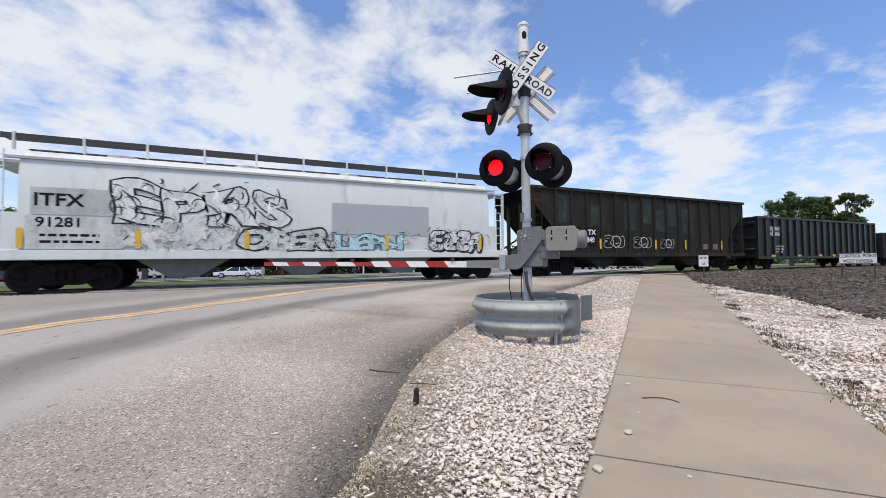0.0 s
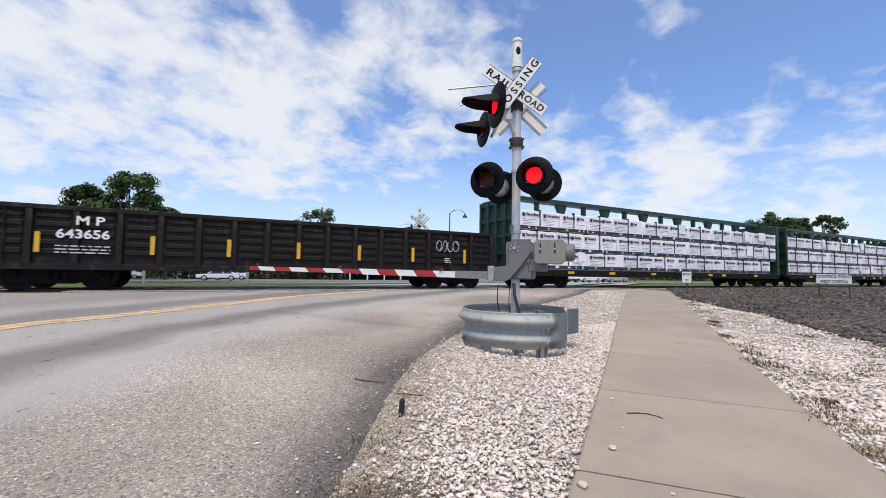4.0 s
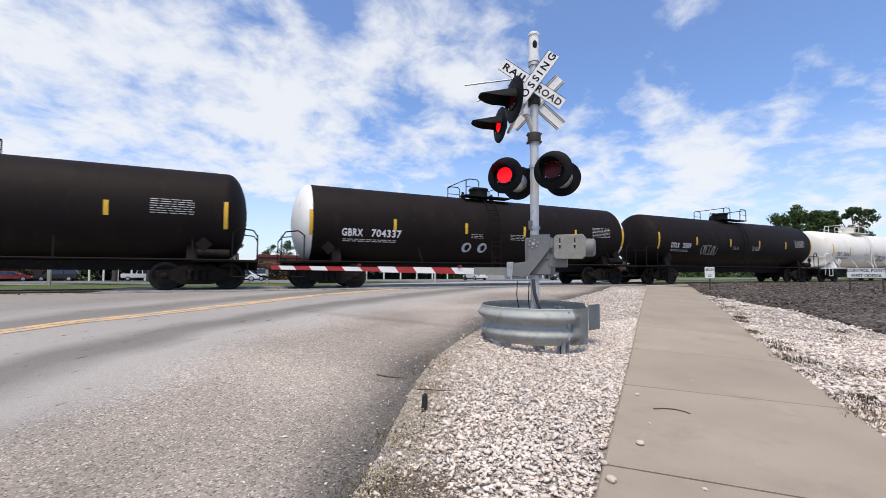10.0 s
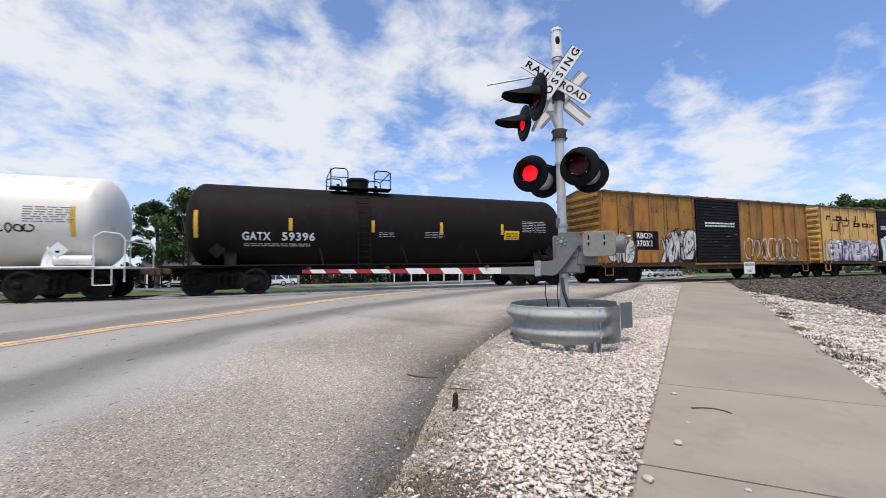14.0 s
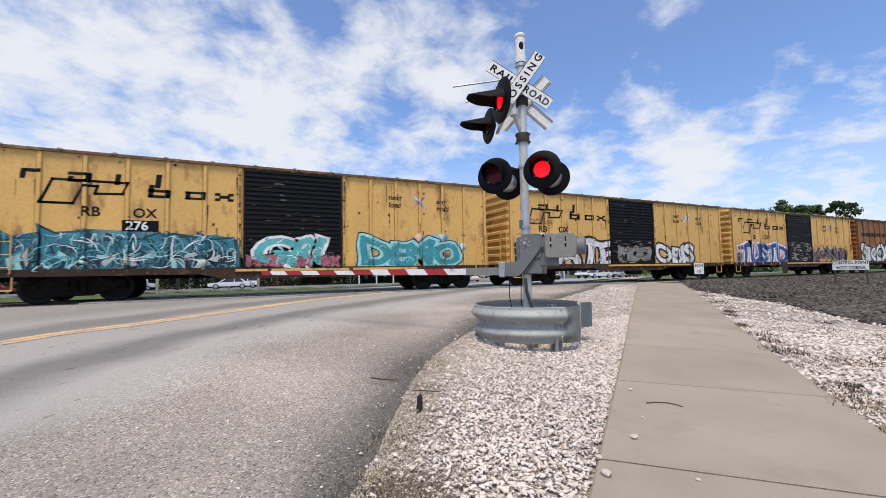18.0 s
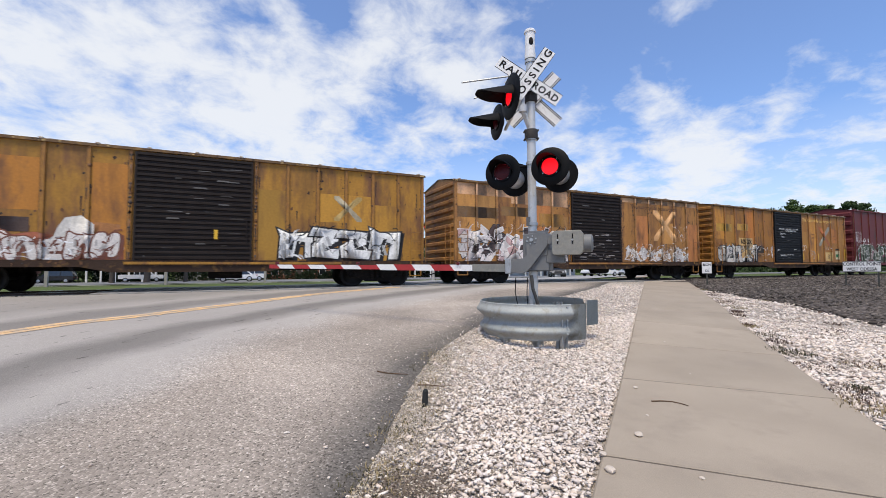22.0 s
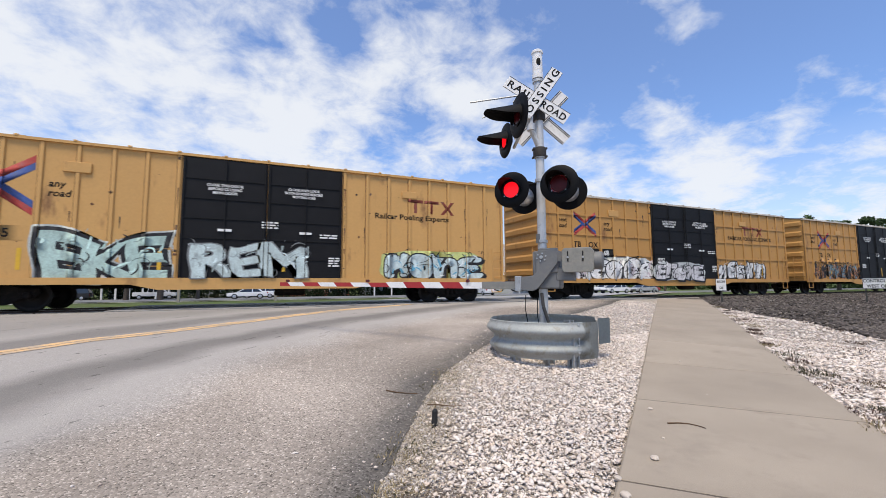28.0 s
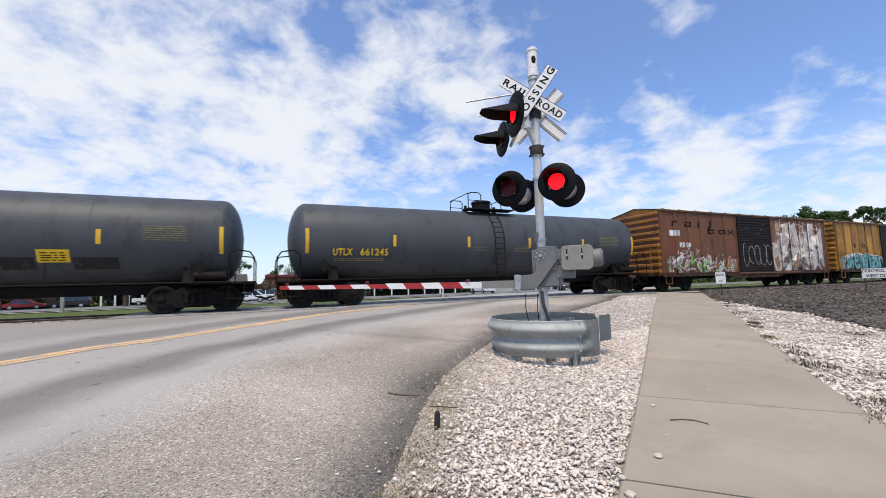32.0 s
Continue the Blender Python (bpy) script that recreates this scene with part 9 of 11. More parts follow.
def fleet_tanks():
    def acid(c, half, wrap, curved, text):
        text("HYDROCHLORIC ACID", 0.12, 4.37, 2.58, STENCIL, x1=5.6)
        for i in range(6):
            bars(c, 4.45, 2.45 - 0.13 * i, 1.1, 1, 0.03, STENCIL, 0, 30 + i, lambda z: wrap(z, 0.0065))
        tag_lines(c, 1.2, 2.6, 1.55, 1.95, (0.012, 0.012, 0.012), 10, 0, 0.045, n=6, wrap=lambda z: wrap(z, 0.009))
        g = bmesh.new()
        g.faces.new([g.verts.new((a, wrap(b, 0.02), b)) for a, b in ((5.2, 1.28), (5.42, 1.5), (5.2, 1.72), (4.98, 1.5))])
        part("hazard_placard", g, WHITE, c)
    def tilx(c, half, wrap, curved, text):
        tag_lines(c, -3.25, -2.65, 1.4, 1.95, (0.012, 0.012, 0.012), 61, 0, 0.05, n=3, wrap=lambda z: wrap(z, 0.009))
        tag_lines(c, 3.2, 4.5, 1.95, 2.2, (0.012, 0.012, 0.012), 62, 0, 0.04, n=6, wrap=lambda z: wrap(z, 0.009))
        tag_lines(c, -1.35, -0.2, 1.5, 1.9, (0.5, 0.35, 0.33), 63, 0, 0.03, n=5, wrap=lambda z: wrap(z, 0.014))
    def two_logos(c, half, wrap, curved, text):
        for x in (-1.25, -0.5):
            g = bmesh.new()
            g2 = [(x + 0.22 * math.cos(2 * math.pi * i / 14), 1.62 + 0.20 * math.sin(2 * math.pi * i / 14)) for i in range(14)]
            g.faces.new([g.verts.new((a, wrap(b, 0.008), b)) for a, b in g2])
            part("round_sticker", g, spray((0.45, 0.5, 0.58)), c)
    def tags(x0, x1, z0, z1, col, seed, n=6):
        return lambda c, half, wrap, curved, text: tag_lines(c, x0, x1, z0, z1, col, seed, 0, 0.02, n=n, wrap=lambda z: wrap(z, 0.008))
    tankcar(127.5, 140.8, 1.40, 2.36, TANKC, "cream tank car with a brown-red band", "GATX 59331", STENCIL, band=(-1.2, 1.72, BANDRED), name_at=(-4.91, -3.03, 1.95), placard=(1.75, 2.45, 1.5), frame_mat=TANKW)
    tankcar(142.1, 154.7, 1.28, 2.24, TANKW, "white tank car with white railings", "GBRX 704851", STENCIL, dark_top=False, name_at=(-4.84, -2.21, 1.99), placard=(-1.84, -1.16, 1.42))
    tankcar(156.2, 172.4, 1.50, 2.50, TANKB, "black tank car with white lettering", "GROX 132029", WHITE, name_at=(-6.58, -3.67, 1.86), extra=tags(-2.6, -1.3, 1.5, 2.0, (0.6, 0.6, 0.58), 7), frame_mat=TANKB)
    tankcar(173.9, 190.0, 1.45, 2.44, TANKB, "black tank car with white end caps", "GBRX 704337", WHITE, ends=TANKW, name_at=(-6.42, -4.17, 2.04), placard=(3.57, 4.25, 1.84), extra=two_logos, frame_mat=TANKB)
    tankcar(191.55, 207.7, 1.43, 2.43, TANKB, "black tank car with white lettering and a thin tag", "DTLX 2509", WHITE, name_at=(-6.54, -4.92, 2.10), extra=tags(-4.0, -2.6, 1.6, 2.2, (0.62, 0.62, 0.6), 9), frame_mat=TANKB)
    tankcar(209.4, 222.4, 1.36, 2.36, TANKIV, "cream-white tank car with white railings", "UTLX 130161", STENCIL, dark_top=False, name_at=(-5.02, -3.07, 1.99), extra=acid, frame_mat=TANKW)
    tankcar(224.3, 236.9, 1.44, 2.40, TANKIV, "cream tank car with a brown-red band and black graffiti tags", "TILX 112758", STENCIL, band=(-1.45, 1.62, BANDRED), dome=0.25, name_at=(-5.09, -3.25, 2.14), placard=(2.15, 2.84, 1.90), extra=tilx, frame_mat=TANKW)
    tankcar(238.6, 253.5, 1.44, 2.42, TANKB, "black tank car with brown tint and white lettering", "GATX 59396", WHITE, name_at=(-5.6, -3.3, 1.95), placard=(4.2, 4.9, 1.95), dome=-1.6, frame_mat=TANKB)
    def red_tag(c, half, wrap, curved, text):
        word_graffiti(c, "STEO", -4.15, 1.52, 0.70, (0.46, 0.10, 0.075), K_, 0, 1.02, seed=5, halo=K_, wrap=wrap)
        for x0, x1 in ((2.4, 3.14), (3.98, 5.05)):
            curved("painted_patch", x0, x1, 1.42, 1.76, spray((0.012, 0.012, 0.012)))
    tankcar(535.5, 552.2, 1.42, 2.42, TANKG, "dark grey tank car with red bubble graffiti", "UTLX 667945", PLACARD, name_at=(-6.62, -4.38, 2.08), placard=(3.19, 3.92, 1.62), frame_mat=TANKB, extra=red_tag, name_h=0.24)
    tankcar(553.67, 570.3, 1.45, 2.45, TANKG, "dark grey tank car with faded yellow lettering", "UTLX 661245", PLACARD, name_at=(-6.86, -4.81, 1.96), frame_mat=TANKB, name_h=0.24)


fleet_tanks()

# ---- gondolas and open hopper ----
GONB = paint("black_gondola_paint", (0.009, 0.009, 0.010), rough=0.42, spec=0.4, vary=0.3, scale=1.5, dirt=(0.025, 0.022, 0.02), dirt_amount=0.2, streak=0.4)
GONBR = paint("brown_black_gondola_paint", (0.014, 0.011, 0.010), rough=0.65, spec=0.2, vary=0.3, scale=1.5, dirt=(0.07, 0.045, 0.035), dirt_amount=0.25, streak=0.4)
HOPB = paint("dark_olive_hopper_paint", (0.018, 0.0175, 0.014), rough=0.7, spec=0.2, vary=0.3, scale=1.0, dirt=(0.035, 0.028, 0.02), dirt_amount=0.4, streak=0.3, runs=0.5)


def gondola(x_left, x_right, top, low, gap, mat, label, louvre=False, posts=()):
    half = (x_right - x_left) / 2
    c = tagged(empty("gondola_car"), label, "gondola", "freight train")
    MOVED.append((c, (x_left + x_right) / 2, TRACK_Y, 0.0))
    bm = bmesh.new()
    box(bm, -half, half, -1.50, -1.46, low + 0.1, top)
    part("side_wall", bm, mat, c)
    part("side_wall", boxm(-half, half, 1.46, 1.50, low + 0.1, top), mat, c)
    part("floor", boxm(-half, half, -1.46, 1.46, low + 0.3, low + 0.4), mat, c)
    for s in (-1, 1):
        part("end_wall", boxm(s * half - 0.04, s * half + 0.04, -1.5, 1.5, low + 0.1, top), mat, c)
        for z in (low + 0.6, (low + top) / 2, top - 0.4):
            part("end_rib", boxm(min(s * half, s * (half + 0.1)), max(s * half, s * (half + 0.1)), -1.45, 1.45, z - 0.07, z + 0.07, 0.01), mat, c)
        ladder(c, s * (half - 0.35), -1.58, low + 0.1, top - 0.1, 6, 0.46, mat)
    part("top_chord", boxm(-half - 0.03, half + 0.03, -1.60, -1.42, top - 0.10, top + 0.03, 0.015), mat, c)
    part("top_chord", boxm(-half - 0.03, half + 0.03, 1.42, 1.60, top - 0.10, top + 0.03, 0.015), mat, c)
    part("side_sill", boxm(-half, half, -1.58, -1.44, low, low + 0.18, 0.01), mat, c)
    n = round(2 * half / gap)
    rib = shared(("gon_rib", top, low), lambda: prism(bmesh.new(), [(-0.075, low + 0.15), (0.075, low + 0.15), (0.06, top - 0.1), (-0.06, top - 0.1)], -1.60, -1.49))
    for i, x in enumerate(posts or [-half + 0.08 + (2 * half - 0.16) * i / n for i in range(n + 1)]):
        put("side_post", rib, c, mat, (x, 0, 0))
        if louvre and i < n:
            w = (2 * half - 0.16) / n - 0.16
            lv = shared(("louvre", top, round(w, 2)), lambda: corrugated(-w / 2, w / 2, low + 0.35, top - 0.15, 5, 0.045, -1.505))
            put("side_panel", lv, c, mat, (x + (w + 0.16) / 2, 0, 0))
    for i in range(n + 1):
        put("side_post", rib, c, mat, (-half + 0.08 + (2 * half - 0.16) * i / n, 0, 0), (0, 0, 180))
    running_gear(c, half, half - 1.55)
    return c, half


def strips(c, xs, z, w, h, y, mat=YTAPE):
    for x in xs:
        part("reflective_strip", boxm(x - w / 2, x + w / 2, y - 0.002, y, z, z + h), mat, c)


def loop_tag(c, x, z, h, col, y):
    """Three rounded hollow letters drawn in one thin line each."""
    for k, pts in enumerate((((0.95, 0.95), (0.5, 1.05), (0.05, 0.9), (0.1, 0.6), (0.6, 0.55), (0.15, 0.5), (0.0, 0.2), (0.3, 0.0), (0.95, 0.05), (1.0, 0.35), (0.6, 0.3), (0.95, 0.6), (0.95, 0.95)),
                             ((1.05, 0.9), (1.6, 1.0), (2.0, 0.6), (1.7, 0.1), (1.1, 0.05), (1.05, 0.9)), ((1.95, 0.95), (2.3, 1.0), (2.35, 0.2), (2.0, 0.0), (1.6, 0.1)), ((0.3, 0.78), (0.7, 0.8)), ((1.35, 0.35), (1.6, 0.4)))):
        g = bmesh.new()
        for _ in range(2):
            pts = [pts[0]] + [(u * a[0] + (1 - u) * b[0], u * a[1] + (1 - u) * b[1]) for a, b in zip(pts, pts[1:]) for u in (0.75, 0.25)] + [pts[-1]]
        for (a, b), (e, f) in zip(pts, pts[1:]):
            d = Vector((e - a, f - b)).normalized() * 0.018
            flat_poly(g, [(x + h * a - d.x + d.y, z + h * b - d.y - d.x), (x + h * e + d.x + d.y, z + h * f + d.y - d.x), (x + h * e + d.x - d.y, z + h * f + d.y + d.x), (x + h * a - d.x - d.y, z + h * b - d.y + d.x)], y - 0.0002 * k)
        part("graffiti", g, spray(col), c, "thin white line graffiti")


def fleet_gondolas():
    c, h = gondola(28.52, 44.57, 3.33, 0.66, 0.87, GONB, "tall black gondola car with white lettering")
    for text, x, z in (("DJ", -6.70, 2.50), ("NX", -6.14, 2.50), ("42", -6.72, 2.16), ("016", -6.14, 2.16)):
        words("lettering", text, 0.22, (x, -1.604, z), WHITE, c, sx=1.12)
    for text, z in (("LD LMT  212400", 1.42), ("LT  WT    73600", 1.24), ("CU FT      4000", 1.07)):
        words("lettering", text, 0.09, (-6.14, -1.604, z), WHITE, c, sx=1.05)
    strips(c, (-6.4, -3.3, -0.6, 1.3, 4.2, 6.6), 0.80, 0.45, 0.12, -1.606)
    strips(c, (5.7,), 0.98, 0.2, 0.16, -1.606, WHITE)
    c, h = gondola(45.75, 61.6, 2.62, 0.60, 0.96, GONBR, "dark brown gondola car with white lettering", posts=sorted(s * x for s in (-1, 1) for x in (0.47, 1.42, 2.37, 3.32, 4.27, 5.05, 6.22, 7.845)))
    words("lettering", "CHTT", 0.20, (-6.04, -1.504, 1.80), WHITE, c, sx=1.1)
    words("lettering", "722", 0.19, (-5.80, -1.504, 1.40), WHITE, c, sx=1.15)
    words("lettering", "597", 0.19, (-4.96, -1.504, 1.39), WHITE, c, sx=1.15)
    for text, z in (("LD LMT", 0.97), ("LT WT", 0.81)):
        words("lettering", text, 0.075, (-6.06, -1.504, z), WHITE, c, sx=1.2)
        part("lettering_bar", boxm(-5.56 if z > 0.9 else -5.5, -5.23, -1.506, -1.50, z, z + 0.07), WHITE, c)
    strips(c, (-3.85, -1.7, 0.8, 2.6, 4.6, 6.6), 1.0, 0.45, 0.11, -1.606)
    c, h = gondola(63.05, 78.9, 2.32, 0.58, 1.0, GONBR, "brown gondola car with louvred sides and white lettering", True)
    words("lettering", "M P", 0.24, (-5.9, -1.604, 1.84), WHITE, c, sx=1.2)
    words("lettering", "643656", 0.24, (-6.3, -1.604, 1.46), WHITE, c, sx=1.15)
    bars(c, -6.3, 1.22, 1.2, 3, 0.035, PRINT, -1.604, 4, pitch=2.6)
    strips(c, (-6.65, -4.1, -2.1, 0.0, 2.1, 4.2, 6.5), 1.05, 0.11, 0.55, -1.66)
    tag_lines(c, 5.2, 6.2, 1.5, 1.95, (0.6, 0.6, 0.6), 5, -1.61, 0.025, n=4)
    bars(c, 5.6, 1.2, 0.3, 3, 0.04, PRINT, -1.61, 6)
    # open-top hopper with sloping ends
    x0, x1 = 11.3, 27.1
    half = (x1 - x0) / 2
    c = tagged(empty("hopper_car"), "dark olive-black open-top hopper car with white line graffiti", "hopper car", "freight train")
    MOVED.append((c, (x0 + x1) / 2, TRACK_Y, 0.0))
    out = [(-half, 4.06), (half, 4.06), (half, 3.45), (half - 1.5, 1.9), (half - 1.5, 0.98), (-half + 1.5, 0.98), (-half + 1.5, 1.9), (-half, 3.45)]
    for y0, y1 in ((-1.52, -1.48), (1.48, 1.52)):
        part("side_wall", prism(bmesh.new(), out, y0, y1), HOPB, c)
    for s in (-1, 1):
        bm = bmesh.new()
        p = [(s * half, 4.06), (s * half, 3.45), (s * (half - 2.6), 1.0)]
        for a, b in zip(p, p[1:]):
            v = [bm.verts.new((q[0], yy, q[1])) for q, yy in ((a, -1.48), (b, -1.48), (b, 1.48), (a, 1.48))]
            bm.faces.new(v)
        bmesh.ops.solidify(bm, geom=list(bm.faces), thickness=0.03)
        part("slope_sheet", bm, HOPB, c)
        bm = bmesh.new()
        for yy in (-1.45, -0.5, 0.5, 1.45):
            box(bm, s * (half - 0.12) - 0.07, s * (half - 0.12) + 0.07, yy - 0.06, yy + 0.06, 0.9, 3.5)
            tube(bm, (s * (half - 0.15), yy, 1.2), (s * (half - 1.4), yy, 1.9), 0.05, 6)
        box(bm, min(s * (half - 1.6), s * (half + 0.05)), max(s * (half - 1.6), s * (half + 0.05)), -1.5, 1.5, 0.86, 1.0)
        part("end_frame", bm, HOPB, c)
        ladder(c, s * (half - 0.30), -1.56, 0.9, 3.9, 9, 0.42, HOPB)
    part("top_chord", boxm(-half - 0.05, half + 0.05, -1.62, -1.46, 3.98, 4.12, 0.015), HOPB, c)
    part("top_chord", boxm(-half - 0.05, half + 0.05, 1.46, 1.62, 3.98, 4.12, 0.015), HOPB, c)
    part("side_sill", boxm(-half, half, -1.60, -1.46, 0.86, 1.04, 0.01), HOPB, c)
    rib = shared("hop_rib", lambda: prism(bmesh.new(), [(-0.06, 1.0), (0.06, 1.0), (0.05, 4.0), (-0.05, 4.0)], -1.60, -1.51))
    n = 14
    for i in range(n + 1):
        x = (-half + 1.3) + (2 * half - 2.6) * i / n
        put("side_post", rib, c, HOPB, (x, 0, 0))
    for x in (-3.4, 0, 3.4):
        bm = prism(bmesh.new(), [(x - 1.3, 0.98), (x + 1.3, 0.98), (x + 0.35, 0.36), (x - 0.35, 0.36)], -1.25, 1.25)
        part("discharge_hopper", bm, HOPB, c)
    part("coal_load", boxm(-half + 0.3, half - 0.3, -1.47, 1.47, 3.4, 3.5), GONB, c)
    for x, a, b in ((-5.72, "DJ", "475"), (-4.78, "TX", "840")):
        board(c, x - 0.06, x + 0.64, 1.42, 2.28, STENCIL, -1.603)
        words("lettering", a, 0.24, (x + 0.08, -1.606, 1.94), WHITE, c, sx=1.1)
        words("lettering", b, 0.24, (x, -1.606, 1.58), WHITE, c, sx=0.95)
    for i in range(3):
        loop_tag(c, (-3.73, -1.68, 0.30)[i], 1.30, (0.62, 0.57, 0.49)[i], (0.68, 0.68, 0.66), -1.606)
    for i, (x, z0_, z1_) in enumerate(((-1.75, 2.2, 3.6), (-0.6, 2.6, 3.9), (0.5, 2.2, 3.3), (1.55, 2.5, 3.7), (2.7, 2.1, 3.5), (-4.0, 2.4, 3.4), (-6.0, 2.5, 3.8))):
        board(c, x - 0.42, x + 0.42, z0_, z1_, spray((0.018, 0.026, 0.019) if i % 2 else (0.015, 0.021, 0.016)), -1.522)
    strips(c, (-6.6, -3.9, 0.0, 2.4, 5.6), 1.25, 0.12, 0.5, -1.606)
    for x in (4.1, 5.0):
        part("stencil_box", boxm(x - 0.2, x + 0.2, -1.607, -1.604, 1.25, 1.55), paint("stencil_outline", (0.16, 0.14, 0.09), rough=0.7), c)
    running_gear(c, half, half - 1.7)


fleet_gondolas()

# ---- covered hoppers ----
HOPW = paint("pale_grey_hopper_paint", (0.60, 0.63, 0.61), rough=0.5, vary=0.06, scale=1.2, fine=20, bump=0.03, dirt=(0.46, 0.46, 0.43), dirt_amount=0.25, streak=0.3)


def covered_hopper(x_left, x_right, label, painted):
    half = (x_right - x_left) / 2
    c = tagged(empty("covered_hopper"), label, "hopper car", "freight train")
    MOVED.append((c, (x_left + x_right) / 2, TRACK_Y, 0.0))
    sec = [(-1.52, 0.98), (-1.57, 1.6), (-1.585, 2.4), (-1.56, 3.2), (-1.48, 3.72), (-1.20, 3.95), (-0.6, 4.08), (0.6, 4.08), (1.20, 3.95), (1.48, 3.72), (1.56, 3.2), (1.585, 2.4), (1.57, 1.6), (1.52, 0.98)]
    bm = bmesh.new()
    rings = [[bm.verts.new((x, y, z)) for y, z in sec] for x in (-half + 0.9, half - 0.9)]
    for i in range(len(sec) - 1):
        bm.faces.new((rings[0][i], rings[1][i], rings[1][i + 1], rings[0][i + 1])).smooth = True
    bm.faces.new(rings[0]); bm.faces.new(rings[1])
    bmesh.ops.recalc_face_normals(bm, faces=bm.faces)
    part("body", bm, HOPW, c)
    # thin edge strip whose darker grey paints a shade line below the roof
    part("roof_edge", boxm(-half + 0.6, half - 0.6, -1.56, -1.44, 3.66, 3.74, 0.01), paint("grey_hopper_trim", (0.36, 0.38, 0.37), rough=0.55), c)
    part("side_sill", boxm(-half, half, -1.60, -1.45, 0.90, 1.18, 0.015), HOPW, c)
    for s in (-1, 1):
        bm = bmesh.new()
        v = [bm.verts.new(p) for p in ((s * (half - 0.9), -1.5, 3.7), (s * (half - 0.9), 1.5, 3.7), (s * (half - 2.2), 1.5, 1.2), (s * (half - 2.2), -1.5, 1.2))]
        bm.faces.new(v)
        for yy in (-1.50, 1.46):
            box(bm, s * (half - 0.15) - 0.05, s * (half - 0.15) + 0.05, yy, yy + 0.06, 0.98, 3.6)
        box(bm, min(s * (half - 2.0), s * half), max(s * (half - 2.0), s * half), -1.5, 1.5, 0.90, 0.98)
        box(bm, min(s * (half - 1.0), s * (half - 0.1)), max(s * (half - 1.0), s * (half - 0.1)), -1.5, 1.5, 3.55, 3.62)
        part("end_frame", bm, HOPW, c)
        ladder(c, s * (half - 0.38), -1.54, 1.0, 3.9, 9, 0.42, HOPW)
        part("end_panel", boxm(min(s * (half - 0.95), s * (half - 0.55)), max(s * (half - 0.95), s * (half - 0.55)), -1.56, -1.52, 1.0, 2.2), HOPW, c)
    walk_m = paint("dark_roof_grating", (0.05, 0.05, 0.05), rough=0.6, metal=0.4)
    bm = bmesh.new()
    box(bm, -half + 0.3, half - 0.3, -1.05, -0.55, 4.36, 4.39)
    box(bm, -half + 0.3, half - 0.3, 0.55, 1.05, 4.36, 4.39)
    box(bm, -half + 0.3, half - 0.3, -1.07, -1.04, 4.30, 4.46)
    part("running_board", bm, walk_m, c)
    for i in range(11):
        x = -half + 0.6 + (2 * half - 1.2) * i / 10
        part("board_bracket", boxm(x - 0.03, x + 0.03, -1.10, -1.03, 4.0, 4.50), HOPW, c)
    for i in range(4):
        x = -half * 0.66 + half * 0.44 * i
        part("roof_hatch", lathe(bmesh.new(), [(4.06, 0.42), (4.20, 0.42), (4.24, 0.30), (4.25, 0.0)], "z", 18, (x, 0, 0)), HOPW, c)
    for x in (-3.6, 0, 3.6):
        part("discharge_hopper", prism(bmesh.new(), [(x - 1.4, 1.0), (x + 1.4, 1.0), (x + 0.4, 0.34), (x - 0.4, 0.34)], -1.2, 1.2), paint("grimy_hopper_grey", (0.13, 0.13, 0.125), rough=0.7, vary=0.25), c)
    running_gear(c, half, half - 1.7)
    wr = lambda z: -1.592 if z < 3.0 else -1.57
    if painted:
        y = -1.594
        o = board(c, -7.1, -5.3, 2.15, 2.9, spray((0.40, 0.42, 0.41)), y)
        board(c, -7.2, -5.1, 1.2, 2.12, spray((0.50, 0.51, 0.49)), y)
        words("lettering", "ITFX", 0.34, (-7.05, y - 0.004, 2.4), STENCIL, c, sx=1.1)
        words("lettering", "91281", 0.26, (-7.0, y - 0.004, 1.82), STENCIL, c, sx=1.1)
        bars(c, -6.9, 1.55, 1.3, 2, 0.07, STENCIL, y - 0.004, 3, pitch=2.6)
        board(c, 0.9 + 0.0, 4.6, 1.75, 2.86, paint("grey_painted_square", (0.36, 0.39, 0.40), rough=0.5, vary=0.05), y)
        word_graffiti(c, "EPRS", -5.35, 2.0, 1.05, (0.60, 0.63, 0.61), K_, y, 1.55, seed=31, thick=0.075, spacing=1.0)
        wild(c, -5.2, -2.2, 1.18, 1.95, [(0.58, 0.57, 0.55), (0.45, 0.44, 0.43), (0.6, 0.58, 0.55)], [(0.35, 0.35, 0.34), (0.55, 0.54, 0.52)], 302, y - 0.002, 24)
        word_graffiti(c, "OBER", -2.1, 1.22, 0.60, (0.52, 0.54, 0.51), K_, y - 0.006, 1.45, seed=3, thick=0.13)
        word_graffiti(c, "LIEPN", 0.95, 1.22, 0.46, (0.36, 0.56, 0.60), (0.05, 0.10, 0.12), y - 0.004, 1.75, seed=9, thick=0.10)
        piece(c, 4.6, 6.9, 1.18, 1.95, (0.62, 0.62, 0.62), K_, 305, y - 0.004, n=4)
        wild(c, -0.2, 1.1, 1.18, 1.8, [(0.55, 0.57, 0.55), (0.40, 0.42, 0.42), (0.5, 0.5, 0.46)], [K_, (0.3, 0.3, 0.3)], 306, y - 0.003, 10)
        strokes(c, -5.4, -0.9, 1.95, 3.4, [K_, K_, (0.10, 0.10, 0.10)], 34, 307, y - 0.013, 0.05, 0.6)
        strokes(c, -5.2, 7.4, 1.15, 1.95, [K_, (0.2, 0.2, 0.2), (0.62, 0.62, 0.6), (0.35, 0.3, 0.25)], 150, 308, y - 0.015, 0.03, 0.35)
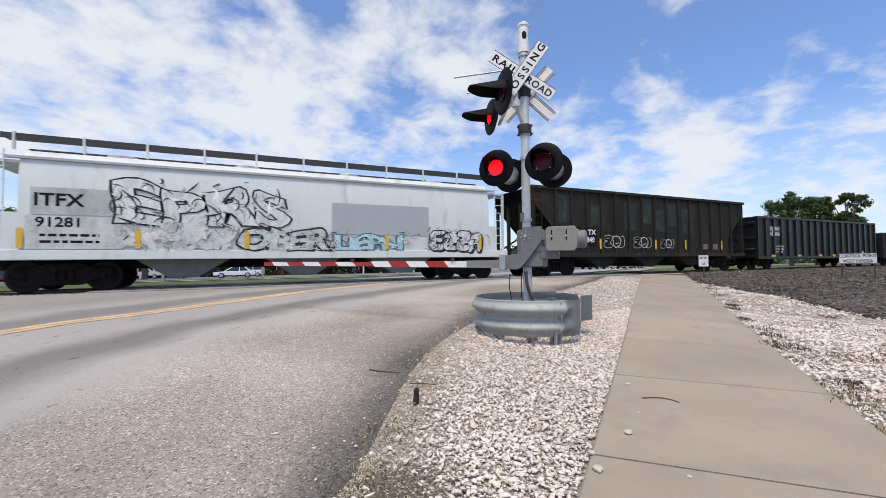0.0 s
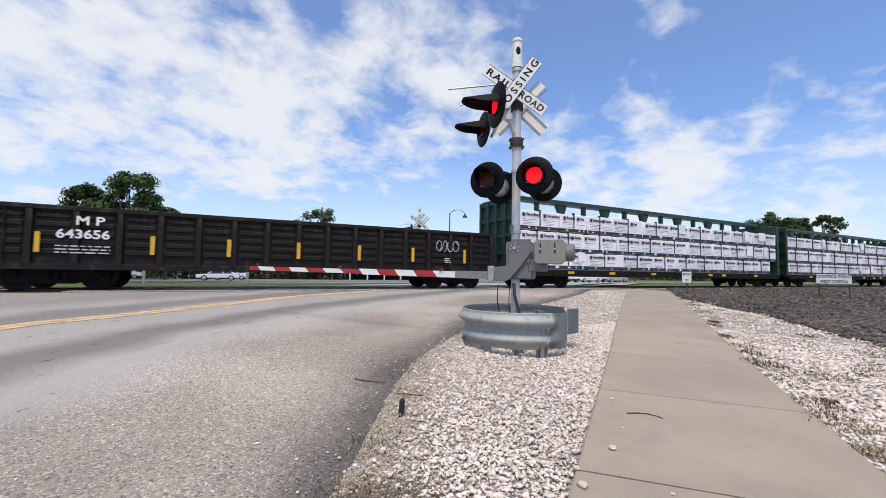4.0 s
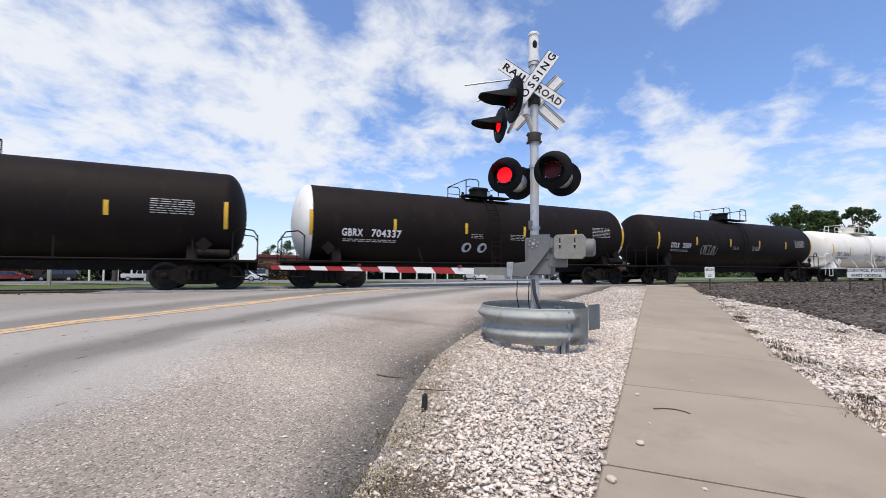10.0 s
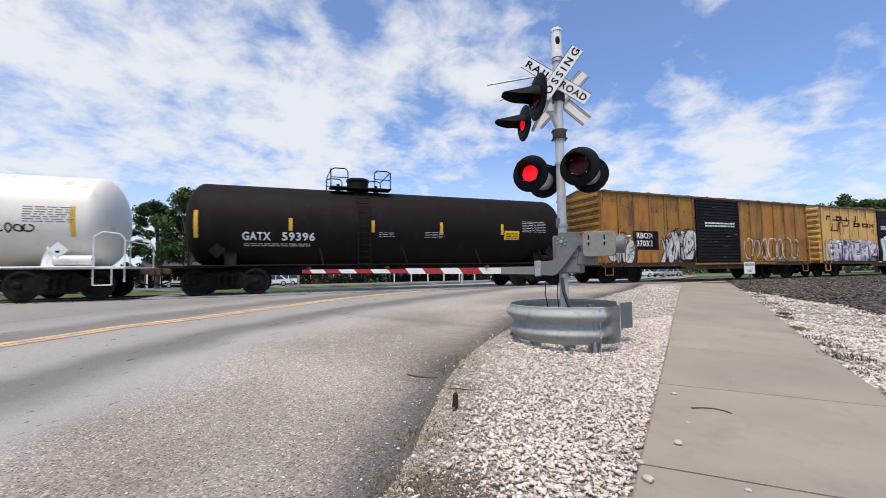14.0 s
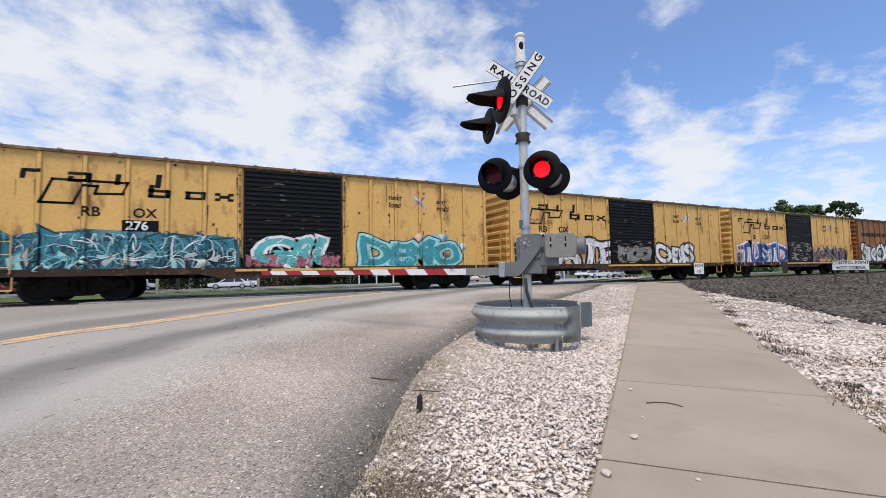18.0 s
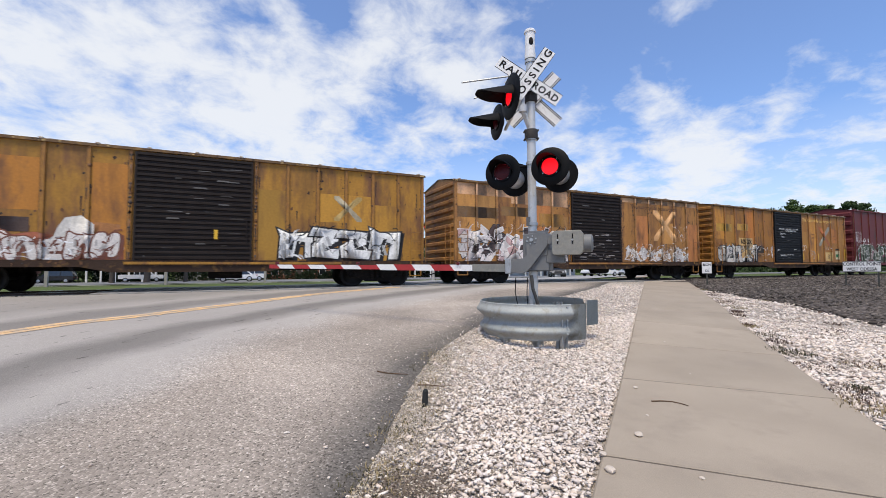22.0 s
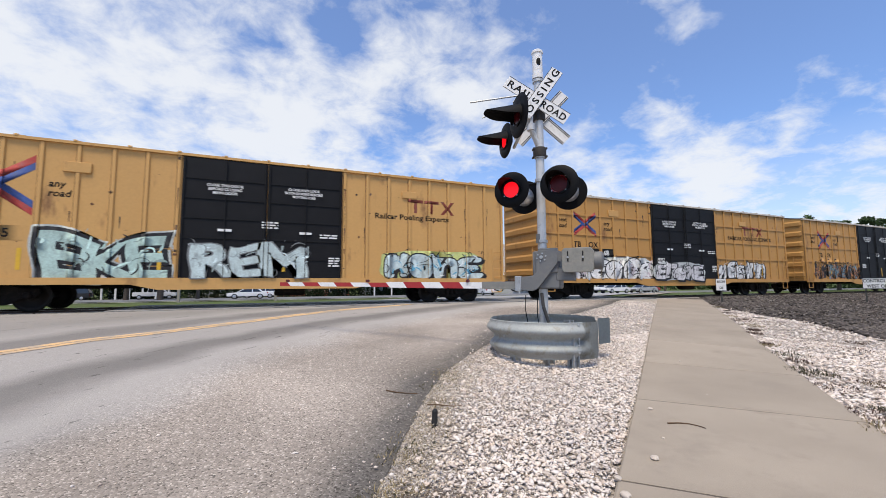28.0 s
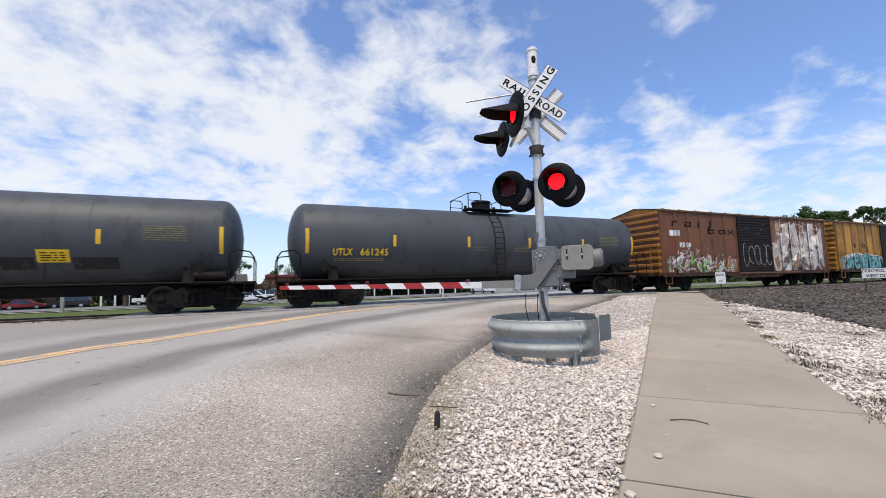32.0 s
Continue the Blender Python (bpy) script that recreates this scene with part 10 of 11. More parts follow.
        strips(c, (-7.3, -4.7, -1.8, 2.9, 6.9), 1.22, 0.13, 0.55, -1.613)
    return c


covered_hopper(-24.0, -7.6, "pale grey covered hopper car with graffiti at its end", False)
covered_hopper(-6.6, 9.92, "pale grey-green covered hopper car with black and white graffiti", True)

# ---- centre-beam flat cars with wrapped board bundles ----
GREENB = paint("dark_green_centre_beam", (0.012, 0.035, 0.025), rough=0.5, vary=0.25, scale=2)
WRAP = paint("white_board_wrap", (0.82, 0.79, 0.81), rough=0.4, vary=0.10, scale=1.6, fine=6, bump=1.0, per_object=0.22)
NAVY = paint("navy_board_edge", (0.03, 0.035, 0.06), rough=0.6, vary=0.2, scale=4)


def centre_beam(x_left, x_right, seed):
    rr = random.Random(seed)
    half = (x_right - x_left) / 2
    c = tagged(empty("centre_beam_car"), "dark green centre-beam flat car", "flat car", "freight train")
    mid = (x_left + x_right) / 2
    MOVED.append((c, mid, TRACK_Y, 0.0))
    part("deck", boxm(-half, half, -1.48, 1.48, 0.72, 0.88, 0.02), GREENB, c)
    part("side_sill", boxm(-half, half, -1.52, -1.40, 0.55, 0.86, 0.015), IRON, c)
    for s in (-1, 1):
        b = part("bulkhead", boxm(s * half - 0.06, s * half + 0.06, -1.45, 1.45, 0.88, 4.24, 0.01), GREENB, c)
        for yy in (-1.4, -0.7, 0, 0.7, 1.4):
            part("bulkhead_post", boxm(min(s * half, s * (half + 0.18)), max(s * half, s * (half + 0.18)), yy - 0.06, yy + 0.06, 0.8, 4.16), GREENB, b)
        for z in (1.6, 2.4, 3.2, 4.0):
            part("bulkhead_rib", boxm(min(s * half, s * (half + 0.14)), max(s * half, s * (half + 0.14)), -1.42, 1.42, z - 0.06, z + 0.06), GREENB, b)
        part("brake_platform", boxm(min(s * half, s * (half + 0.45)), max(s * half, s * (half + 0.45)), -1.3, 1.3, 0.78, 0.84), IRON, c)
    part("top_chord", boxm(-half, half, -0.30, 0.30, 4.26, 4.46, 0.02), GREENB, c)
    n = 14
    for i in range(n):
        x = -half + 0.7 + (2 * half - 1.4) * i / (n - 1)
        if i % 2:
            part("beam_post", boxm(x - 0.09, x + 0.09, -0.10, 0.10, 0.88, 4.27), GREENB, c)
        else:
            part("beam_post", prism(bmesh.new(), [(x - 0.34, 4.27), (x + 0.34, 4.27), (x + 0.12, 3.75), (x + 0.12, 0.88), (x - 0.12, 0.88), (x - 0.12, 3.75)], -0.12, 0.12), GREENB, c)
    strips(c, (-8, -5.2, -2, 1.2, 3.2, 4.6, 8.2), 0.68, 0.4, 0.12, -1.524)
    running_gear(c, half, half - 2.3)
    # bundles: three layers along each side
    for s in (-1, 1):
        for layer, (z0, z1) in enumerate(((0.90, 1.72), (1.76, 2.68), (2.72, 3.62))):
            x = -half + 0.12
            while x < half - 1.0:
                rest = half - 0.12 - x
                ln = rest if rest < 2.9 else rr.choice([2.45, 2.45, 1.75, 2.1])
                if ln < 1.0:
                    break
                o = tagged(empty("board_bundle"), "white plastic-wrapped bundle of boards with printed panels", "bundle", "bundles on the flat cars")
                w2 = ln / 2 - 0.015
                dz = rr.uniform(-0.03, 0.02) if layer == 2 else 0
                bm = boxm(-w2, w2, -0.62, 0.62, 0.05, z1 - z0 + dz, 0.02)
                bmesh.ops.subdivide_edges(bm, edges=[e for e in bm.edges if abs((e.verts[0].co - e.verts[1].co).x) > 1], cuts=9)
                for v in bm.verts:
                    v.co.y += 0.03 * noise.noise((v.co.x * 3 + x, v.co.z * 3, seed))
                    if v.co.z > 0.5:
                        v.co.z += 0.045 * noise.noise((v.co.x * 2.5 + x, layer, seed))
                part("wrap", bm, WRAP, o)
                part("bottom_edge", boxm(-w2 - 0.004, w2 + 0.004, -0.632, 0.632, 0.05, 0.19), NAVY, o, "navy printed edge")
                part("skid", boxm(-w2 + 0.1, w2 - 0.1, -0.6, 0.6, 0.0, 0.05), paint("pine_skid", (0.42, 0.30, 0.17), rough=0.8), o)
                if s < 0:
                    g = bmesh.new()
                    for k in range(2):
                        px = -w2 + 0.18 + k * ln / 2
                        H = z1 - z0
                        yy = -0.652
                        cut = rr.uniform(0.5, 1.1) if rr.random() < 0.45 else 9.0
                        marks_ = [(0, 0.68, 0.17, 0.16)] + [(0.23 + 0.088 * i, 0.72, 0.072, 0.13 if i in (0, 5) else 0.095) for i in range(9)] + [(0, 0.52, rr.uniform(0.7, 0.95), 0.018), (0, 0.44, 0.5, 0.014), (0.1, 0.36, rr.uniform(0.5, 0.85), 0.012), (0, 0.28, 0.6, 0.012)]
                        for a0, b0, ww, hh in marks_:
                            if px + a0 + ww > w2 or a0 + ww > cut:
                                continue
                            flat_poly(g, [(px + a0, b0 * H), (px + a0 + ww, b0 * H), (px + a0 + ww, b0 * H + hh), (px + a0, b0 * H + hh)], yy)
                    tagged(part("printed_panel", g, NAVY, o, "dark printed logo bars"), kind="stuff")
                    for px in (-w2 * 0.55, w2 * 0.4):
                        part("label", boxm(px, px + 0.09, -0.6345, -0.6325, 0.075, 0.145), WHITE, o, "small white label")
                    sheet_w = rr.uniform(0.3, 0.9)
                    if rr.random() < 0.3:
                        fx = rr.uniform(-w2, w2 - sheet_w)
                        fz = rr.uniform(0.2, 0.45)
                        bm = bmesh.new()
                        top_, low_ = [], []
                        for q in range(7):
                            u = fx + sheet_w * q / 6
                            top_.append(bm.verts.new((u, -0.664, z1 - z0 + 0.05 + 0.03 * noise.noise((u * 4, x, 1)))))
                            low_.append(bm.verts.new((u, -0.672 - 0.02 * noise.noise((u * 6, x, 2)), fz + 0.12 * noise.noise((u * 5, x, 3)))))
                        for q in range(6):
                            bm.faces.new((low_[q], low_[q + 1], top_[q + 1], top_[q]))
                        part("torn_wrap", bm, WRAP, o, "torn flap of white plastic wrap", True)
                    part("strap_clip", boxm(-0.05, 0.05, -0.66, -0.56, z1 - z0 - 0.01, z1 - z0 + 0.07, 0.01), paint("black_strap", (0.03, 0.03, 0.03), rough=0.6), o)
                    part("strap", boxm(-0.012, 0.012, -0.676, 0.64, 0.17, z1 - z0 + 0.012), paint("black_strap", (0.03, 0.03, 0.03), rough=0.6), o)
                MOVED.append((o, mid + x + ln / 2, TRACK_Y + s * 0.78, z0 - 0.02 if layer == 0 else z0 - 0.04))
                x += ln


centre_beam(80.28, 102.64, 5)
centre_beam(104.03, 126.28, 6)


# ---- beyond the track ----
CONC2 = paint("pale_concrete_drive", (0.50, 0.47, 0.42), rough=0.9, vary=0.12, scale=0.6, fine=20)
sheet("road", [(y, [-200 + 0, -60, -20, 0, 30, 60, 200]) for y in (33.0, 36.0, 40.0)], CONC2, "pale concrete street beyond the grass strip", "road", 0.02)
sheet("parking_lot", [(y, [-200, -60, -20, 0, 30, 60, 200]) for y in (46.0, 60, 75, 82.0)], paint("parking_asphalt", (0.16, 0.16, 0.158), rough=0.9, vary=0.15, scale=0.5), "grey asphalt parking lot beyond the street", "parking lot", 0.02)


def far_lane():
    d = Vector((0.82, 0.57))
    verts, faces = [], []
    for i in range(24):
        t = i * 2.0
        for w in (0.0, 11.5):
            x, y = 1.5 + d.x * t / d.y * 1.0 + w * 1.35, 18.0 + t
            verts.append((x, y, zg(y) + 0.035))
    for i in range(23):
        faces.append((2 * i, 2 * i + 1, 2 * i + 3, 2 * i + 2))
    tagged(raw("road", verts, faces, ASPHALT_FAR), "grey asphalt road continuing beyond the crossing", "road", kind="structure")
    verts, faces = [], []
    for i in range(16):
        t = i * 1.6
        for w in (0.0, 3.0):
            x, y = 19.0 + d.x * t / d.y + w, 18.0 + t
            verts.append((x, y, zg(y) + 0.045))
    for i in range(15):
        faces.append((2 * i, 2 * i + 1, 2 * i + 3, 2 * i + 2))
    tagged(raw("pavement", verts, faces, CONCRETE), "concrete sidewalk continuing beyond the track", "sidewalk", kind="structure")


ASPHALT_FAR = paint("far_asphalt", (0.30, 0.295, 0.29), rough=0.9, vary=0.12, scale=0.5)
far_lane()

GLASSD = paint("dark_car_glass", (0.015, 0.018, 0.02), rough=0.08, vary=0.05, spec=0.8)
TYRE = paint("tyre_rubber", (0.02, 0.02, 0.02), rough=0.85, vary=0.15)
RIM = paint("alloy_rim", (0.5, 0.5, 0.5), rough=0.35, metal=0.8)


def car(x, y, turn, col, kind, label):
    paint_m = paint("car_paint_%02d%02d%02d" % tuple(int(v * 99) for v in col), col, rough=0.3, vary=0.03, coat=0.6, bump=0.0)
    c = tagged(empty("car"), label, "car", "parked cars")
    c.matrix_basis = pose(x, y, zg(y) + 0.02, 0, 0, turn)
    L = {"sedan": 2.35, "suv": 2.4, "pickup": 2.8}[kind]
    H = {"sedan": 1.43, "suv": 1.75, "pickup": 1.85}[kind]
    belt = H * 0.60
    if kind == "sedan":
        prof = [(-L, 0.35), (-L, 0.72), (-L + 0.15, belt), (-1.55, belt + 0.04), (1.0, belt), (L - 0.25, 0.78), (L, 0.62), (L, 0.35)]
        cab = [(-1.75, belt), (-1.05, H), (0.15, H), (1.15, belt)]
    elif kind == "suv":
        prof = [(-L, 0.40), (-L, belt), (1.1, belt), (L - 0.2, belt - 0.08), (L, 0.75), (L, 0.40)]
        cab = [(-L + 0.05, belt), (-L + 0.30, H), (0.5, H), (1.25, belt)]
    else:
        prof = [(-L, 0.48), (-L, belt), (1.3, belt), (L - 0.15, belt - 0.05), (L, 0.8), (L, 0.48)]
        cab = [(-0.9, belt), (-0.75, H), (0.6, H), (1.4, belt)]
    bm = prism(bmesh.new(), prof, -0.9, 0.9)
    bmesh.ops.bevel(bm, geom=list(bm.edges), offset=0.06, segments=2, affect="EDGES")
    body = part("body", bm, paint_m, c)
    bm = bmesh.new()
    A = [bm.verts.new((a, -0.84 + 0.12 * (b > belt), b)) for a, b in cab]
    B = [bm.verts.new((a, 0.84 - 0.12 * (b > belt), b)) for a, b in cab]
    bm.faces.new(A); bm.faces.new(B[::-1])
    for i in range(4):
        bm.faces.new((A[(i + 1) % 4], A[i], B[i], B[(i + 1) % 4]))
    bmesh.ops.recalc_face_normals(bm, faces=bm.faces)
    part("cabin_glass", bm, GLASSD, c)
    part("roof", boxm(cab[1][0] - 0.02, cab[2][0] + 0.02, -0.72, 0.72, H - 0.02, H + 0.03, 0.02), paint_m, c)
    bm = bmesh.new()
    for s in (-1, 1):
        tube(bm, (cab[0][0], s * 0.84, belt), (cab[1][0], s * 0.73, H), 0.05, 6)
        tube(bm, (cab[3][0], s * 0.84, belt), (cab[2][0], s * 0.73, H), 0.045, 6)
        m = (cab[1][0] + cab[2][0]) / 2 - 0.1
        tube(bm, (m, s * 0.85, belt), (m, s * 0.73, H), 0.05, 6)
    part("pillars", bm, paint_m, c)
    for sx in (-1, 1):
        for sy in (-1, 1):
            w = part("wheel", lathe(bmesh.new(), [(-0.11, 0.0), (-0.11, 0.31), (-0.08, 0.34), (0.08, 0.34), (0.11, 0.31), (0.11, 0.0)], "y", 20), TYRE, c)
            w.location = (sx * (L - 0.88), sy * 0.82, 0.34)
            part("rim", lathe(bmesh.new(), [(-0.125, 0.0), (-0.12, 0.20), (-0.11, 0.22), (-0.10, 0.0)] if sy < 0 else [(0.10, 0.0), (0.11, 0.22), (0.12, 0.20), (0.125, 0.0)], "y", 16), RIM, w)
    for sy in (-1, 1):
        part("headlight", boxm(L - 0.06, L + 0.012, sy * 0.62 - 0.16, sy * 0.62 + 0.16, 0.64, 0.76, 0.01), paint("headlight_glass", (0.7, 0.7, 0.7), rough=0.15), c)
        part("tail_light", boxm(-L - 0.012, -L + 0.06, sy * 0.68 - 0.12, sy * 0.68 + 0.12, 0.72, 0.88, 0.01), paint("tail_red", (0.35, 0.02, 0.02), rough=0.3), c)
    part("bumper", boxm(L - 0.08, L + 0.04, -0.82, 0.82, 0.38, 0.56, 0.03), paint("dark_bumper", (0.04, 0.04, 0.04), rough=0.6), c)
    return c


CW, CK, CS, CR = (0.72, 0.72, 0.72), (0.015, 0.015, 0.017), (0.38, 0.39, 0.40), (0.30, 0.02, 0.025)
for x, y, t, col, k, lab in ((-2.15, 58.0, 178, CW, "sedan", "white sedan parked beyond the grass"), (-0.95, 66.0, 176, CW, "suv", "white sport utility vehicle in the parking lot"), (-15.8, 76.0, 4, CW, "pickup", "white pickup truck in the parking lot"),
                             (-26.76, 78.0, 182, CK, "suv", "black sport utility vehicle in the parking lot"), (-32.5, 80.0, 2, CR, "sedan", "dark red sedan in the parking lot"),
                             (36.5, 43.0, 235, CK, "suv", "dark sport utility vehicle waiting on the far road"), (42.0, 49.0, 235, CS, "suv", "silver vehicle waiting on the far road"), (47.5, 45.5, 182, CW, "sedan", "white sedan beyond the crossing"), (55.0, 47.0, 180, CS, "sedan", "silver sedan beyond the crossing"),
                             (52.5, 52.0, 176, CW, "suv", "white vehicle in the lot beyond the crossing"), (62.0, 52.0, 182, CR, "sedan", "red car in the lot beyond the crossing"), (30.5, 55.0, 90, CW, "sedan", "white car in the far lot")):
    car(x, y, t, col, k, lab)


def building(x0, x1, y0, y1, h, wall, roof, label, gable=False, bays=5, name="building", porch=False):
    z = zg(y0)
    b = tagged(empty(name, (0, 0, 0)), label, "building")
    part("wall", boxm(x0, x1, y0, y1, z - 0.5, z + h), wall, b)
    if gable:
        m = (y0 + y1) / 2
        bm = bmesh.new()
        v = [bm.verts.new(p) for p in ((x0 - 0.5, y0 - 0.6, z + h - 0.1), (x1 + 0.5, y0 - 0.6, z + h - 0.1), (x1 + 0.5, m, z + h + 2.4), (x0 - 0.5, m, z + h + 2.4), (x0 - 0.5, y1 + 0.6, z + h - 0.1), (x1 + 0.5, y1 + 0.6, z + h - 0.1))]
        bm.faces.new((v[0], v[1], v[2], v[3])); bm.faces.new((v[3], v[2], v[5], v[4]))
        bm.faces.new((v[0], v[3], v[4])); bm.faces.new((v[1], v[5], v[2]))
        part("roof", bm, roof, b)
    else:
        part("roof", boxm(x0 - 0.3, x1 + 0.3, y0 - 0.3, y1 + 0.3, z + h, z + h + 0.55, 0.03), roof, b)
    trim = paint("white_trim", (0.7, 0.69, 0.66), rough=0.6, vary=0.06)
    for i in range(bays):
        x = x0 + (x1 - x0) * (i + 0.5) / bays
        w = (x1 - x0) / bays * 0.5
        zt = z + 2.2
        if i == bays // 2:
            d = part("door", boxm(x - 0.5, x + 0.5, y0 - 0.04, y0 + 0.05, z, z + 2.1), paint("dark_door", (0.06, 0.04, 0.03), rough=0.5), b)
            part("frame", boxm(x - 0.62, x + 0.62, y0 - 0.03, y0 + 0.02, z, z + 2.22), trim, d)
        else:
            wn = part("window", boxm(x - w / 2, x + w / 2, y0 - 0.03, y0 + 0.05, z + 0.9, zt), GLASSD, b)
            part("frame", boxm(x - w / 2 - 0.08, x + w / 2 + 0.08, y0 - 0.02, y0 + 0.02, z + 0.82, zt + 0.08), trim, wn)
    if porch:
        part("porch_roof", boxm(x0 - 0.4, x1 + 0.4, y0 - 3.2, y0, z + 2.7, z + 2.95), roof, b)
        for i in range(6):
            x = x0 + (x1 - x0) * i / 5
            part("porch_post", boxm(x - 0.12, x + 0.12, y0 - 3.1, y0 - 2.86, z, z + 2.7), trim, b)
    return b


BRICK = paint("red_brown_brick", (0.20, 0.075, 0.05), rough=0.85, vary=0.2, scale=1.2, fine=14)
GREYW = paint("grey_siding", (0.33, 0.33, 0.33), rough=0.7, vary=0.1, scale=1.0)
PALEW = paint("pale_siding", (0.58, 0.56, 0.52), rough=0.7, vary=0.08, scale=1.0)
DARKR = paint("dark_shingle_roof", (0.06, 0.055, 0.055), rough=0.9, vary=0.2, scale=2)
REDR = paint("dark_red_roof_edge", (0.16, 0.03, 0.035), rough=0.6, vary=0.1)
building(0.0, 17.0, 92, 104, 4.6, BRICK, REDR, "low red brick building with a dark red roof edge", bays=7)
building(-24, -15, 84, 92, 3.0, PALEW, DARKR, "pale house with a porch and dark roof", gable=True, bays=5, name="house", porch=True)
building(-13, -4, 86, 94, 2.8, GREYW, DARKR, "grey house with a gabled roof", gable=True, bays=5, name="house")
building(20, 38, 84, 96, 3.6, GREYW, DARKR, "dark shop building with white columns", bays=9, porch=True)
building(-52, -32, 84, 96, 3.6, BRICK, DARKR, "brick shop building behind the parking lot", bays=8)
building(52, 74, 80, 92, 3.8, PALEW, DARKR, "pale shop building beyond the crossing", bays=8, porch=True)

LEAF = [paint("leaf_green_%d" % i, c, rough=0.7, vary=0.35, scale=1.0, fine=6, bump=0, spec=0.2) for i, c in enumerate(((0.045, 0.075, 0.02), (0.06, 0.095, 0.028), (0.035, 0.058, 0.018)))]
BARK = paint("grey_brown_bark", (0.12, 0.09, 0.065), rough=0.95, vary=0.3, scale=4)


def tree(x, y, h, w, seed, label="broad green tree with uneven crown", leaves=5200, dense=1.0):
    rr = random.Random(seed)
    rng = np.random.default_rng(seed)
    t = tagged(empty("tree", (x, y, zg(y))), label, "tree")
    bm = bmesh.new()
    tube(bm, (0, 0, -0.3), (0.1, 0, h * 0.35), h * 0.028, 10, h * 0.020)
    tips = []
    for i in range(9):
        a = 2.4 * i + rr.uniform(-0.4, 0.4)
        z0 = h * (0.25 + 0.05 * i)
        r = w * 0.5 * rr.uniform(0.45, 0.85) * (1 - 0.05 * i)
        p1 = Vector((0.1, 0, min(z0, h * 0.35)))
        p2 = Vector((r * 0.55 * math.cos(a), r * 0.55 * math.sin(a), z0 + h * 0.12))
        p3 = Vector((r * math.cos(a), r * math.sin(a), z0 + h * rr.uniform(0.18, 0.30)))
        tube(bm, p1, p2, h * 0.012, 7, h * 0.008)
        tube(bm, p2, p3, h * 0.008, 6, h * 0.003)
        tips += [p2, p3, p3]
    tube(bm, (0.1, 0, h * 0.35), (0, 0, h * 0.85), h * 0.018, 8, h * 0.004)
    part("trunk", bm, BARK, t)
    # crown of clumps of leaf blades round the limb ends
    clumps = []
    for i in range(int(34 * dense)):
        u = rr.random()
        a = rr.uniform(0, 6.28)
        zz = h * (0.30 + 0.68 * u)
        rad = w * 0.5 * math.sqrt(max(0.02, 1 - ((u - 0.42) / 0.62) ** 2)) * rr.uniform(0.35, 1.0)
        clumps.append((rad * math.cos(a), rad * math.sin(a), zz, w * rr.uniform(0.07, 0.16)))
    C = np.array(clumps)
    k = rng.integers(0, len(C), leaves)
    d = rng.normal(0, 1, (leaves, 3))
    d /= np.linalg.norm(d, axis=1)[:, None]
    P = C[k, :3] + d * (C[k, 3] * rng.uniform(0.35, 1.08, leaves))[:, None] * np.array((1, 1, 0.75))
    s = h * rng.uniform(0.010, 0.022, leaves)
    u = rng.normal(0, 1, (leaves, 3)); u /= np.linalg.norm(u, axis=1)[:, None]
    v = np.cross(u, d + 0.3 * rng.normal(0, 1, (leaves, 3))); v /= np.linalg.norm(v, axis=1)[:, None] + 1e-6
    u, v = u * s[:, None], v * (s * 0.6)[:, None]
    V = np.stack((P - u, P + v, P + u, P - v), 1).reshape(-1, 3)
    F = np.arange(leaves * 4).reshape(-1, 4)
    me = bpy.data.meshes.new("crown")
    me.from_pydata(V.tolist(), [], F.tolist())
    me.materials.append(LEAF[seed % 3])
    o = new("crown", me)
    o.parent = t
    return t


for i, (az, dist, h, w) in enumerate(((-11.3, 66, 13.8, 9.4), (-14.4, 70, 12.2, 7.4), (-7.6, 68, 9.9, 5), (9.8, 84, 13.8, 9.5), (12.5, 100, 10.5, 8), (22.5, 100, 9.5, 7), (-4, 110, 10, 9), (3, 120, 10, 9), (65.6, 66, 8.9, 6.4), (67.6, 70, 8.6, 5.6), (70.0, 66, 8.4, 4.8), (84, 120, 8, 10), (-24, 80, 11, 9), (-32, 82, 12, 10), (36, 120, 9, 9), (44, 130, 10, 10), (52, 120, 9, 9), (58, 115, 8.5, 9))):
    x, y = dist * math.sin(radians(az)), dist * math.cos(radians(az))
    tree(x, y, h, w, 40 + i, dense=1.9 if az in (65.6, 67.6, -11.3, -14.4, -7.6) else 1.0, leaves=10000 if az in (65.6, 67.6, -11.3, -14.4, -7.6) else 5200)


def street_lamp(x, y, h, arm, label):
    s = tagged(empty("street_lamp", (x, y, zg(y))), label, "street lamp")
    m = paint("black_lamp_post", (0.015, 0.015, 0.016), rough=0.5)
    part("post", tube(bmesh.new(), (0, 0, -0.2), (0, 0, h), 0.11, 12, 0.07), m, s)
    part("base", lathe(bmesh.new(), [(0, 0.24), (0.5, 0.22), (0.6, 0.12), (0.62, 0.0)], "z", 14), m, s)
    bm = bmesh.new()
    pts = [(arm * (1 - math.cos(a)) / 2 * 1.0, 0, h - 0.4 + 0.9 * math.sin(a)) for a in [radians(180 * i / 10) for i in range(10)]]
    path_tube(bm, pts, 0.04, 8)
    part("arm", bm, m, s)
    e = pts[-1]
    bm = lathe(bmesh.new(), [(e[2] + 0.1, 0.06), (e[2] - 0.1, 0.12), (e[2] - 0.35, 0.34), (e[2] - 0.50, 0.36), (e[2] - 0.52, 0.0)], "z", 16, (e[0], 0, 0))
    part("lantern", bm, m, s)
    s.rotation_euler = (0, 0, radians(-25))
    return s


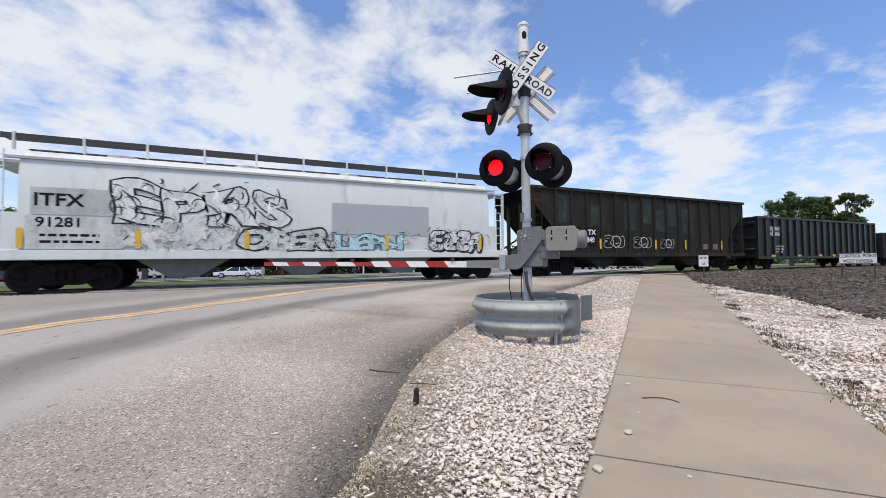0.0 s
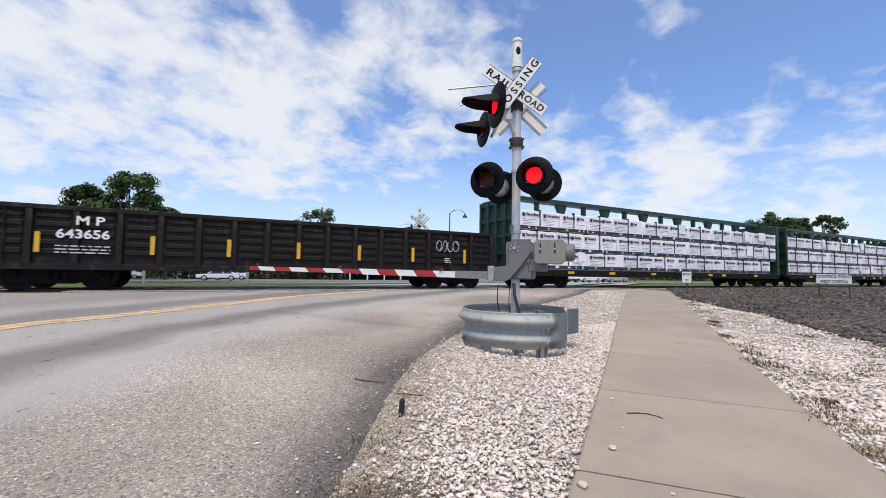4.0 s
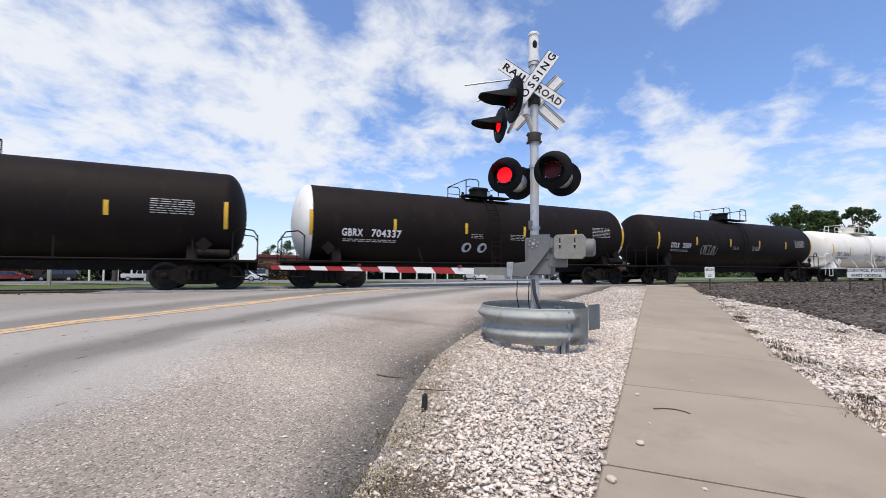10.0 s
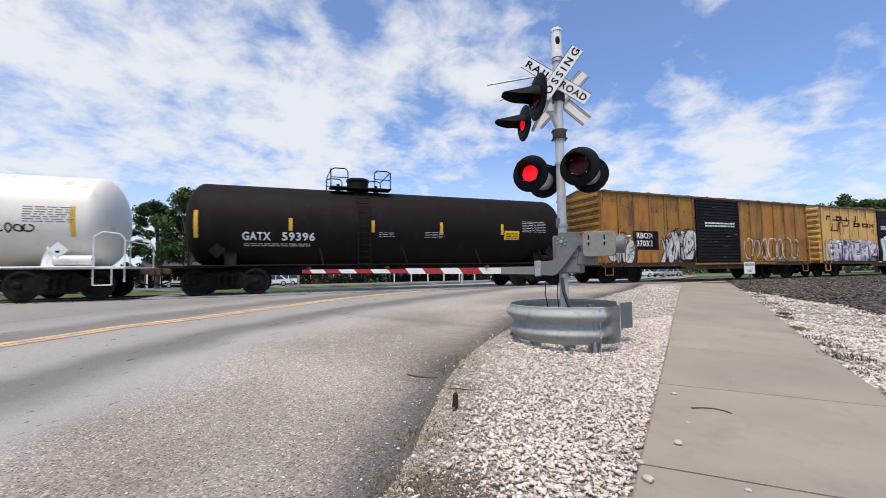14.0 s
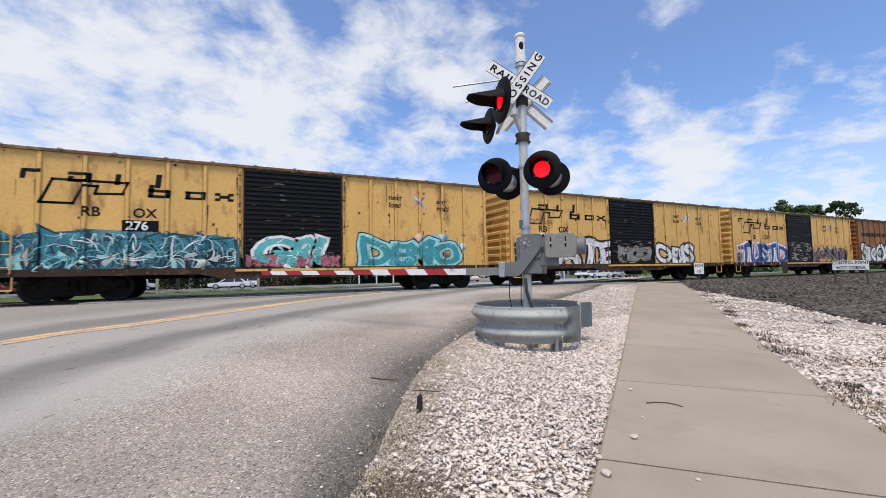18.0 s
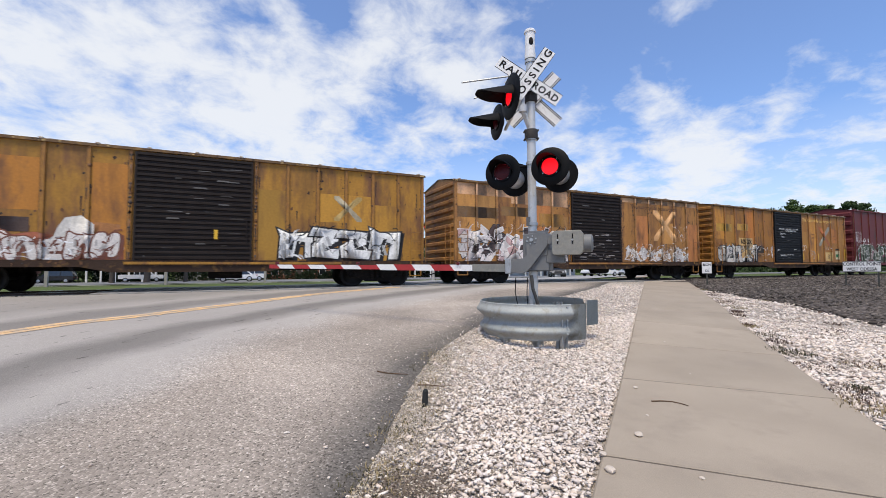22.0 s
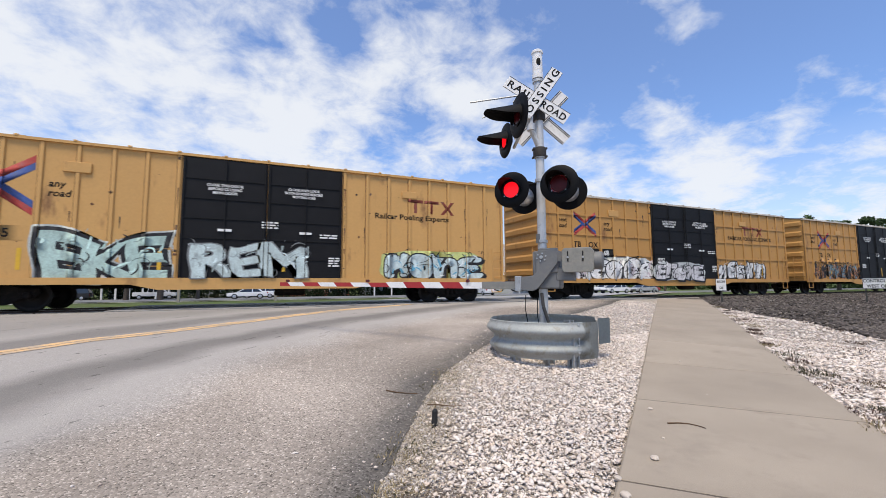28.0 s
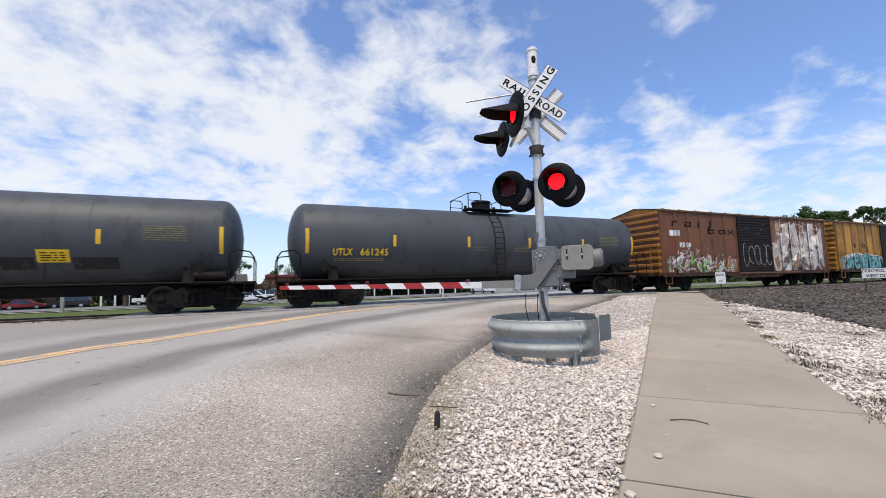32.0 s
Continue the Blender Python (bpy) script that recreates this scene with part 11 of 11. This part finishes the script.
street_lamp(60 * math.sin(radians(27.6)), 60 * math.cos(radians(27.6)), 10.2, 2.3, "black street lamp with curved arm")
street_lamp(95 * math.sin(radians(23.2)), 95 * math.cos(radians(23.2)), 10.0, 2.3, "black street lamp with curved arm far off")


def far_woods():
    """A low line of distant trees round the horizon, leaf by leaf, in one mesh."""
    rng = np.random.default_rng(77)
    n = 46000
    az = np.radians(rng.uniform(-75, 100, n))
    dist = rng.uniform(190, 260, n)
    hmax = 6.5 + 3.0 * np.sin(az * 23) + 2.0 * np.sin(az * 61 + 1) + 1.5 * np.sin(az * 140)
    z = -2.2 + np.maximum(1.0, hmax) * rng.uniform(0, 1, n) ** 0.8
    P = np.stack((dist * np.sin(az), dist * np.cos(az), z), 1)
    s = rng.uniform(0.4, 1.0, n)
    u = rng.normal(0, 1, (n, 3)); u /= np.linalg.norm(u, axis=1)[:, None]
    v = np.cross(u, rng.normal(0, 1, (n, 3))); v /= np.linalg.norm(v, axis=1)[:, None]
    u, v = u * s[:, None], v * s[:, None] * 0.7
    V = np.stack((P - u, P + v, P + u, P - v), 1).reshape(-1, 3)
    me = bpy.data.meshes.new("far_woods")
    me.from_pydata(V.tolist(), [], np.arange(n * 4).reshape(-1, 4).tolist())
    me.materials.append(LEAF[2])
    tagged(new("far_woods", me), "distant line of green trees along the horizon", "woods", kind="stuff")


far_woods()


def hedge():
    """Dark shrubs and young trees along the back of the parking lot, leaf by leaf, in one mesh; the long row is added
    to stand in for deep shade there too.
    """
    rng = np.random.default_rng(91)
    n = 26000
    x = rng.uniform(-75, 48, n)
    y = 83 + rng.uniform(-0.9, 0.9, n)
    top = np.maximum(0.6, 2.3 + 1.0 * np.sin(x * 0.45) + 0.7 * np.sin(x * 1.3 + 1) + 0.4 * np.sin(x * 3.1))
    P = np.stack((x, y, zg(83) + top * rng.uniform(0, 1, n)), 1)
    sz = rng.uniform(0.10, 0.26, n)
    u = rng.normal(0, 1, (n, 3)); u /= np.linalg.norm(u, axis=1)[:, None]
    v = np.cross(u, rng.normal(0, 1, (n, 3))); v /= np.linalg.norm(v, axis=1)[:, None]
    u, v = u * sz[:, None], v * sz[:, None] * 0.7
    V = np.stack((P - u, P + v, P + u, P - v), 1).reshape(-1, 3)
    me = bpy.data.meshes.new("shrubs")
    me.from_pydata(V.tolist(), [], np.arange(n * 4).reshape(-1, 4).tolist())
    # leaf green darkened so that the row reads as shade
    me.materials.append(paint("dark_shrub_leaf", (0.018, 0.028, 0.011), rough=0.8, vary=0.35, scale=1.0, fine=6, bump=0, spec=0.15))
    tagged(new("shrubs", me), "dark green shrubs along the back of the parking lot", "shrubs", kind="stuff")


hedge()
# short posts along the grass strip
for i, x in enumerate((-11.0, -5.2, 0.6)):
    o = obj("post", boxm(-0.08, 0.08, -0.08, 0.08, -0.2, 1.05, 0.01), paint("grey_timber_post", (0.32, 0.30, 0.27), rough=0.85))
    o.location = (x, 31.0, zg(31))
    tagged(o, "short grey timber post in the grass", "post", "posts along the grass strip")

# ---- what moves ----
SPEED = 17.28   # the train runs towards -X
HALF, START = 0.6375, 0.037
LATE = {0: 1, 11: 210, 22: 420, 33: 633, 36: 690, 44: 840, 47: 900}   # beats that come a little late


def motions():
    for c, x, y, z in MOVED:
        walk(c, [(t, pose(x - SPEED * t, y, z)) for t in (0, 0.1, 8, 16, 24, 31.9, 32)])
    # flashers: at every beat each added disc flips to its glowing or unlit face, imitating the switching, left and
    # right by turns
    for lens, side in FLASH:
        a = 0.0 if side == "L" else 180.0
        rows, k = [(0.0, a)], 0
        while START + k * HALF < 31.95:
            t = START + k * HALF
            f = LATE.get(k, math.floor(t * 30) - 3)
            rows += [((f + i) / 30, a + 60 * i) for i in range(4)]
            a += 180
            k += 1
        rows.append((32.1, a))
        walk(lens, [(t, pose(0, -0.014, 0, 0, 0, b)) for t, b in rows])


motions()
